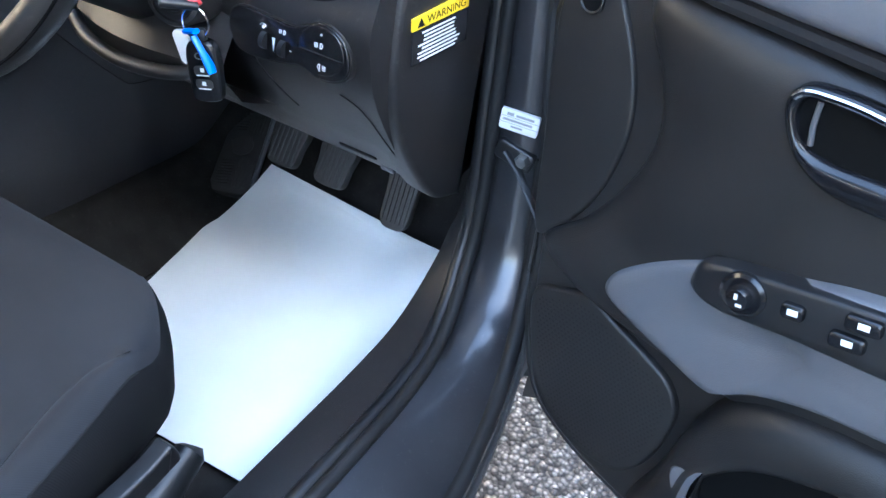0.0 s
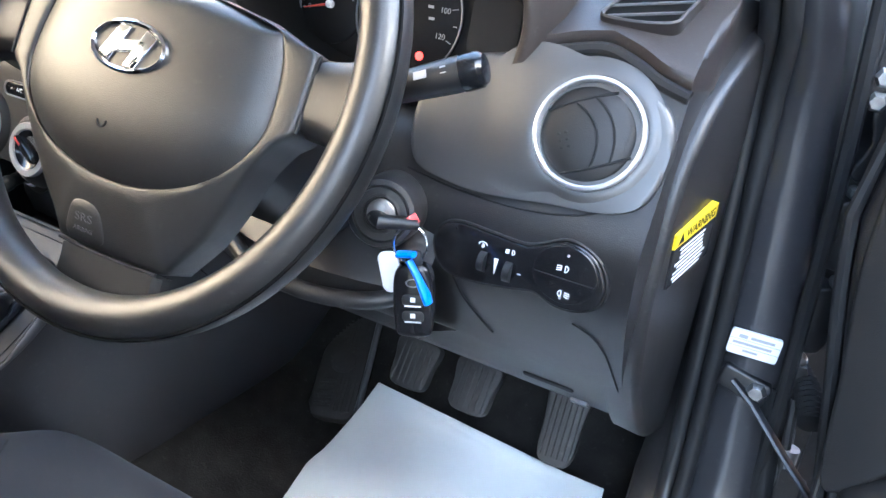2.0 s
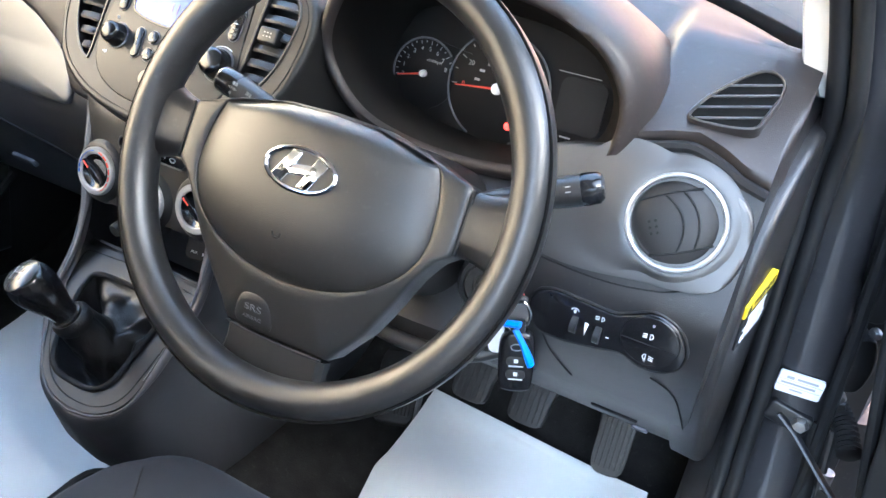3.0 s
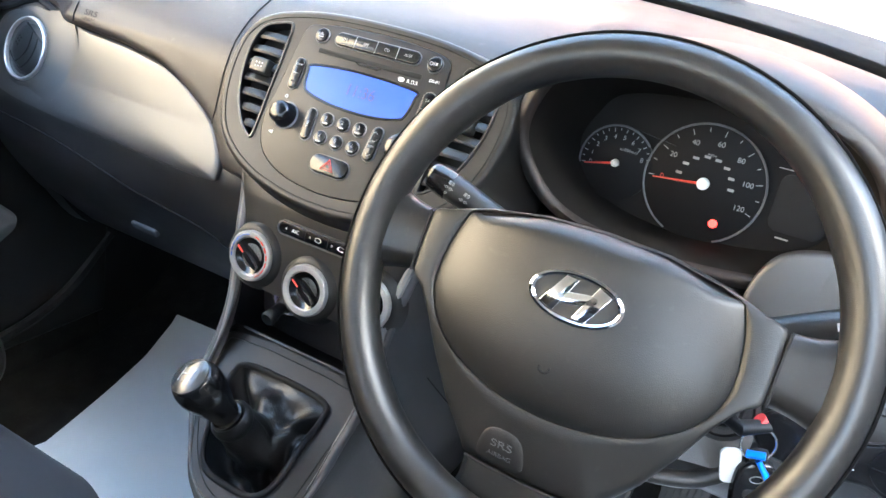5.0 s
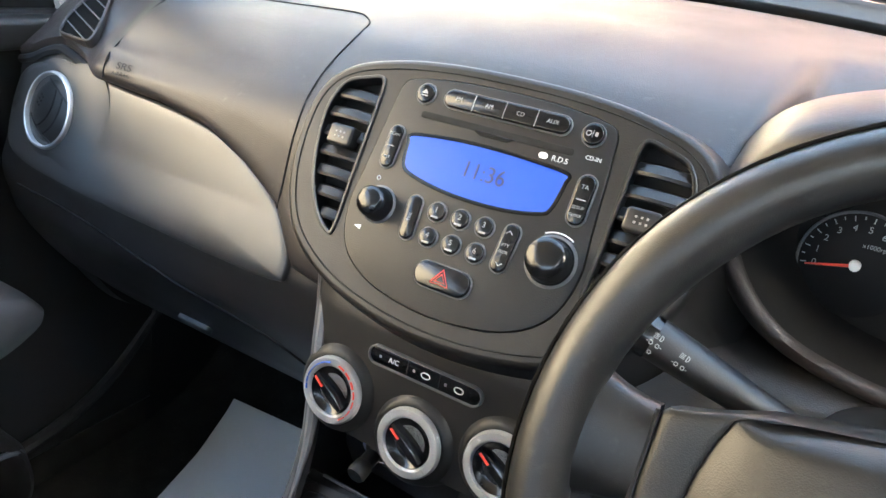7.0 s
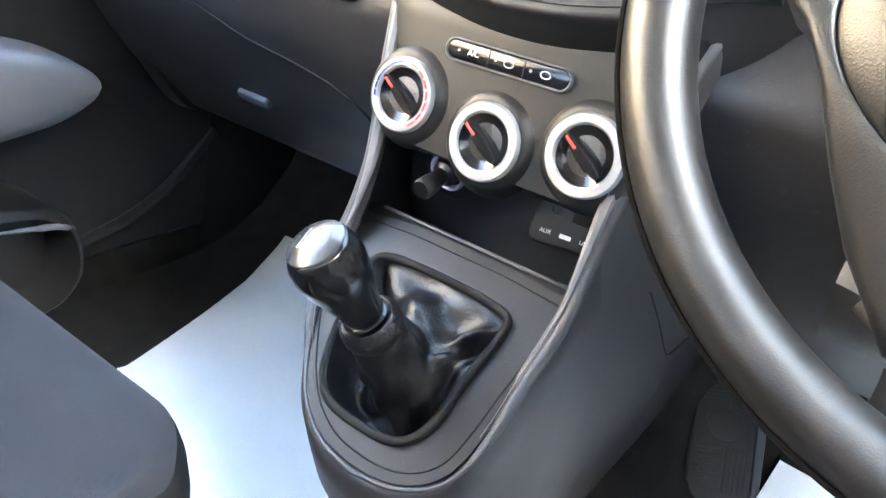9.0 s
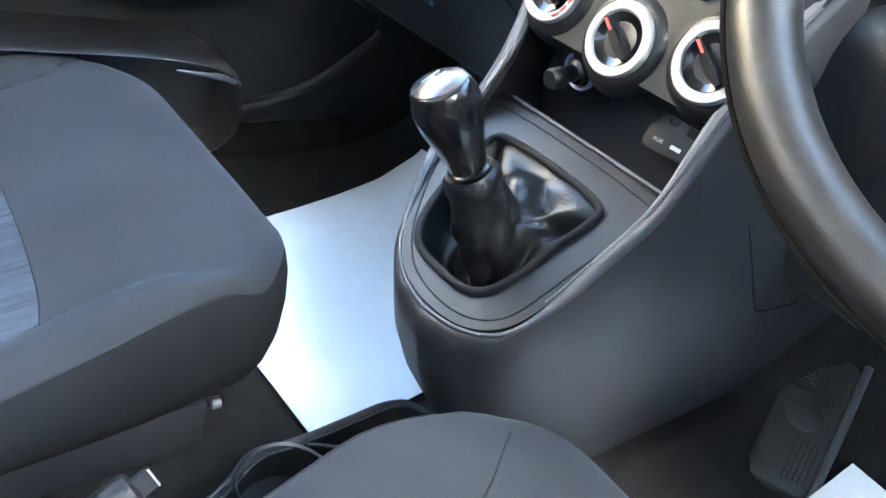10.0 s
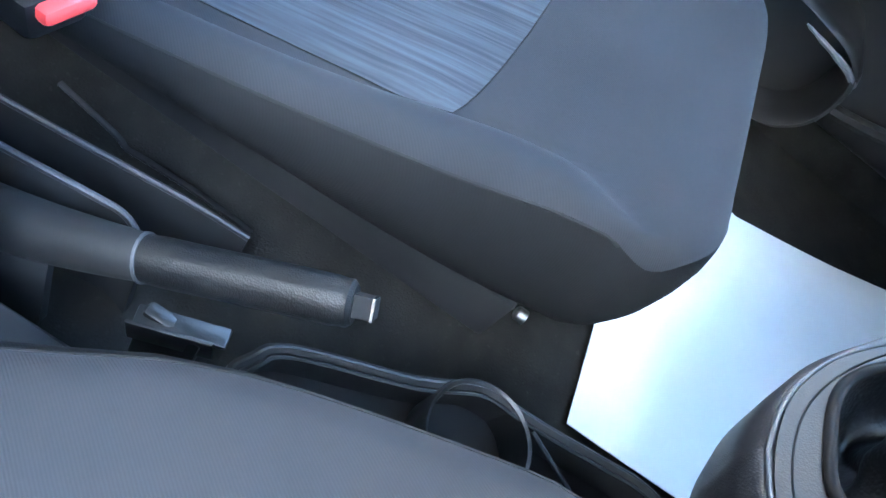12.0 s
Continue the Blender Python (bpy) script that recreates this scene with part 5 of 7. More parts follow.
            part("scale", b, mt, knob, "blue and red temperature marks")
    else:
        part("scale", bars(f, [(0.0243 * math.cos(radians(a)), 0.0243 * math.sin(radians(a)), 0.0022, 0.0018) for a in range(-40, 230, 45)], lift=0.0116), M_GREYPRINT, knob)

# ---- steering ----
WC = vec(0.325, 0.018, 0.923)
wf = leaning(WC, 24.8)
wheel = thing("steering_wheel", tuple(WC), "charcoal three-spoke steering wheel with airbag cover", "steering wheel")
RR = 0.1705
rows = []
for i in range(97):
    a = 2 * math.pi * i / 96
    c, s = math.cos(a), math.sin(a)
    ring = []
    for j in range(20):
        b = 2 * math.pi * j / 20
        grip = 1.0 + 0.10 * math.exp(-((((math.degrees(a) + 180) % 360 - 180) - 35) / 14) ** 2) + 0.10 * math.exp(-((((math.degrees(a) + 180) % 360 - 180) - 145) / 14) ** 2)
        r = RR + 0.0148 * math.cos(b) * grip
        ring.append(wf(r * c, r * s, 0.0170 * math.sin(b)))
    rows.append(ring)
part("rim", grid(rows, closed=True), M_WHEEL, wheel, "grained charcoal rim", sharp=80)
part("rim_seam", tube([wf((RR + 0.0135) * math.cos(2 * math.pi * i / 96), (RR + 0.0135) * math.sin(2 * math.pi * i / 96), 0.0085) for i in range(96)], 0.0013, 6, closed=True), M_VOID, wheel)
# one-piece hub moulding with three legs round the swollen airbag cover
HALF = [(0.0, 0.050), (0.045, 0.048), (0.085, 0.040), (0.110, 0.031), (0.127, 0.0265), (0.1275, 0.010), (0.1275, -0.010), (0.127, -0.0235), (0.116, -0.031), (0.104, -0.048), (0.090, -0.076), (0.074, -0.103), (0.058, -0.122), (0.049, -0.1335), (0.025, -0.1350), (0.0, -0.1355)]
LEG = np.array(mirrored(HALF))
hc = np.array((0.0, -0.0175))


def reach(ang):
    """Distance from the hub's middle to the moulding's outline in a direction."""
    d = np.array((math.cos(ang), math.sin(ang)))
    best = 0.2
    for k in range(len(LEG)):
        a, b = LEG[k] - hc, LEG[(k + 1) % len(LEG)] - hc
        e = b - a
        den = d[0] * e[1] - d[1] * e[0]
        if abs(den) < 1e-12:
            continue
        r, q = (a[0] * e[1] - a[1] * e[0]) / den, (a[0] * d[1] - a[1] * d[0]) / den
        if r > 0 and -1e-9 <= q <= 1 + 1e-9:
            best = min(best, r)
    return best


ANG = [2 * math.pi * k / 200 for k in range(200)]
RO = [reach(a) for a in ANG]
RC = [min(1 / math.sqrt((math.cos(a) / 0.107) ** 2 + (math.sin(a) / (0.0675 if math.sin(a) < 0 else 0.12)) ** 2), r - 0.003) for a, r in zip(ANG, RO)]


def hub_at(k, r, h):
    return wf(hc[0] + r * math.cos(ANG[k]), hc[1] + r * math.sin(ANG[k]), h)


def edge_h(k):
    v = hc[1] + RO[k] * math.sin(ANG[k])
    return 0.003 - 0.017 * ease((-0.03 - v) / 0.10) - 0.012 * ease((v - 0.028) / 0.02)


rows = []
for t, drop in ((-0.02, -0.003), (0.0, -0.0003), (0.04, 0.0008), (0.2, 0.0012), (0.4, 0.001), (0.6, 0.0006), (0.8, 0.0), (0.92, -0.001), (0.98, -0.0035), (1.0, -0.0075)):
    rows.append([hub_at(k, RC[k] + (RO[k] - RC[k]) * t, 0.0015 * (1 - t) + edge_h(k) * t + drop) for k in range(200)])
rows.append([hub_at(k, RO[k] * 0.99, edge_h(k) - 0.030) for k in range(200)])
part("hub", grid(rows, closed=True), M_COVER, wheel, "charcoal hub and spoke moulding", sharp=60)
SWELL = [(0.0, 0.0205), (0.16, 0.0203), (0.36, 0.0192), (0.56, 0.0168), (0.74, 0.0128), (0.87, 0.0085), (0.95, 0.0046), (0.985, 0.0022), (1.0, 0.0008)]


def cover_h(k, q):
    x, y = RC[k] * q * math.cos(ANG[k]), RC[k] * q * math.sin(ANG[k])
    rho = min(math.hypot(x / 0.107, y / (0.0675 if y < 0 else 0.12)), 1.0)
    edge = math.hypot(RC[k] * math.cos(ANG[k]) / 0.107, RC[k] * math.sin(ANG[k]) / (0.0675 if y < 0 else 0.12))
    near = max(1 - RC[k] * (1 - q) / 0.016, 0.0)
    return table(rho, SWELL) - 0.016 * near ** 2.2 * ease((1 - edge) / 0.10)


rows = [[hub_at(k, RC[k] * q, cover_h(k, q)) for k in range(200)] for q in (1.0, 0.997, 0.985, 0.965, 0.94, 0.91, 0.87, 0.82, 0.74, 0.65, 0.56, 0.46, 0.36, 0.26, 0.16, 0.08, 0.02)]
cover = part("airbag_cover", grid(rows, closed=True, cap=True), M_COVER, wheel, "charcoal grained airbag cover", sharp=70)
for sx in (-1, 1):
    out = []
    for i in range(9):
        t = i / 8
        u, tp, bt, h = 0.1285 + 0.039 * t, 0.0260 + 0.012 * t ** 2, -0.0230 - 0.010 * t ** 2, 0.0022 + 0.003 * t
        m = (tp + bt) / 2
        out.append([wf(u * sx, p, q) for p, q in ((tp, -0.016), (tp, h - 0.010), (tp - 0.004, h - 0.003), (m + (tp - m) * 0.5, h), (m + (bt - m) * 0.5, h), (bt + 0.004, h - 0.003), (bt, h - 0.010), (bt, -0.016))])
    part("spoke", grid(out, closed=True, cap=True), M_WHEEL, wheel, "charcoal spoke", sharp=60)
    part("spoke_gap", tube([wf(0.1280 * sx, w, 0.0012) for w in (0.025, 0.01, -0.008, -0.0225)], 0.0013, 6), M_MATTE, wheel)
# lower spoke with its seam
rows = []
for i in range(9):
    t = i / 8
    w, half, h = -0.1362 - 0.032 * t, 0.0475 - 0.002 * t + 0.012 * t ** 3, -0.0150 - 0.004 * t
    rows.append([wf(u * half, w, q) for u, q in ((-1, -0.030), (-1, h - 0.006), (-0.9, h - 0.001), (-0.4, h + 0.001), (0.4, h + 0.001), (0.9, h - 0.001), (1, h - 0.006), (1, -0.030))])
part("lower_spoke", grid(rows, closed=True, cap=True), M_COVER, wheel, "charcoal lower spoke")
part("spoke_gap", tube([wf(u, -0.1360 + 0.002 * abs(u / 0.047) ** 2, -0.0150) for u in np.linspace(-0.046, 0.046, 9)], 0.0013, 6), M_MATTE, wheel)
sf = Frame3(wf(-0.020, -0.117, -0.0075), wf.u, wf.v + wf.n * 0.31)
srs = part("airbag_mark", dome(spline([(0.0, 0.015), (0.012, 0.012), (0.0175, 0.001), (0.017, -0.013), (0.0, -0.0145), (-0.017, -0.013), (-0.0175, 0.001), (-0.012, 0.012)], 5), sf, [(1.0, -0.006), (0.98, -0.0006), (0.88, 0.0005), (0.5, 0.0010), (0.1, 0.0011)]), M_COVER, wheel, "raised airbag mark")
text("words", "SRS", sf, 0.0, 0.0020, 0.0080, M_RAIL, srs, lift=0.0013, wide=1.4)
text("words", "AIRBAG", sf, 0.0, -0.0062, 0.0045, M_RAIL, srs, lift=0.0013, wide=1.2)
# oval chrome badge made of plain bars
emb = thing("wheel_badge", wf(0, 0.007, 0.02), "oval chrome badge on the steering wheel", "badge")
ef2 = Frame3(wf(0, -0.0005, 0.0196), wf.u, wf.v)
part("badge_ring", grid([[ef2(*p, h) for p in o] for o, h in ((oval(0, 0, 0.0332, 0.0176, 56), -0.003), (oval(0, 0, 0.0327, 0.0172, 56), 0.0018), (oval(0, 0, 0.0308, 0.0156, 56), 0.0028), (oval(0, 0, 0.0290, 0.0140, 56), 0.0015), (oval(0, 0, 0.0286, 0.0137, 56), -0.002))], closed=True), M_CHROME, emb, "chrome oval ring")
part("badge_field", plate(oval(0, 0, 0.0298, 0.0142, 40), ef2, -0.002, 0.0002, 0.0001, seg=1), M_BLACK, emb)
for line in ([(-0.0232, -0.0080), (-0.0125, -0.0124), (-0.0010, 0.0122), (-0.0105, 0.0133)], [(0.0010, -0.0122), (0.0105, -0.0133), (0.0232, 0.0080), (0.0125, 0.0124)], spline([(-0.0135, -0.0055), (0.0, -0.0042), (0.0135, -0.0005), (0.0135, 0.0055), (0.0, 0.0042), (-0.0135, 0.0005)], 3)):
    part("badge_bar", plate(line, ef2, -0.001, 0.0022, 0.0008), M_CHROME, emb, "chrome bar")
part("cover_mark", tube([wf(-0.005 + 0.0038 * math.cos(radians(a)), -0.0505 + 0.003 * math.sin(radians(a)), 0.0176) for a in range(160, 381, 20)], 0.0009, 6), M_MATTE, wheel)

# column shroud with ignition lock
col = thing("steering_column", (0.325, 0.14, 0.85), "black plastic steering column shroud", "steering column")
axis = Frame3(wf(0, 0, 0), wf.u, wf.v)
rows = []
for d, rx, up, dn in ((-0.035, 0.045, 0.036, 0.045), (-0.055, 0.062, 0.045, 0.062), (-0.10, 0.068, 0.050, 0.075), (-0.16, 0.068, 0.052, 0.085), (-0.23, 0.066, 0.052, 0.09)):
    rows.append([axis(rx * math.copysign(abs(math.cos(a)) ** 0.7, math.cos(a)), (up if math.sin(a) > 0 else dn) * math.copysign(abs(math.sin(a)) ** 0.7, math.sin(a)), d) for a in np.linspace(0, 2 * math.pi, 37)[:-1]])
part("shroud", grid(rows, closed=True, cap=True), M_BLACK, col, "black column shroud", sharp=60)
part("shroud_split", tube([axis(0.0685, -0.004, d) for d in np.linspace(-0.05, -0.2, 6)], 0.0010, 6), M_MATTE, col)
IGN = vec(0.430, 0.152, 0.808)
igf = Frame3(IGN, (0.94, 0.30, 0.0), (0.05, 0.20, 0.98))
lock = part("ignition_lock", lathe(igf, [(0.030, -0.05), (0.0295, -0.002), (0.0275, 0.003), (0.0235, 0.004), (0.0225, 0.001), (0.0180, 0.0005), (0.0175, 0.003), (0.014, 0.004), (0.0135, 0.001), (0.001, 0.001)], 40), M_DASH, col, "ignition lock in a grey ring")
part("lock_face", lathe(igf, [(0.0120, 0.0), (0.0118, 0.003), (0.010, 0.0042), (0.001, 0.0045)], 28), M_STEEL, lock)
part("lock_ring", lathe(igf, [(0.0215, 0.0), (0.0212, 0.0035), (0.0165, 0.0038), (0.0160, 0.001)], 36), M_BLACK, lock)
# trim arc under the column
part("column_arc", tube(spline([(0.258, 0.165, 0.735), (0.30, 0.150, 0.722), (0.36, 0.148, 0.716), (0.42, 0.160, 0.722), (0.455, 0.185, 0.735)], 8, False), 0.008, 10), M_DASH, col)
part("knee_bolster", grid([[vec(x, 0.19 + 0.02 * abs(x - 0.35) / 0.1, 0.79), vec(x, 0.158 + 0.02 * (abs(x - 0.35) / 0.1) ** 2, 0.735), vec(x, 0.162 + 0.02 * (abs(x - 0.35) / 0.1) ** 2, 0.715), vec(x, 0.21, 0.685), vec(x, 0.27, 0.66)] for x in np.linspace(0.24, 0.46, 9)]), M_DASH, col, "charcoal panel under the column")


def stalk(name, label, root, tip, end_len, sx):
    s = thing(name, tuple(root), label, "stalk")
    root, tip = Vector(root), Vector(tip)
    d = (tip - root).normalized()
    pts = [root, root.lerp(tip, 0.35), root.lerp(tip, 0.6), root.lerp(tip, 0.8), tip - d * end_len]
    part("lever", tube(pts, [0.0095, 0.0110, 0.0130, 0.0142, 0.0142], 16, flat=0.85), M_BLACK, s, "black lever")
    part("end_grip", tube([tip - d * end_len * 1.02, tip - d * end_len * 0.85, tip - d * 0.004, tip - d * 0.0008, tip], [0.0138, 0.0142, 0.0135, 0.0105, 0.004], 20, flat=0.9), M_GLOSS, s, "gloss black twist grip")
    return s, root, tip, d


st, r0, t0, d0 = stalk("indicator_stalk", "black indicator stalk with white light symbols", (0.262, 0.115, 0.905), (0.150, 0.107, 0.943), 0.022, -1)
cf = Frame3(r0.lerp(t0, 0.62) + vec(0, -0.0132, 0.0040), d0 * -1, (0, 0.45, 0.9))
b = bmesh.new()
for u, w, k in ((-0.0195, 0.0050, 1), (-0.0195, 0.0004, 0), (-0.0195, -0.0044, 2), (-0.0030, 0.0036, 1), (-0.0030, -0.0018, 0)):
    if k == 1:
        tube([cf(u + 0.0013 + 0.0014 * math.cos(radians(q)), w + 0.0016 * math.sin(radians(q)), 0.0008) for q in range(-90, 91, 30)] + [cf(u + 0.0013, w, 0.0008)], 0.0003, 5, closed=True, bm=b)
        bars(cf, [(u - 0.0012, w + dw, 0.0026, 0.0005) for dw in (-0.0012, -0.0004, 0.0004, 0.0012)], bm=b, lift=0.0010)
    elif k == 0:
        for du in (-0.0019, 0.0019):
            tube([cf(u + du + 0.0011 * math.cos(radians(q)), w + 0.0011 * math.sin(radians(q)), 0.0008) for q in range(0, 360, 60)], 0.0003, 5, closed=True, bm=b)
        bars(cf, [(u - 0.0040, w, 0.0009, 0.0005), (u + 0.0040, w, 0.0009, 0.0005)], bm=b, lift=0.0010)
    else:
        tube([cf(u + 0.0010 * math.cos(radians(q)), w + 0.0010 * math.sin(radians(q)), 0.0008) for q in range(0, 360, 60)], 0.0003, 5, closed=True, bm=b)
part("symbols", b, M_DIALPRINT, st, "white light symbols")
st, r0, t0, d0 = stalk("wiper_stalk", "black wiper stalk with a rounded end", (0.402, 0.090, 0.896), (0.520, 0.114, 0.945), 0.016, 1)
cf = Frame3(r0.lerp(t0, 0.72) + vec(0, -0.0134, 0.0050), d0, (0, 0.45, 0.9))
part("symbols", bars(cf, [(-0.004, 0.0, 0.009, 0.0055), (0.012, 0.002, 0.004, 0.0008), (0.012, -0.002, 0.004, 0.0008)], lift=0.0012), M_GREYPRINT, st)

# keys hanging from the lock
keys = thing("key_bunch", (0.455, 0.085, 0.80), "car keys with a black fob and tags hanging from the lock", "keys")
out = igf.n
kp = IGN + out * 0.004
hang = vec(0.463, 0.145, 0.797)
part("key_blade", box(kp + out * 0.010, (0.010, 0.003, 0.022), 0.0008, turn=frame_turn(Frame3((0, 0, 0), igf.u, igf.v))), M_STEEL, keys)
part("key_head", tube([kp + out * 0.012, kp + out * 0.026 + vec(0.006, 0, 0.000), hang + vec(0, 0.004, 0.012)], [0.008, 0.0095, 0.0075], 14, flat=0.6), M_BLACK, keys, "black key head")
part("red_collar", tube([hang + vec(-0.006, 0.003, 0.017), hang + vec(-0.001, 0.0035, 0.011)], 0.0085, 12, flat=0.6), M_REDPLASTIC, keys, "red collar")
part("split_ring", tube([hang + vec(0.0145 * math.cos(a) * 0.9, 0.004 * math.cos(a), -0.004 + 0.0155 * math.sin(a)) for a in np.linspace(0, 2 * math.pi, 30)[:-1]], 0.0011, 8, closed=True), M_CHROME, keys, "bright split ring")
ff = Frame3(hang + vec(0.008, 0.002, -0.049), (0.90, 0.36, 0.12), (-0.10, 0.0, 1))
fob = part("fob", plate(spline([(0.0, 0.030), (0.012, 0.027), (0.0165, 0.012), (0.0155, -0.024), (0.010, -0.033), (-0.010, -0.033), (-0.0155, -0.024), (-0.0165, 0.012), (-0.012, 0.027)], 6), ff, -0.006, 0.006, 0.004), M_GLOSS, keys, "black remote fob")
part("fob_neck", box(ff(0, 0.034, 0), (0.014, 0.014, 0.007), 0.003, turn=frame_turn(ff)), M_BLACK, fob)
part("fob_button", plate(pill(0, 0.000, 0.018, 0.010, 0.004), ff, 0.004, 0.0068, 0.0008), M_BLACK, fob)
part("fob_button", plate(pill(0, -0.014, 0.018, 0.010, 0.004), ff, 0.004, 0.0068, 0.0008), M_BLACK, fob)
part("fob_print", bars(ff, [(0, 0.001, 0.004, 0.004), (0, -0.0045, 0.013, 0.0012), (0, -0.013, 0.004, 0.004), (0, -0.0185, 0.013, 0.0012)], lift=0.0073), M_WHITE, fob)
part("fob_badge", tube([ff(0.0055 * math.cos(a), 0.015 + 0.0033 * math.sin(a), 0.0062) for a in np.linspace(0, 2 * math.pi, 20)[:-1]], 0.0005, 5, closed=True), M_GREYPRINT, fob)
tf = Frame3(hang + vec(-0.014, -0.002, -0.032), (0.93, 0.25, 0.25), (0.30, 0, 1))
part("white_tag", plate(pill(0, 0, 0.017, 0.036, 0.006), tf, -0.0015, 0.0015, 0.001), M_TAG, keys, "white plastic tag")
b0 = hang + vec(0.004, -0.007, -0.014)
part("blue_tag", tube([b0, b0 + vec(0.010, 0, -0.012), b0 + vec(0.018, 0.002, -0.026), b0 + vec(0.021, 0.002, -0.032)], [0.0040, 0.0042, 0.0058, 0.0050], 10, flat=0.6), M_BLUE, keys, "bright blue plastic tag")
part("blue_tag", tube([b0 + vec(-0.010, 0, 0.002), b0 + vec(0.004, 0, 0.006)], 0.0048, 10, flat=0.6), M_BLUE, keys)

# ---- console, gear lever, handbrake, tray ----
def deck(y):
    return 0.600 + 0.75 * (y - 0.06)


console = thing("centre_console", (0, 0.25, 0.30), "charcoal centre console rising into the dashboard", "console")
TOPL = spline([(-0.128, 0.192, 0.856), (-0.120, 0.182, 0.825), (-0.112, 0.168, 0.79), (-0.105, 0.155, 0.745), (-0.102, 0.145, 0.705), (-0.101, 0.126, 0.664), (-0.097, 0.094, 0.630), (-0.088, 0.055, 0.597), (-0.070, 0.022, 0.571), (-0.038, 0.005, 0.559), (0.0, 0.000, 0.555)], 6, False)
TOP = TOPL + [(-x, y, z) for x, y, z in reversed(TOPL[:-1])]
TOP = [(x * (1 - 0.10 * ease((0.11 - y) / 0.11)) + 0.026 * ease((0.11 - y) / 0.11), y + 0.006 * ease((0.11 - y) / 0.11), z + 0.003 * ease((0.11 - y) / 0.11)) for x, y, z in TOP]
rows = []
for i, (x, y, z) in enumerate(TOP):
    a = math.atan2(x, -(y - 0.20))
    back = ease((0.14 - y) / 0.14)
    sgn = -1 if x < 0 else 1
    sx = abs(x)
    out = sgn * 0.004 * (1 - back)
    foot_y = 0.20 + 0.05 * (1 - back) if back > 0 else 0.25 + (z - 0.65) * 1.0
    low_x = sgn * min(sx * 0.95, 0.092)
    row = [vec(x - sgn * 0.010, y + 0.010 * back, z - 0.002), vec(x, y, z), vec(x + sgn * 0.004 * (1 - back), y - 0.005 * back, z - 0.006)]
    n = 8
    for k in range(1, n + 1):
        t = k / n
        bulge = math.sin(math.pi * min(t * 1.15, 1)) * 0.016
        yy = y + (foot_y - y) * t ** 1.5
        if back < 0.02:
            yy = y + (max(y + 0.12, foot_y) - y) * t
        xx = x + (low_x - x) * t
        row.append(vec(xx + sgn * bulge * (1 - back) * (1 if sx > 0.05 else sx / 0.05), yy - bulge * 0.8 * back, z + (0.298 - z) * t))
    row.append(vec(low_x, 0.66, 0.298))
    row.append(vec(low_x, 0.66, min(z, 0.80)))
    rows.append(row)
for row in (rows[0], rows[-1]):
    edge = row[4:11]
    part("console_cheek", grid([[p.copy() for p in edge], [vec(p.x, max(p.y, 0.42) + 0.02, p.z) for p in edge], [vec(p.x, 0.64, p.z) for p in edge]]), M_CONSOLE, console, "charcoal side panel under the dashboard", sharp=60)
part("console_body", grid(rows), M_CONSOLE, console, "charcoal console side and front moulding", sharp=60)
part("cheek_seam", tube(spline([(0.1205, 0.2308, 0.655), (0.1237, 0.2754, 0.606), (0.1230, 0.325, 0.556), (0.1228, 0.345, 0.546), (0.1218, 0.38, 0.541), (0.1215, 0.432, 0.536)], 4, False), 0.0007, 6), M_MATTE, console)
# pale trim rail round the console's edge
part("edge_rail", tube([vec(x, y - 0.001, z) for x, y, z in TOP], [0.0050 - 0.0034 * ease((0.085 - y) / 0.06) for x, y, z in TOP], 10), M_RAILDARK, console, "satin grey edge moulding")
rail = [vec(x * 0.955, y - 0.003 + 0.006 * ease((0.1 - y) / 0.1), z + 0.0055) for x, y, z in TOP]
for lo, hi in ((0, 44), (len(TOP) - 44, len(TOP))):
    taper = [0.0048 * (1 - ease((i - 20) / 15)) + 0.0003 for i in range(44)]
    part("bright_rail", tube(rail[lo:hi], taper if lo == 0 else taper[::-1], 8), M_SATIN, console, "satin grey trim rail")
df = Frame3((0, 0.06, deck(0.06)), (1, 0, 0), (0, 0.8, 0.6))


def dv(y):
    return (y - 0.06) / 0.8


outline = spline([(0.0, dv(0.003)), (0.040, dv(0.008)), (0.070, dv(0.026)), (0.086, dv(0.058)), (0.096, dv(0.10)), (0.102, dv(0.142)), (0.06, dv(0.150)), (0.0, dv(0.151)), (-0.06, dv(0.150)), (-0.102, dv(0.142)), (-0.096, dv(0.10)), (-0.086, dv(0.058)), (-0.070, dv(0.026)), (-0.040, dv(0.008))], 6)
hole = spline([(0.0, dv(0.029)), (0.032, dv(0.032)), (0.050, dv(0.048)), (0.060, dv(0.085)), (0.064, dv(0.110)), (0.055, dv(0.124)), (0.0, dv(0.127)), (-0.055, dv(0.124)), (-0.064, dv(0.110)), (-0.060, dv(0.085)), (-0.050, dv(0.048)), (-0.032, dv(0.032))], 6)
outline = [(u * (1 - 0.10 * ease((0.05 - v) / 0.13)) + 0.026 * ease((0.05 - v) / 0.13), v + 0.006 * ease((0.05 - v) / 0.13)) for u, v in outline]
hole = [(u + 0.012 * ease((0.05 - v) / 0.11), v - 0.004 * ease((0.05 - v) / 0.11)) for u, v in hole]
part("deck", plate_holes(outline, [hole], df, -0.012, 0.0), M_STACK, console, "smooth charcoal deck round the gaiter")
part("deck_groove", tube([df(*p, 0.0) for p in inset(outline, 0.008)], 0.0007, 6, closed=True), M_MATTE, console)
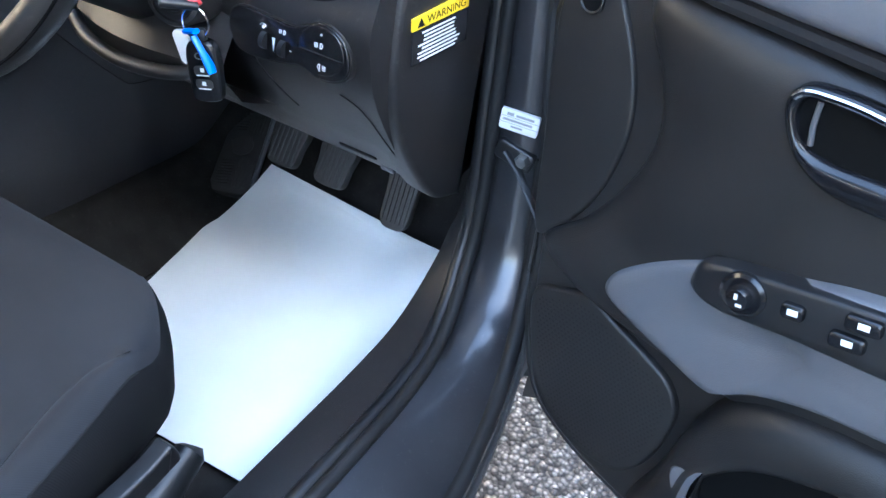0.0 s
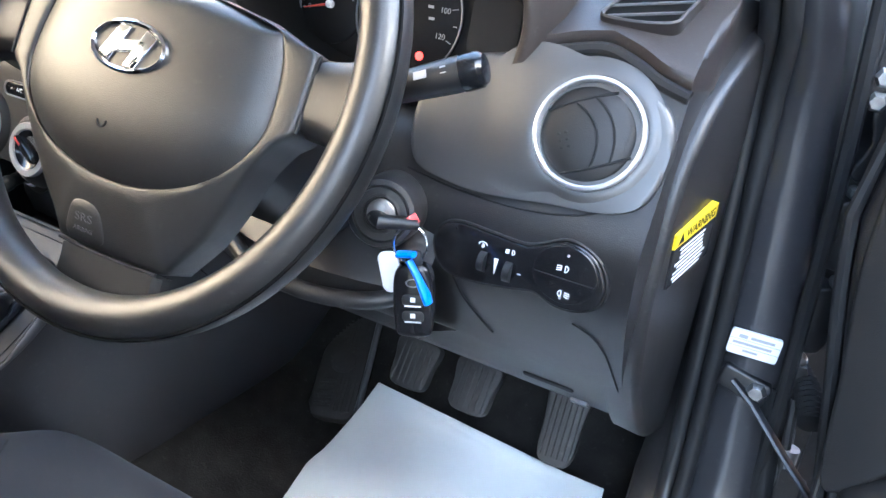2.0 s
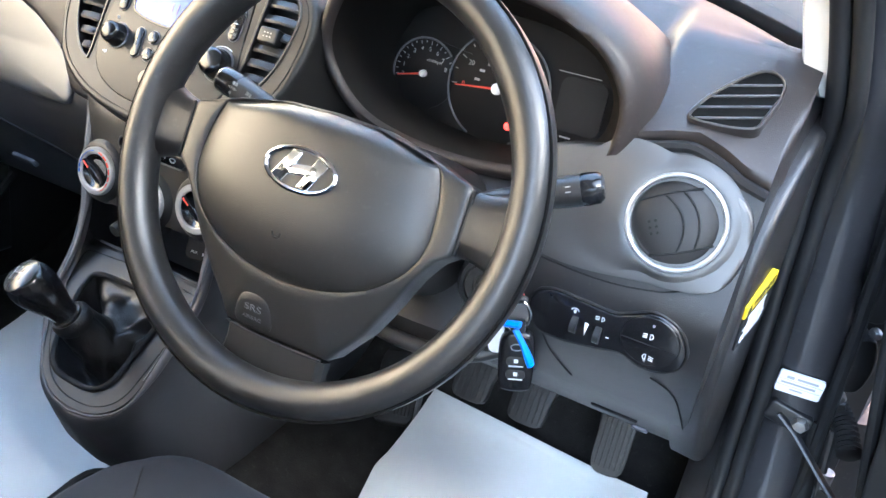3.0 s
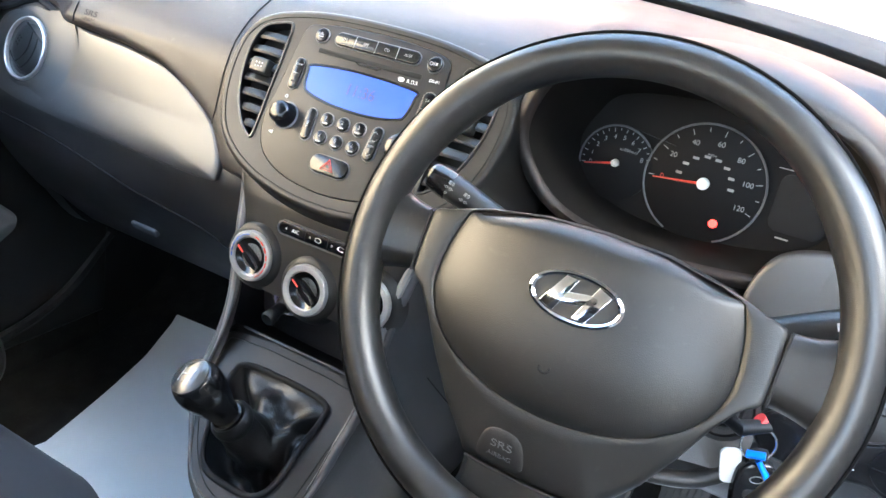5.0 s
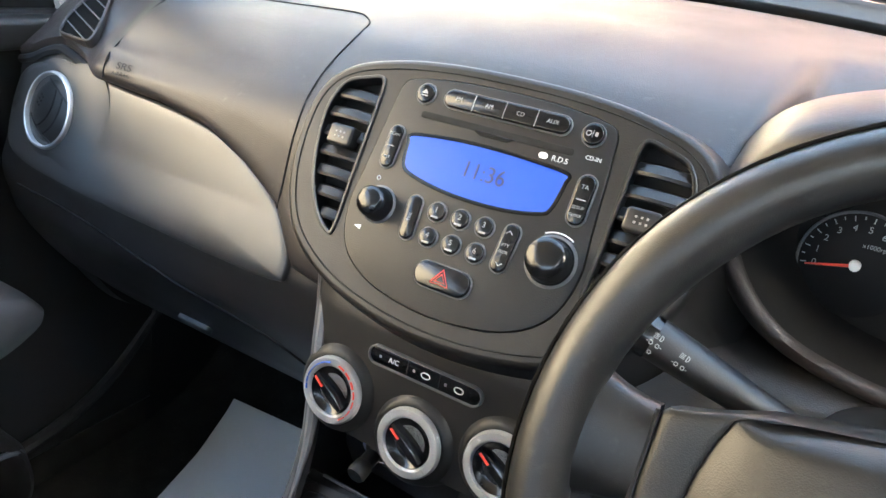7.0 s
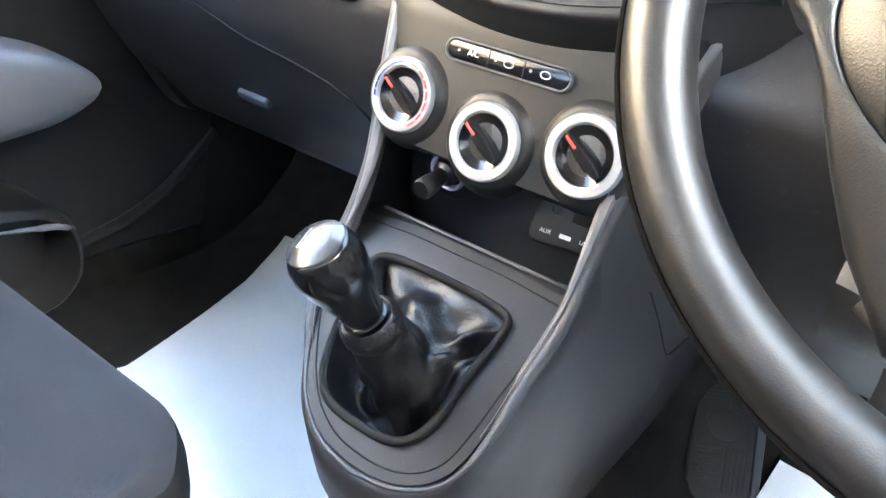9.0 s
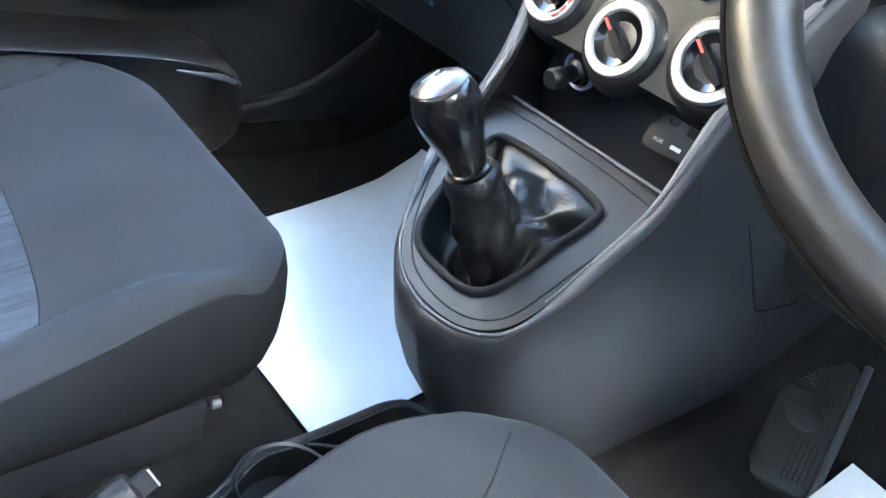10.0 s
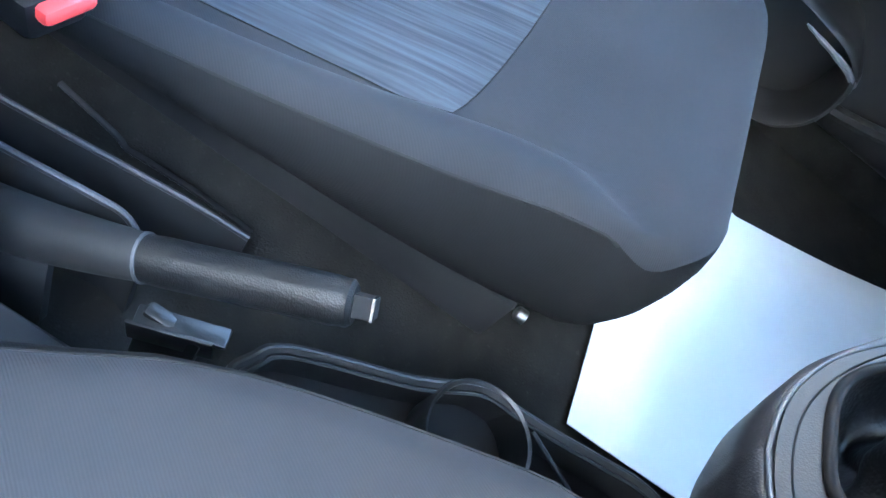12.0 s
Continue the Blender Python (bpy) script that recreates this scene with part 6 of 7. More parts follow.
# storage tray floor, back and front lip below the heater panel
tray = part("storage_tray", grid([[vec(x, 0.150, 0.664), vec(x, 0.158, 0.668), vec(x, 0.166, 0.655), vec(x, 0.172, 0.628), vec(x, 0.30, 0.640), vec(x, 0.315, 0.72)] for x in (-0.104, -0.06, 0.0, 0.06, 0.104)]), M_BLACK, console, "black open storage tray")
part("tray_lip", tube([vec(x, 0.157, 0.669) for x in (-0.09, 0.0, 0.09)], 0.0016, 8), M_RAIL, tray)
part("socket_panel", grid([[vec(x, 0.212 + 0.004 * (x / 0.09) ** 2, 0.640), vec(x, 0.206, 0.668), vec(x, 0.204, 0.700), vec(x, 0.212, 0.765), vec(x, 0.222, 0.765), vec(x, 0.222, 0.640)] for x in np.linspace(-0.104, 0.104, 9)], closed=True, cap=True), M_CONSOLE, tray, "charcoal panel behind the tray")
socket = thing("lighter_socket", (-0.036, 0.19, 0.71), "twelve volt socket with a black plug knob", "power socket")
kf = leaning((-0.0435, 0.178, 0.7145), -14)
part("socket_plate", plate(spline([(0, 0.028), (0.022, 0.014), (0.022, -0.014), (0, -0.028), (-0.022, -0.014), (-0.022, 0.014)], 4), kf, -0.01, 0.004, 0.002), M_BLACK, socket)
part("socket_ring", lathe(kf, [(0.0165, 0.0), (0.0165, 0.008), (0.0150, 0.0095), (0.0135, 0.008), (0.0130, 0.0)], 36), M_LED, socket, "pale violet socket ring")
part("plug", lathe(kf, [(0.0105, 0.0), (0.0105, 0.012), (0.0070, 0.015), (0.0070, 0.030)], 24), M_BLACK, socket)
part("plug_knob", lathe(kf, [(0.0070, 0.026), (0.0082, 0.028), (0.0086, 0.038), (0.0075, 0.0405), (0.0005, 0.041)], 28), M_STACK, socket, "round plug knob")
usb = thing("media_socket_block", (0.070, 0.19, 0.705), "black block with audio and data sockets", "socket")
uf = Frame3((0.0625, 0.186, 0.705), (1, 0.12, 0), (0, 0.35, 0.94))
part("block", plate(spline([(0.0, 0.023), (0.012, 0.022), (0.024, 0.016), (0.027, 0.0), (0.027, -0.02), (0.0, -0.021), (-0.027, -0.020), (-0.027, 0.008), (-0.016, 0.021)], 4), uf, -0.03, 0.006, 0.003), M_STACK, usb)
part("jack", lathe(Frame3(uf(-0.012, 0.006, 0.006), uf.u, uf.v), [(0.0045, -0.002), (0.0045, 0.001), (0.0032, 0.0012), (0.0030, -0.001)], 20), M_BLACK, usb)
part("usb_port", plate(pill(0.009, 0.004, 0.015, 0.007, 0.001), uf, 0.004, 0.0064, 0.0002), M_MATTE, usb)
text("words", "AUX", uf, -0.0155, -0.0115, 0.0044, M_WHITE, usb, lift=0.0064)
part("plain_bar", bars(uf, [(0.0005, -0.0115, 0.009, 0.0032)], lift=0.0066), M_WHITE, usb)
text("words", "USB", uf, 0.0155, -0.0115, 0.0044, M_WHITE, usb, lift=0.0064)

gear = thing("gear_lever", (0, 0.07, 0.60), "gear lever with a gloss black knob and leather gaiter", "gear lever")
top, foot = vec(-0.016, -0.002, 0.716), vec(0.006, 0.048, 0.634)
gd = (top - foot).normalized()
gf = Frame3(foot, gd.cross(Vector((0, 1, 0))).normalized() * 1, Vector((0, 1, 0)) - gd * gd.y)
if gf.n.dot(gd) < 0:
    gf = Frame3(foot, -gf.u, gf.v)
foot = foot + gd * 0.018
gf.o = foot
H = (top - foot).length
knob = part("knob", lathe(gf, [(0.0125, 0.004), (0.0142, 0.008), (0.0144, 0.014), (0.0162, 0.024), (0.0198, 0.037), (0.0234, 0.050), (0.0248, H - 0.020), (0.0240, H - 0.012), (0.0215, H - 0.005), (0.0200, H - 0.003)], 40), M_GLOSS, gear, "gloss black pear-shaped knob", sharp=60)
cap = part("knob_cap", lathe(gf, [(0.0201, H - 0.004), (0.0196, H - 0.0018), (0.015, H + 0.0005), (0.008, H + 0.0018), (0.0005, H + 0.0022)], 36), M_CAP, knob, "pale shiny shift pattern cap")
cf = Frame3(gf(0, 0, H + 0.0016), gf.u, gf.v)
b = bmesh.new()
for u in (-0.007, 0.0, 0.007):
    tube([cf(u, -0.008, 0.0), cf(u, 0.008, 0.0)], 0.0006, 5, bm=b)
tube([cf(-0.007, 0, 0.0003), cf(0.007, 0, 0.0003)], 0.0006, 5, bm=b)
part("shift_pattern", b, M_GREYPRINT, cap)
part("knob_collar", lathe(gf, [(0.0150, 0.004), (0.0165, 0.007), (0.0160, 0.0095), (0.0140, 0.011)], 32), M_GLOSS, gear)
# leather gaiter: a sleeve round the lever, sunk behind it and drawn up to the frame ahead of it
HL = np.array(hole)
rows = []
NR, L = 34, 0.082
root = foot - gd * L
for i in range(NR + 1):
    t = i / NR
    ring = []
    for j, p in enumerate(HL):
        ang = 2 * math.pi * j / len(HL)
        base = df(p[0], p[1], -0.001)
        dirv = Vector((p[0], p[1] - dv(0.080), 0)).normalized()
        out = df.u * dirv.x + df.v * dirv.y
        w = ease((dirv.y * 0.8 + dirv.x * 0.5 + 0.55) / 1.2)
        s0 = 0.02 + 0.50 * w

        def sleeve(k):
            r = 0.034 - 0.0135 * k ** 0.8
            r *= 1 + 0.10 * math.sin(4 * ang + 0.6) * (1 - k)
            r += (1 - k) * (0.0030 * math.sin(3 * ang + 9 * k) + 0.0022 * math.sin(6 * ang - 14 * k + 1.0))
            return root + gd * (L * k) + out * r
        if t < 0.42:
            k = t / 0.42
            q = base.lerp(sleeve(s0), k)
            sag = -(0.030 - 0.028 * w) * math.sin(math.pi * k ** 0.7)
            crease = math.sin(math.pi * k) * (0.0045 * math.sin(5 * ang + 5 * k) + 0.0035 * math.sin(9 * ang - 4 * k + 0.7)) * (0.4 + 0.9 * w)
            q += df.n * (sag + crease)
        else:
            q = sleeve(s0 + (1 - s0) * (t - 0.42) / 0.58)
        ring.append(q)
    rows.append(ring)
part("gaiter", grid(rows, closed=True), M_LEATHER, gear, "creased black leather gaiter", sharp=80)
part("gaiter_frame", tube([df(*p, 0.0015) for p in inset(hole, 0.001)], 0.0034, 10, closed=True), M_MATTE, gear, "stitched leather edge")
part("gaiter_seam", tube([rows[k][3] + df.n * 0.0012 for k in range(0, 12)], 0.0009, 6), M_MATTE, gear)
part("gaiter_neck", lathe(gf, [(0.0205, -0.010), (0.0222, -0.004), (0.0218, 0.003), (0.0185, 0.007), (0.0150, 0.005)], 28), M_LEATHER, gear)

# tray between the seats with a cup holder
mid = thing("floor_console", (0.04, -0.10, 0.30), "low black console between the seats with a cup holder", "console")
mf = Frame3((0, 0, 0.42), (1, 0, 0), (0, 1, 0))
TRAY = spline([(-0.009, 0.030), (-0.003, 0.052), (0.020, 0.066), (0.060, 0.068), (0.095, 0.055), (0.102, 0.02), (0.104, -0.10), (0.106, -0.17), (0.103, -0.215), (0.086, -0.237), (0.069, -0.231), (0.058, -0.2245), (0.046, -0.203), (0.022, -0.140), (0.000, -0.100), (-0.002, -0.070), (-0.003, -0.045), (-0.007, 0.0)], 5)
part("moulding", ring_plate(TRAY, inset(TRAY, 0.0065), mf, -0.115, 0.003, 0.0025), M_RUBBER, mid, "black floor console moulding")
part("tray_floor", plate(inset(TRAY, 0.004), mf, -0.05, -0.030, 0.001), M_BLACK, mid, "satin black tray floor")
part("tray_lip", tube([mf(*p, 0.0015) for p in inset(TRAY, 0.0095)], 0.0014, 6, closed=True), M_MATTE, mid)
cupf = Frame3((0.036, -0.088, 0.42), (1, 0, 0), (0, 1, 0))
cup = part("cup_holder", lathe(cupf, [(0.0385, -0.03), (0.0385, 0.003), (0.0370, 0.0050), (0.0350, 0.0035), (0.0335, -0.029)], 48, cap=False), M_BLACK, mid, "round black cup holder")
part("cup_well", lathe(cupf, [(0.0345, -0.0294), (0.033, -0.0288), (0.0005, -0.0286)], 36), M_MATTE, cup)
part("cup_divider", tube([vec(0.010, -0.056, 0.4225), vec(0.030, -0.020, 0.4225), vec(0.060, 0.0, 0.4225)], 0.0018, 6), M_MATTE, cup)

hb = thing("handbrake", (0.06, -0.40, 0.42), "black handbrake lever with a release button, pulled up", "handbrake")
HB = [(0.073, -0.45, 0.362), (0.0685, -0.37, 0.396), (0.062, -0.307, 0.429), (0.0525, -0.256, 0.453), (0.043, -0.205, 0.477)]
pts = spline(HB, 5, False)
part("lever_arm", tube([Vector(p) for p in pts[:11]], [0.021 - 0.0008 * i for i in range(11)], 16, flat=1.15), M_RUBBER, hb, "black lever boot")
part("grip", tube([Vector(p) for p in pts[10:]], [0.0130, 0.0136] + [0.0135] * (len(pts) - 13) + [0.0125], 18, flat=1.12), M_GRIP, hb, "grained black grip")
tipd = (Vector(pts[-1]) - Vector(pts[-4])).normalized()
part("grip_ring", tube([Vector(pts[10]) - tipd * 0.0008, Vector(pts[10]) + tipd * 0.0010], 0.0141, 18, flat=1.12), M_RAIL, hb)
part("grip_cap", tube([Vector(pts[-1]) - tipd * 0.001, Vector(pts[-1]) + tipd * 0.0015, Vector(pts[-1]) + tipd * 0.004], [0.0129, 0.0129, 0.0105], 18, flat=1.1), M_GRIP, hb, "grey grip end")
part("grip_seam", tube([Vector(p) + vec(-0.006, 0.0, 0.0128) for p in pts[12:-1]], 0.0007, 6), M_MATTE, hb)
part("release_button", tube([Vector(pts[-1]) + tipd * 0.004, Vector(pts[-1]) + tipd * 0.014, Vector(pts[-1]) + tipd * 0.016], [0.0085, 0.0083, 0.0076], 4, flat=1.1), M_MATTE, hb, "black release button")
part("button_edge", tube([Vector(pts[-1]) + tipd * 0.0140, Vector(pts[-1]) + tipd * 0.0155], [0.0088, 0.0086], 4, flat=1.1), M_CHROME, hb)
turn = Matrix.Rotation(radians(14), 4, "Z") @ Matrix.Rotation(radians(12), 4, "X")
bracket = part("bracket", box((0.063, -0.272, 0.384), (0.014, 0.056, 0.004), 0.0015, turn=turn), M_BLACK, hb, "dark steel lever bracket")
part("bracket_flange", box((0.0705, -0.274, 0.376), (0.003, 0.052, 0.020), 0.001, turn=turn), M_BLACK, bracket)
part("bracket_foot", box((0.064, -0.276, 0.337), (0.011, 0.040, 0.096), 0.003), M_BLACK, bracket)
# raised edges of the console beside the lever
for line in ([(0.046, -0.56, 0.405), (0.044, -0.44, 0.405), (0.034, -0.363, 0.402), (0.031, -0.335, 0.398), (0.037, -0.316, 0.380)], [(0.092, -0.56, 0.405), (0.086, -0.44, 0.404), (0.080, -0.38, 0.401), (0.074, -0.352, 0.392)], [(-0.004, -0.50, 0.362), (-0.018, -0.38, 0.362), (-0.026, -0.325, 0.360), (-0.034, -0.277, 0.352)]):
    rows = []
    for x, y, z in spline(line, 4, False):
        rows.append([vec(x - 0.004, y, 0.29), vec(x - 0.0028, y, z - 0.002), vec(x - 0.0012, y, z), vec(x + 0.0012, y, z), vec(x + 0.0028, y, z - 0.002), vec(x + 0.004, y, 0.29)])
    # sides blackened to stand for shade, top edge lighter as if lit
    part("lever_surround_shaded", grid(rows, closed=True, cap=True), M_MATTE, console, "thin wall beside the handbrake, blackened as shade")
    part("surround_lit_edge", tube([vec(x, y, z) for x, y, z in spline(line, 4, False)], 0.0026, 8), M_CONSOLE, console, "charcoal edge beside the handbrake, lighter as if lit")

# ---- pedals, foot rest, mats ----
def pedal(name, label, x, y, z, w, h, lean, yaw=0):
    p = thing(name, (x, y, z), label, "pedal", "pedals")
    a = radians(lean)
    f = Frame3((x, y, z), (1, math.sin(radians(yaw)), 0), (0, math.sin(a), math.cos(a)))
    line = spline([(-w * 0.50, h * 0.46), (0, h * 0.52), (w * 0.50, h * 0.46), (w * 0.46, 0), (w * 0.40, -h * 0.44), (0, -h * 0.52), (-w * 0.40, -h * 0.44), (-w * 0.46, 0)], 5)
    pad = part("pedal_pad", plate(line, f, -0.012, 0.004, 0.003), M_PEDAL, p, "ribbed grey rubber pedal pad")
    n = 6
    for i in range(n):
        u = -w * 0.34 + w * 0.68 * i / (n - 1)
        part("rib", tube([f(u, -h * 0.42, 0.004), f(u, h * 0.42, 0.004)], 0.0016, 6), M_PEDAL, pad)
    part("pedal_arm", tube([f(0, h * 0.3, -0.010), f(0, h * 0.3, -0.010) + vec(0, 0.05, 0.10), f(0, 0, 0) + vec(0.0, 0.12, 0.26)], 0.010, 8), M_BLACK, p)


pedal("clutch_pedal", "clutch pedal with a ribbed rubber pad", 0.325, 0.452, 0.478, 0.062, 0.066, 32)
pedal("brake_pedal", "brake pedal with a ribbed rubber pad", 0.415, 0.455, 0.478, 0.062, 0.068, 32)
pedal("accelerator_pedal", "accelerator pedal with a long ribbed pad", 0.543, 0.445, 0.487, 0.052, 0.108, 24, 5)
rest = thing("foot_rest", (0.2, 0.47, 0.30), "black ribbed plastic foot rest beside the console", "foot rest")
ff2 = Frame3((0.1885, 0.470, 0.342), (0.94, 0.32, 0.05), (-0.29, 0.79, 0.53))
part("rest_plate", plate(pill(0, 0.070, 0.072, 0.19, 0.016), ff2, -0.03, 0.006, 0.004), M_PEDAL, rest)
part("rest_disc", lathe(Frame3(ff2(0.0, 0.070, 0.006), ff2.u, ff2.v), [(0.0195, -0.004), (0.0195, 0.0012), (0.0185, 0.0018), (0.0005, 0.0020)], 32), M_PEDAL, rest, "plain round boss")
for v0, n, side in ((0.100, 9, -1), (-0.008, 9, -1)):
    for i in range(n):
        w = v0 + 0.0056 * i
        part("rib", tube([ff2(-0.028, w, 0.006), ff2(-0.002, w + 0.003, 0.006)], 0.0015, 6), M_PEDAL, rest)
for v0, v1 in ((0.096, 0.148), (-0.012, 0.044)):
    for i in range(5):
        u = 0.004 + 0.0058 * i
        part("rib", tube([ff2(u, v0, 0.006), ff2(u, v1, 0.006)], 0.0016, 6), M_PEDAL, rest)
part("rest_edge", tube([ff2(0.040, -0.030, 0.0), ff2(0.041, 0.06, 0.006), ff2(0.040, 0.165, 0.01)], 0.005, 8), M_RAIL, rest)


def floor_z(y):
    return table(y, FLOOR)


def paper_mat(label, line, at, lift=0.004):
    """Paper sheet lying on the carpet, with slight waves and its own thickness."""
    line = np.array(line)
    n, m = 30, 24
    ys = np.linspace(line[:, 1].min(), line[:, 1].max(), n)
    rows = []
    for y in ys:
        xs = []
        for i in range(len(line)):
            a, b = line[i], line[(i + 1) % len(line)]
            if (a[1] - y) * (b[1] - y) <= 0 and abs(a[1] - b[1]) > 1e-9:
                xs.append(a[0] + (b[0] - a[0]) * (y - a[1]) / (b[1] - a[1]))
        a, b = min(xs), max(xs)
        up, dn = [], []
        for j in range(m):
            x = a + (b - a) * j / (m - 1)
            z = floor_z(y) + lift + 0.003 * noise.noise(Vector((x * 6, y * 6, 1.3))) + at(x, y)
            up.append(vec(x, y, z))
            dn.append(vec(x, y, z - 0.0012))
        rows.append(up + dn[::-1])
    return solo("paper_floor_mat", grid(rows, closed=True, cap=True), M_PAPER, label, "floor mat", "paper floor mats", sharp=80)


paper_mat("white protective paper mat on the carpet before the pedals", [(0.236, 0.520), (0.594, 0.500), (0.604, 0.485), (0.616, 0.40), (0.627, 0.20), (0.622, 0.034), (0.614, 0.027), (0.53, 0.029), (0.40, 0.023), (0.275, 0.018), (0.262, 0.20), (0.222, 0.37), (0.224, 0.40)], lambda x, y: 0.042 * ease((x - 0.50) / 0.10) * ease((y - 0.32) / 0.14) + 0.012 * ease((0.29 - x) / 0.06) * ease((y - 0.40) / 0.11) + 0.010)
paper_mat("white protective paper mat on the passenger side carpet", [(-0.565, 0.507), (-0.20, 0.517), (-0.13, 0.478), (-0.10, 0.21), (-0.089, 0.15), (-0.087, 0.014), (-0.19, 0.006), (-0.50, 0.004), (-0.50, 0.06), (-0.465, 0.14), (-0.52, 0.34)], lambda x, y: 0.006)

# ---- front seats (cushions; the camera never looks at the backrests) ----
NOSE = [(0.0, 0.017), (0.08, 0.016), (0.13, 0.008), (0.18, -0.010), (0.213, -0.034), (0.223, -0.050)]      # front edge by distance from the middle
RIM_Q = [(-0.60, 0.262), (-0.47, 0.258), (-0.30, 0.253), (-0.19, 0.247), (-0.11, 0.237), (-0.05, 0.223), (0.02, 0.215)]
CROWN = [(-0.60, 0.375), (-0.50, 0.393), (-0.33, 0.436), (-0.20, 0.474), (-0.12, 0.499), (-0.06, 0.512), (-0.03, 0.510), (-0.008, 0.501), (0.008, 0.488), (0.017, 0.470)]
RIM_B = [(-0.60, 0.120), (-0.47, 0.135), (-0.38, 0.170), (-0.31, 0.205), (-0.25, 0.222), (-0.15, 0.235), (-0.11, 0.235), (-0.05, 0.223), (0.02, 0.215)]
SEAM_A = [(-0.60, 0.222), (-0.34, 0.210), (-0.22, 0.193), (-0.175, 0.187), (-0.13, 0.190), (-0.105, 0.200), (-0.07, 0.217), (-0.05, 0.2229)]
SEAM_B = [(-0.60, 0.105), (-0.34, 0.106), (-0.25, 0.112), (-0.18, 0.126), (-0.11, 0.152), (-0.06, 0.178), (-0.03, 0.192), (-0.012, 0.200)]


def seat(cx, dy, dz, label, inner, seams, rims, span, cut=0.0):
    """Cushion with side bolsters, ribbed insert and cloth sides. inner: sign of the side towards the console; seams, rims, span: lines of the inner and outer side, half widths and front of the insert."""
    s = thing("front_seat", (cx, dy - 0.28, 0.30), label, "car seat", "front seats")
    nose, crown = spline(NOSE, 5, False), spline(CROWN, 5, False)
    rq = {inner: spline(rims[0], 5, False), -inner: spline(rims[1], 5, False)}
    sm = {inner: spline(seams[0], 5, False), -inner: spline(seams[1], 5, False)}

    def y_at(u, e):
        front = table(abs(u) * 0.223, nose) - (cut * ease((abs(u) - 0.35) / 0.6) if u * inner < 0 else 0.0)
        return front - e + (-0.050 - front) * ease(e / 0.45)

    def surf(u, e, lift=0.0):
        y = y_at(u, e)
        side = 1 if u > 0 else -1
        yr = y_at(side, e)
        q = abs(u) * table(yr, rq[side])
        qr = table(y, rq[side])
        qs = table(y, sm[side]) if y < seams[0][-1][0] else qr
        z = table(y, crown)
        z -= 0.008 * (1 - min(q / 0.16, 1.0) ** 2) * ease((-0.16 - y) / 0.10)
        k = min(max((q - qs) / max(qr - qs, 0.004), 0.0), 1.0)
        big = ease((-0.045 - y) / 0.10)
        z += big * (0.013 * math.sin(math.pi * k) ** 0.75 + 0.008 * k)
        z -= 0.0025 * math.exp(-((q - qs) / 0.005) ** 2) * big
        z -= 0.008 * ease((abs(u) - 0.91) / 0.09) ** 2 * (1 - 0.4 * big) + 0.016 * ease((abs(u) - 0.66) / 0.34) ** 2 * ease((0.045 - e) / 0.045)
        return vec(cx + side * q, y + dy, z + dz + lift)
    U = [-1, -0.99, -0.975, -0.955, -0.93, -0.905, -0.88, -0.855, -0.83, -0.805, -0.78, -0.755, -0.73, -0.70, -0.66, -0.60, -0.52, -0.42, -0.3, -0.15]
    U = U + [0.0] + [-u for u in reversed(U)]
    E = [0.0, 0.004, 0.010, 0.018, 0.028, 0.04, 0.052, 0.064, 0.078, 0.092, 0.106, 0.12, 0.136, 0.152, 0.17, 0.19, 0.21, 0.24, 0.28, 0.32, 0.37, 0.43, 0.50, 0.56]
    rows = [[surf(u, e) for u in U] for e in E]
    part("cushion", grid(rows), M_CLOTH, s, "dark blue-grey woven cushion", sharp=80)
    # cloth sides round the cushion
    rim = [rows[k][0] for k in range(len(E) - 1, 0, -1)] + rows[0] + [rows[k][-1] for k in range(1, len(E))]
    low = 0.372 + dz * 0.5
    skirt = []
    for i, p in enumerate(rim):
        a, b = rim[max(i - 1, 0)], rim[min(i + 1, len(rim) - 1)]
        t = (b - a)
        o = Vector((-t.y, t.x, 0)).normalized()
        if o.dot(p - Vector((cx, dy - 0.3, p.z))) < 0:
            o = -o
        face = ease((p.y - dy + 0.03) / 0.04)
        h = p.z - low
        skirt.append([p] + [p + o * (w * (1 - 0.3 * face)) + vec(0, 0, -h * k) for k, w in ((0.06, 0.004), (0.16, 0.008), (0.32, 0.010), (0.52, 0.009), (0.72, 0.003), (0.90, -0.008), (1.0, -0.020))])
    part("skirt", grid(skirt), M_SKIRT, s, "woven seat skirt, darkened for shade", sharp=80)
    n = len(E)
    for side in (rim[2:n - 4], rim[-(n - 4):-2]):
        part("piping", tube([p + vec(0, 0, -0.001) for p in side], 0.0016, 6), M_MATTE, s)
    # bolster seams from the front corners to the rear
    for side in (-1, 1):
        pts = []
        for e in np.linspace(0.0, 0.52, 60):
            y = y_at(side * 0.85, e)
            if y > seams[0 if side == inner else 1][-1][0] - 0.030:
                continue
            q = table(y, sm[side])
            u = min(q / table(y_at(side, e), rq[side]), 1.0)
            pts.append(surf(side * u, e, 0.0004))
        part("seam", tube(pts, 0.0009, 6), M_MATTE, s)
    # ribbed insert
    rows = []
    for i in range(18):
        row = []
        for v in np.linspace(-1, 1, 25):
            sd = 1 if v > 0 else -1
            q = (span[0] if sd == inner else span[1]) * v
            y0 = span[2] + 0.004 - 0.014 * v * v - (0.004 if sd == inner else 0.030) * (max(abs(v) - 0.72, 0) / 0.28) ** 2.2
            y = y0 + (-0.58 - y0) * (i / 17) ** 1.2
            e = -0.05 - y
            for _ in range(6):
                u = q / table(y_at(sd, e), rq[sd])
                e += y_at(u, e) - y
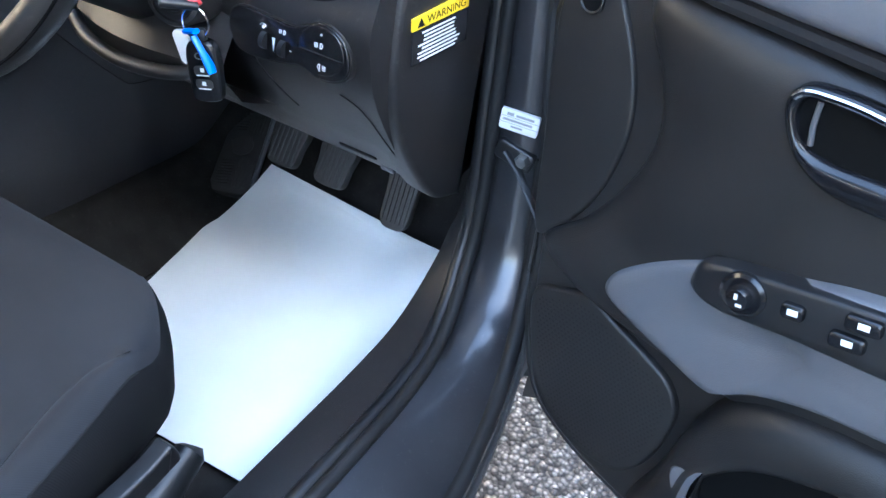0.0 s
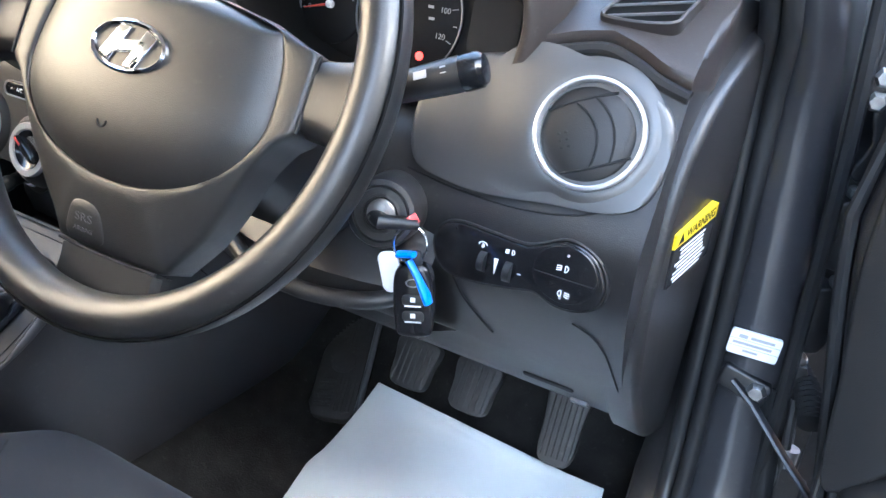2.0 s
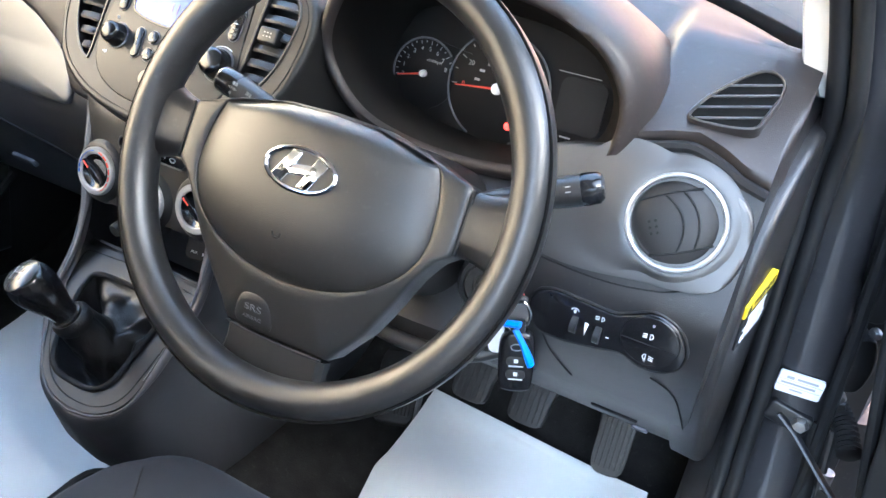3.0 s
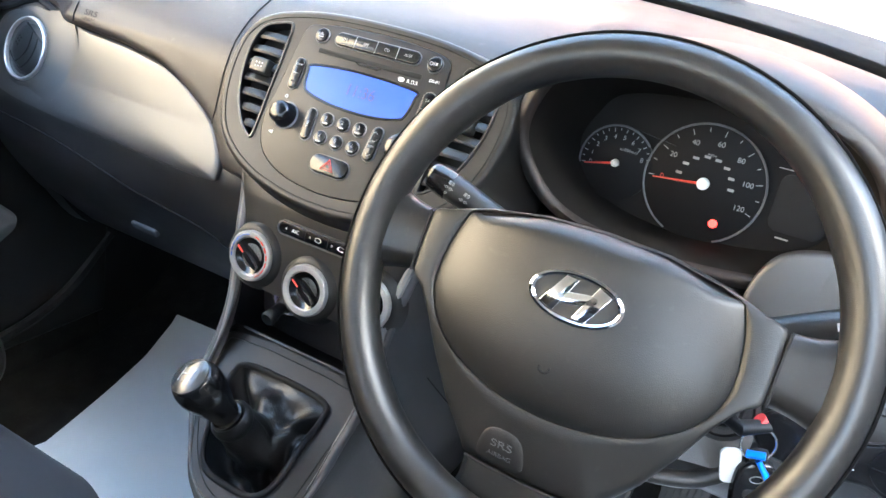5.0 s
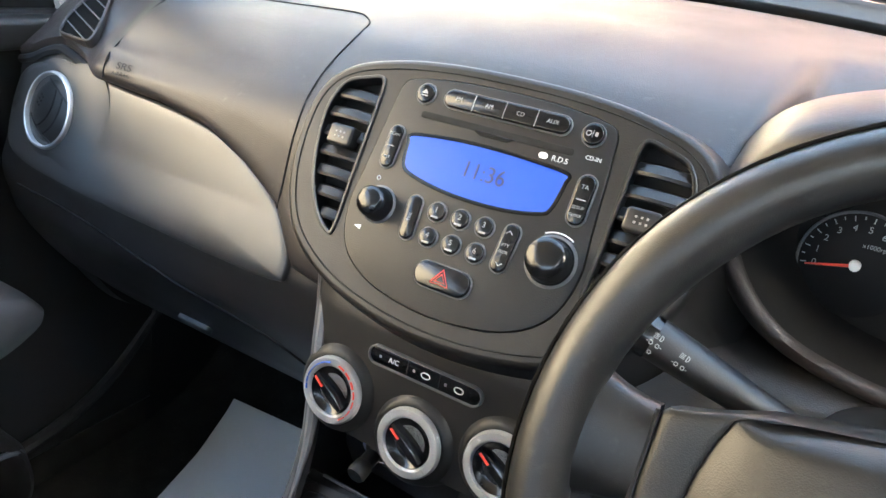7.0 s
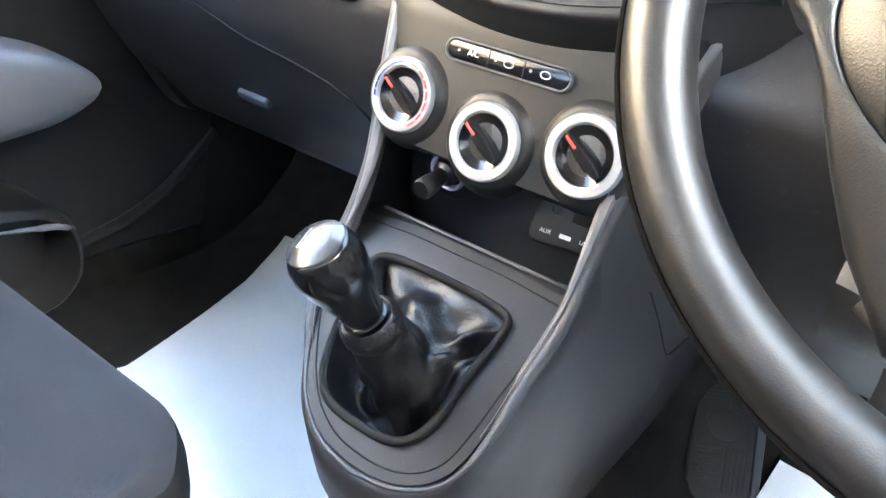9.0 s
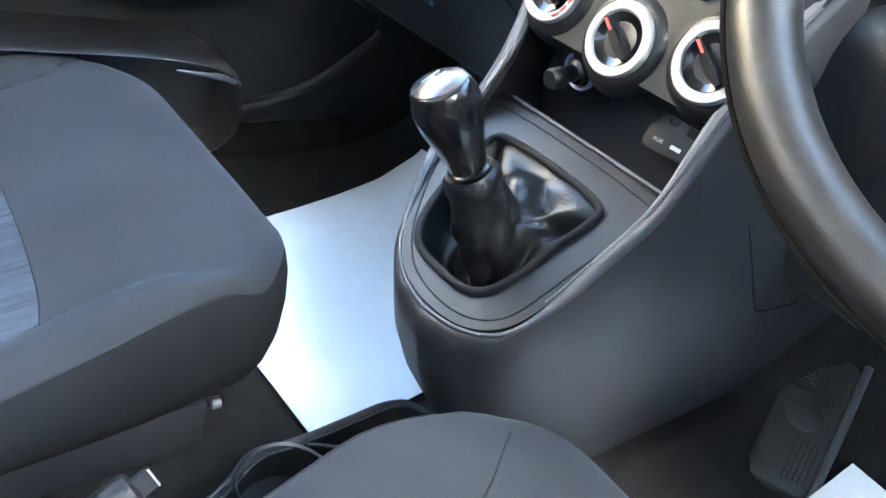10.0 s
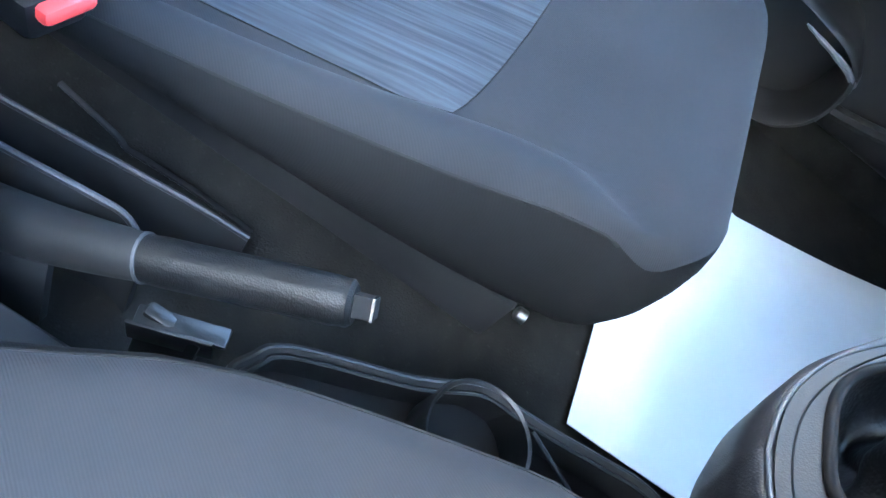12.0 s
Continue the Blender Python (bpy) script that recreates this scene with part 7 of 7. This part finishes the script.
            puff = 0.0045 * min(i / 2.5, 1) * min((1 - abs(v)) / 0.06, 1) + 0.0004
            row.append(surf(u, e, puff))
        rows.append(row)
    part("insert", grid(rows), M_INSERT, s, "ribbed blue-grey insert", sharp=80)
    edge = [rows[k][0] for k in range(17, 0, -1)] + rows[0] + [rows[k][-1] for k in range(1, 18)]
    part("insert_seam", tube([p + vec(0, 0, 0.0006) for p in edge], 0.0006, 6), M_MATTE, s)
    # backrest and head restraint
    back = []
    for z, y, w, th in ((0.36, -0.455, 0.20, 0.05), (0.42, -0.470, 0.225, 0.075), (0.52, -0.492, 0.235, 0.085), (0.66, -0.525, 0.238, 0.085), (0.80, -0.562, 0.235, 0.080), (0.92, -0.598, 0.215, 0.070), (0.99, -0.622, 0.175, 0.055), (1.02, -0.634, 0.120, 0.030)):
        ring = []
        for a in np.linspace(0, 2 * math.pi, 33)[:-1]:
            c, q = math.cos(a), math.sin(a)
            side = abs(c) ** 3 * 0.022 if q > 0 else 0.0
            ring.append(vec(cx + w * math.copysign(abs(c) ** 0.6, c), dy + y + (th * 0.5) * math.copysign(abs(q) ** 0.7, q) + side, z))
        back.append(ring)
    part("backrest", grid(back, closed=True, cap=True), M_CLOTH, s, "dark woven backrest", sharp=80)
    for k in (-1, 1):
        part("restraint_post", tube([vec(cx + k * 0.05, dy - 0.632, 1.00), vec(cx + k * 0.05, dy - 0.645, 1.07)], 0.006, 8), M_STEEL, s)
    part("head_restraint", box((cx, dy - 0.652, 1.115), (0.25, 0.085, 0.13), 0.035, 4), M_CLOTH, s)
    # base, rails and bolts under the cushion
    part("seat_pan", box((cx, dy - 0.33, 0.375), (0.43, 0.46, 0.05), 0.02), M_MATTE, s)
    for k in (-1, 1):
        r = part("rail", box((cx + k * 0.205, dy - 0.36, 0.340), (0.026, 0.56, 0.060), 0.006), M_MATTE, s, "black seat rail")
        part("rail_bolt", lathe(Frame3((cx + k * 0.213, dy - 0.072, 0.362), (1, 0, 0), (0, 0, 1)), [(0.006, -0.004), (0.006, 0.004), (0.004, 0.006)], 10), M_STEEL, r)
    return s


pas = seat(-0.325, 0.0, 0.0, "dark blue-grey cloth passenger seat cushion with ribbed insert", 1, (SEAM_A, SEAM_A), (RIM_Q, RIM_Q), (0.196, 0.088, -0.199))
OUTER_RIM = [(y, q - 0.010) for y, q in RIM_Q]
RIM_B, SEAM_B = [(y - 0.018, q) for y, q in RIM_B], [(y - 0.018, q) for y, q in SEAM_B]
drv = seat(0.322, 0.064, 0.020, "dark blue-grey cloth driver seat cushion with ribbed insert", -1, (SEAM_B, SEAM_A), (RIM_B, OUTER_RIM), (0.085, 0.185, -0.345), 0.022)
lever = part("adjuster_lever", tube([vec(0.590, -0.016, 0.418), vec(0.592, -0.022, 0.414), vec(0.597, -0.07, 0.398), vec(0.600, -0.16, 0.385)], [0.011, 0.017, 0.020, 0.021], 14, flat=1.25), M_BLACK, drv, "black plastic seat adjuster")
part("side_shield", plate(spline([(-0.04, 0.36), (-0.045, 0.452), (-0.10, 0.445), (-0.38, 0.43), (-0.40, 0.35), (-0.1, 0.34)], 5), Frame3((0.592, 0, 0), (0, 1, 0), (0, 0, 1)), -0.012, 0.008, 0.005), M_BLACK, drv, "black seat side shield")
part("side_shield", tube(spline([(-0.062, -0.450, 0.336), (-0.061, -0.402, 0.324), (-0.061, -0.390, 0.316), (-0.061, -0.375, 0.318), (-0.062, -0.33, 0.319), (-0.062, -0.281, 0.3165)], 4, False), 0.0028, 8, flat=0.7), M_BLACK, pas, "thin black plastic edge")
TILT = Matrix.Rotation(radians(-12), 4, "Z") @ Matrix.Rotation(radians(14), 4, "X")
buckle = thing("belt_buckle", (-0.012, -0.45, 0.45), "seat belt buckle with a red release button", "belt buckle")
part("buckle_body", box((-0.012, -0.452, 0.467), (0.040, 0.075, 0.024), 0.006, turn=TILT), M_BLACK, buckle)
part("release_button", box((-0.009, -0.424, 0.479), (0.034, 0.030, 0.010), 0.004, turn=TILT), M_REDPLASTIC, buckle, "red release button")
part("stem", tube([vec(-0.019, -0.485, 0.460), vec(-0.022, -0.53, 0.42), vec(-0.02, -0.56, 0.37)], 0.010, 8), M_BLACK, buckle)

# ---- doors ----
A = radians(75)
DF = Frame3((0.800, 0.285, 0.0), (math.sin(A), -math.cos(A), 0), (0, 0, 1))
door = thing("driver_door", (0.95, 0.30, 0.36), "open driver door with charcoal trim and grey armrest", "car door")
outline = spline([(-0.044, 0.86), (-0.034, 0.80), (-0.012, 0.70), (0.004, 0.62), (0.020, 0.50), (0.055, 0.42), (0.12, 0.385), (0.20, 0.368)], 6, False) + [(0.60, 0.35), (0.95, 0.36), (1.0, 0.45), (1.02, 0.98), (0.60, 0.985), (0.0, 1.0), (-0.035, 0.985)]
part("door_shell", plate(outline, DF, -0.13, -0.012, 0.012), M_PAINT, door, "dark grey painted door shell")
part("trim_panel", plate(inset(outline, 0.006), DF, -0.02, 0.004, 0.012, seg=4), M_DOORTRIM, door, "charcoal grained door trim")
part("edge_seal", tube([DF(*p, -0.012) for p in inset(outline, -0.002)], 0.006, 8, closed=True), M_RUBBER, door, "black door seal")
front_panel = spline([(-0.022, 0.945), (0.006, 0.938), (0.032, 0.900), (0.060, 0.850), (0.074, 0.806), (0.074, 0.760), (0.060, 0.705), (0.035, 0.662), (0.010, 0.636), (-0.002, 0.66), (-0.012, 0.74), (-0.026, 0.84)], 6)
part("front_panel", plate(front_panel, DF, 0.0, 0.0085, 0.0045, seg=4), M_DOORTRIM, door, "charcoal front trim section")
part("grommet", lathe(Frame3(DF(0.006, 0.885, 0.010), DF.u, DF.v), [(0.0125, -0.004), (0.0125, 0.001), (0.0112, 0.0018), (0.0100, 0.001), (0.0098, -0.003)], 28), M_DOORTRIM, door, "round hole with a worn rim")
# near-black disc paints the shade inside the hole
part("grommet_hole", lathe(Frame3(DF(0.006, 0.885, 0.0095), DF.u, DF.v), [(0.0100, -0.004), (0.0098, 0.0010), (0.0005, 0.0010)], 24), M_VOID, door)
# swollen main panel behind the front section
swell = spline([(0.018, 0.640), (0.060, 0.688), (0.092, 0.745), (0.104, 0.800), (0.090, 0.848), (0.064, 0.892), (0.068, 0.914), (0.110, 0.918), (0.20, 0.914), (0.32, 0.908), (0.60, 0.908), (0.94, 0.912), (0.975, 0.88), (0.975, 0.66), (0.94, 0.63), (0.60, 0.615), (0.32, 0.60), (0.14, 0.60), (0.06, 0.61)], 6)
SW = np.array(swell)
mid_c = np.array([0.50, 0.765])
rows = []
for k, h in ((1.0, 0.0), (1.0, 0.008), (0.992, 0.0125), (0.975, 0.017), (0.94, 0.0215), (0.88, 0.0255), (0.78, 0.0285), (0.6, 0.030), (0.3, 0.031), (0.03, 0.031)):
    rows.append([DF(*(mid_c + (p - mid_c) * k), h) for p in SW])
part("main_panel", grid(rows, closed=True, cap=True), M_DOORTRIM, door, "softly swollen charcoal door panel", sharp=70)
part("front_edge", tube([DF(s_, z, -0.004) for s_, z in spline([(-0.030, 0.93), (-0.017, 0.861), (-0.004, 0.711), (-0.001, 0.665), (0.004, 0.574)], 6, False)], 0.0022, 6), M_JAMB, door, "thin pale edge of the door trim")
upper = spline([(0.062, 0.990), (0.052, 0.965), (0.075, 0.938), (0.115, 0.934), (0.25, 0.930), (0.60, 0.930), (1.0, 0.935), (1.0, 0.990), (0.55, 0.995), (0.2, 0.995)], 6)
part("waist_trim", plate(upper, DF, 0.0, 0.034, 0.012, seg=4), M_DOORGREY, door, "smooth grey waist trim")
part("waist_gap", tube([DF(q, z, 0.018) for q, z in ((0.055, 0.962), (0.075, 0.930), (0.115, 0.925), (0.25, 0.920), (0.6, 0.919), (1.0, 0.924))], 0.007, 8), M_MATTE, door)
# inner handle in its bowl
hl = spline([(0.200, 0.884), (0.208, 0.897), (0.228, 0.901), (0.262, 0.901), (0.320, 0.894), (0.352, 0.878), (0.358, 0.856), (0.335, 0.838), (0.290, 0.830), (0.252, 0.830), (0.222, 0.845), (0.206, 0.866)], 6)
hi = spline([(0.211, 0.881), (0.217, 0.890), (0.232, 0.8925), (0.264, 0.892), (0.318, 0.885), (0.342, 0.874), (0.346, 0.864), (0.330, 0.8575), (0.284, 0.855), (0.246, 0.8525), (0.226, 0.857), (0.215, 0.868)], 6)
rows = []
for k, h in ((0.0, 0.026), (0.0, 0.033), (0.12, 0.0385), (0.4, 0.0405), (0.7, 0.0400), (0.9, 0.0370), (1.0, 0.0310), (1.0, 0.0270)):
    rows.append([DF(a[0] + (b_[0] - a[0]) * k, a[1] + (b_[1] - a[1]) * k, h) for a, b_ in zip(hl, hi)])
han = part("handle_bowl", grid(rows, closed=True), M_GLOSS, door, "gloss black handle surround", sharp=70)
# near-black sheet paints the shade in the handle bowl
part("bowl_shade", plate(inset(hi, -0.001), DF, 0.02, 0.0325, 0.0005, seg=1), M_VOID, han)
part("bright_edge", tube([DF(*p, 0.0405) for p in inset(hl, 0.005)][1:22], [0.0008] + [0.0026] * 19 + [0.0008], 8), M_CHROME, han, "bright handle edge")
part("lever_post", tube([DF(0.222, 0.889, 0.034), DF(0.2245, 0.872, 0.036), DF(0.228, 0.858, 0.035)], 0.0022, 8), M_RAIL, han)
# armrest: raised grey moulding with the switch plate on top
arm = spline([(0.108, 0.645), (0.117, 0.668), (0.150, 0.700), (0.198, 0.732), (0.26, 0.757), (0.34, 0.782), (0.50, 0.800), (0.66, 0.800), (0.66, 0.725), (0.50, 0.702), (0.372, 0.676), (0.318, 0.663), (0.275, 0.642), (0.250, 0.620), (0.232, 0.611), (0.186, 0.617), (0.145, 0.625), (0.118, 0.633)], 6)


def arm_out(s, z):
    return 0.030 + 0.014 * ease((s - 0.09) / 0.25)


AL = np.array(arm)
ac = np.array([0.30, 0.70])
rows = []
for k, h in ((1.0, 0.0), (1.0, 0.5), (0.985, 0.85), (0.95, 0.97), (0.85, 1.0), (0.6, 1.02), (0.3, 1.02), (0.05, 1.02)):
    rows.append([DF(*(ac + (p - ac) * k), 0.004 + arm_out(*p) * h) for p in AL])
part("armrest", grid(rows, closed=True, cap=True), M_DOORGREY, door, "pale grey armrest moulding", sharp=60)
swp = spline([(0.184, 0.674), (0.179, 0.690), (0.190, 0.707), (0.26, 0.730), (0.33, 0.748), (0.45, 0.765), (0.56, 0.765), (0.56, 0.735), (0.45, 0.722), (0.345, 0.702), (0.271, 0.688), (0.21, 0.672)], 6)
SP = np.array(swp) + np.array([0.010, 0.030])
sc = SP.mean(0)
rows = []
for k, h in ((1.0, -0.02), (1.0, 0.003), (0.97, 0.006), (0.9, 0.007), (0.4, 0.007), (0.05, 0.007)):
    rows.append([DF(*(sc + (p - sc) * k), 0.004 + arm_out(*(sc + (p - sc) * k)) * 1.01 + h) for p in SP])
swpart = part("switch_plate", grid(rows, closed=True, cap=True), M_BLACK, door, "black window switch plate", sharp=60)


def on_arm(s, z, lift=0.0):
    s, z = s + 0.009, z + 0.029
    return Frame3(DF(s, z, 0.004 + arm_out(s, z) * 1.01 + 0.007 + lift), DF.u + DF.v * 0.25, DF.v - DF.u * 0.2)


jf = on_arm(0.226, 0.702)
joy = part("mirror_joystick", lathe(jf, [(0.019, -0.002), (0.019, 0.003), (0.016, 0.005), (0.012, 0.004), (0.0105, 0.010), (0.0085, 0.014), (0.0005, 0.015)], 32), M_GLOSS, swpart, "round mirror joystick")
part("joystick_mark", bars(jf, [(0, 0.004, 0.003, 0.005), (0.003, -0.003, 0.005, 0.0025)], lift=0.0155), M_WHITE, joy)
for s, z, w in ((0.265, 0.714, 0.018), (0.311, 0.735, 0.026), (0.307, 0.716, 0.026), (0.37, 0.745, 0.026)):
    kf2 = on_arm(s, z)
    k = part("window_switch", plate(pill(0, 0, w, 0.013, 0.004), kf2, -0.002, 0.006, 0.003), M_GLOSS, swpart, "black window switch")
    part("switch_mark", bars(kf2, [(0.001, 0.001, 0.008, 0.005)], lift=0.0065), M_WHITE, k)
# speaker grille and door pocket
gl = spline([(0.024, 0.570), (0.055, 0.592), (0.091, 0.606), (0.13, 0.594), (0.17, 0.582), (0.200, 0.568), (0.218, 0.535), (0.212, 0.47), (0.19, 0.425), (0.15, 0.407), (0.10, 0.415), (0.058, 0.455), (0.034, 0.51)], 6)
spk = part("speaker_grille", plate(gl, DF, 0.0, 0.012, 0.005), M_DOORTRIM, door, "round dotted speaker grille")
b = bmesh.new()
G = np.array(inset(gl, 0.012))
for i in range(40):
    for j in range(38):
        s, z = 0.02 + 0.0052 * i + 0.0026 * (j % 2), 0.405 + 0.0050 * j
        inside = False
        for k in range(len(G)):
            a, c = G[k], G[(k + 1) % len(G)]
            if (a[1] > z) != (c[1] > z) and s < (c[0] - a[0]) * (z - a[1]) / (c[1] - a[1]) + a[0]:
                inside = not inside
        if inside:
            vs = [b.verts.new(DF(s + 0.0013 * math.cos(q), z + 0.0013 * math.sin(q), 0.0123)) for q in np.linspace(0, 2 * math.pi, 7)[:-1]]
            b.faces.new(vs)
tagged(part("grille_holes", b, M_MATTE, spk), kind="stuff")
pl = spline([(0.205, 0.400), (0.222, 0.470), (0.234, 0.545), (0.248, 0.590), (0.275, 0.628), (0.32, 0.648), (0.40, 0.665), (0.60, 0.685), (0.92, 0.685), (0.95, 0.45), (0.90, 0.385), (0.40, 0.375), (0.23, 0.378)], 6)
ph = spline([(0.270, 0.505), (0.276, 0.530), (0.305, 0.567), (0.350, 0.592), (0.40, 0.605), (0.60, 0.612), (0.88, 0.605), (0.90, 0.50), (0.86, 0.42), (0.40, 0.408), (0.30, 0.418), (0.278, 0.455)], 6)
PL, PH = np.array(pl), np.array(ph)
pcs = PH.mean(0)
rows = []
for k in range(9):
    h = (0.004, 0.020, 0.033, 0.041, 0.046, 0.048, 0.047, 0.042, 0.030)[k]
    t = (0.0, 0.03, 0.10, 0.22, 0.42, 0.65, 0.85, 0.96, 1.0)[k]
    ring = []
    for i in range(120):
        a = 2 * math.pi * i / 120
        d = np.array((math.cos(a), math.sin(a)))
        ends = []
        for L_ in (PL, PH):
            best = 0.0
            for j in range(len(L_)):
                p, e = L_[j] - pcs, L_[(j + 1) % len(L_)] - L_[j]
                den = d[0] * e[1] - d[1] * e[0]
                if abs(den) > 1e-12:
                    r, q = (p[0] * e[1] - p[1] * e[0]) / den, (p[0] * d[1] - p[1] * d[0]) / den
                    if r > 0 and -1e-9 <= q <= 1 + 1e-9:
                        best = max(best, r)
            ends.append(best)
        ring.append(DF(*(pcs + d * (ends[0] + (ends[1] - ends[0]) * t)), h))
    rows.append(ring)
poc = part("pocket_surround", grid(rows, closed=True), M_DOORTRIM, door, "swollen door pocket moulding", sharp=70)
# near-black sheet paints the shade inside the door pocket
part("pocket_shade", plate(inset(ph, -0.004), DF, 0.0, 0.012, 0.001, seg=1), M_VOID, poc)
part("pocket_liner", plate(spline([(0.243, 0.514), (0.262, 0.531), (0.272, 0.536), (0.268, 0.515), (0.270, 0.490), (0.272, 0.465), (0.258, 0.480)], 4), DF, 0.030, 0.0475, 0.002), M_DOORGREY, poc, "pale grey pocket edge")

part("window_post", plate([(-0.045, 0.97), (0.075, 0.975), (0.235, 1.27), (0.185, 1.30)], DF, -0.07, -0.01, 0.008), M_BLACK, door, "black window frame post")
part("mirror_corner", plate([(0.06, 0.975), (0.30, 0.985), (0.215, 1.15)], DF, -0.05, -0.02, 0.006), M_BLACK, door, "black mirror corner cover")

pd = thing("passenger_door", (-0.70, -0.1, 0.36), "closed passenger door with charcoal trim and grey armrest", "car door")
PF = Frame3((-0.655, 0.0, 0.0), (0, 1, 0), (0, 0, 1))
pout = [(0.40, 0.36), (0.43, 0.60), (0.43, 0.93), (0.36, 0.985), (0.0, 1.0), (-0.75, 1.0), (-0.75, 0.36)]
part("door_shell", plate(pout, PF, -0.13, -0.012, 0.012), M_PAINT, pd, "dark grey painted door shell")
part("trim_panel", plate(inset(pout, 0.006), PF, -0.02, 0.010, 0.012, seg=4), M_DOORTRIM, pd, "charcoal grained door trim")
parm = spline([(0.20, 0.640), (0.17, 0.668), (0.10, 0.690), (0.0, 0.706), (-0.2, 0.715), (-0.5, 0.715), (-0.52, 0.64), (-0.3, 0.610), (0.0, 0.590), (0.12, 0.598), (0.18, 0.618)], 6)
part("armrest", dome(parm, PF, [(1.0, 0.0), (1.0, 0.05), (0.985, 0.085), (0.95, 0.098), (0.8, 0.105), (0.4, 0.105), (0.1, 0.105)]), M_DOORGREY, pd, "pale grey armrest moulding", sharp=60)
ppl = spline([(0.145, 0.440), (0.13, 0.492), (0.07, 0.515), (-0.1, 0.525), (-0.5, 0.525), (-0.55, 0.42), (-0.5, 0.375), (-0.1, 0.370), (0.08, 0.378), (0.13, 0.40)], 6)
poc = part("pocket_front", dome(ppl, PF, [(1.0, 0.0), (1.0, 0.10), (0.97, 0.122), (0.95, 0.124), (0.94, 0.12), (0.93, 0.08), (0.92, 0.06), (0.1, 0.06)]), M_DOORTRIM, pd, "open moulded door pocket", sharp=60)
part("pocket_edge", tube(spline([tuple(PF(0.132, 0.478, 0.116)), tuple(PF(0.115, 0.489, 0.122)), tuple(PF(0.09, 0.496, 0.126)), tuple(PF(0.04, 0.503, 0.126))], 6, False), [0.0015] + [0.004] * 12 + [0.003, 0.003, 0.003, 0.002, 0.002, 0.001], 8), M_RAIL, poc, "pale pocket edge")
part("lower_swage", tube(spline([tuple(PF(0.42, 0.52, 0.006)), tuple(PF(0.32, 0.44, 0.012)), tuple(PF(0.2, 0.40, 0.014)), tuple(PF(0.0, 0.385, 0.012))], 6, False), 0.010, 8), M_DOORTRIM, pd)
part("waist_trim", plate([(0.40, 0.94), (0.34, 0.975), (0.0, 0.99), (-0.74, 0.99), (-0.74, 0.945)], PF, 0.0, 0.030, 0.010), M_DOORTRIM, pd, "charcoal waist trim")
sail = spline([(0.350, 0.985), (0.330, 1.015), (0.300, 1.050), (0.250, 1.105), (0.180, 1.150), (0.150, 1.10), (0.145, 0.98), (0.20, 0.945), (0.30, 0.93), (0.340, 0.95)], 4)
part("mirror_sail", plate(sail, Frame3((-0.668, 0, 0), (0, 1, 0), (0.0, 0.0, 1)), -0.012, 0.004, 0.004), M_BLACK, pd, "black plastic corner cover of the door mirror")
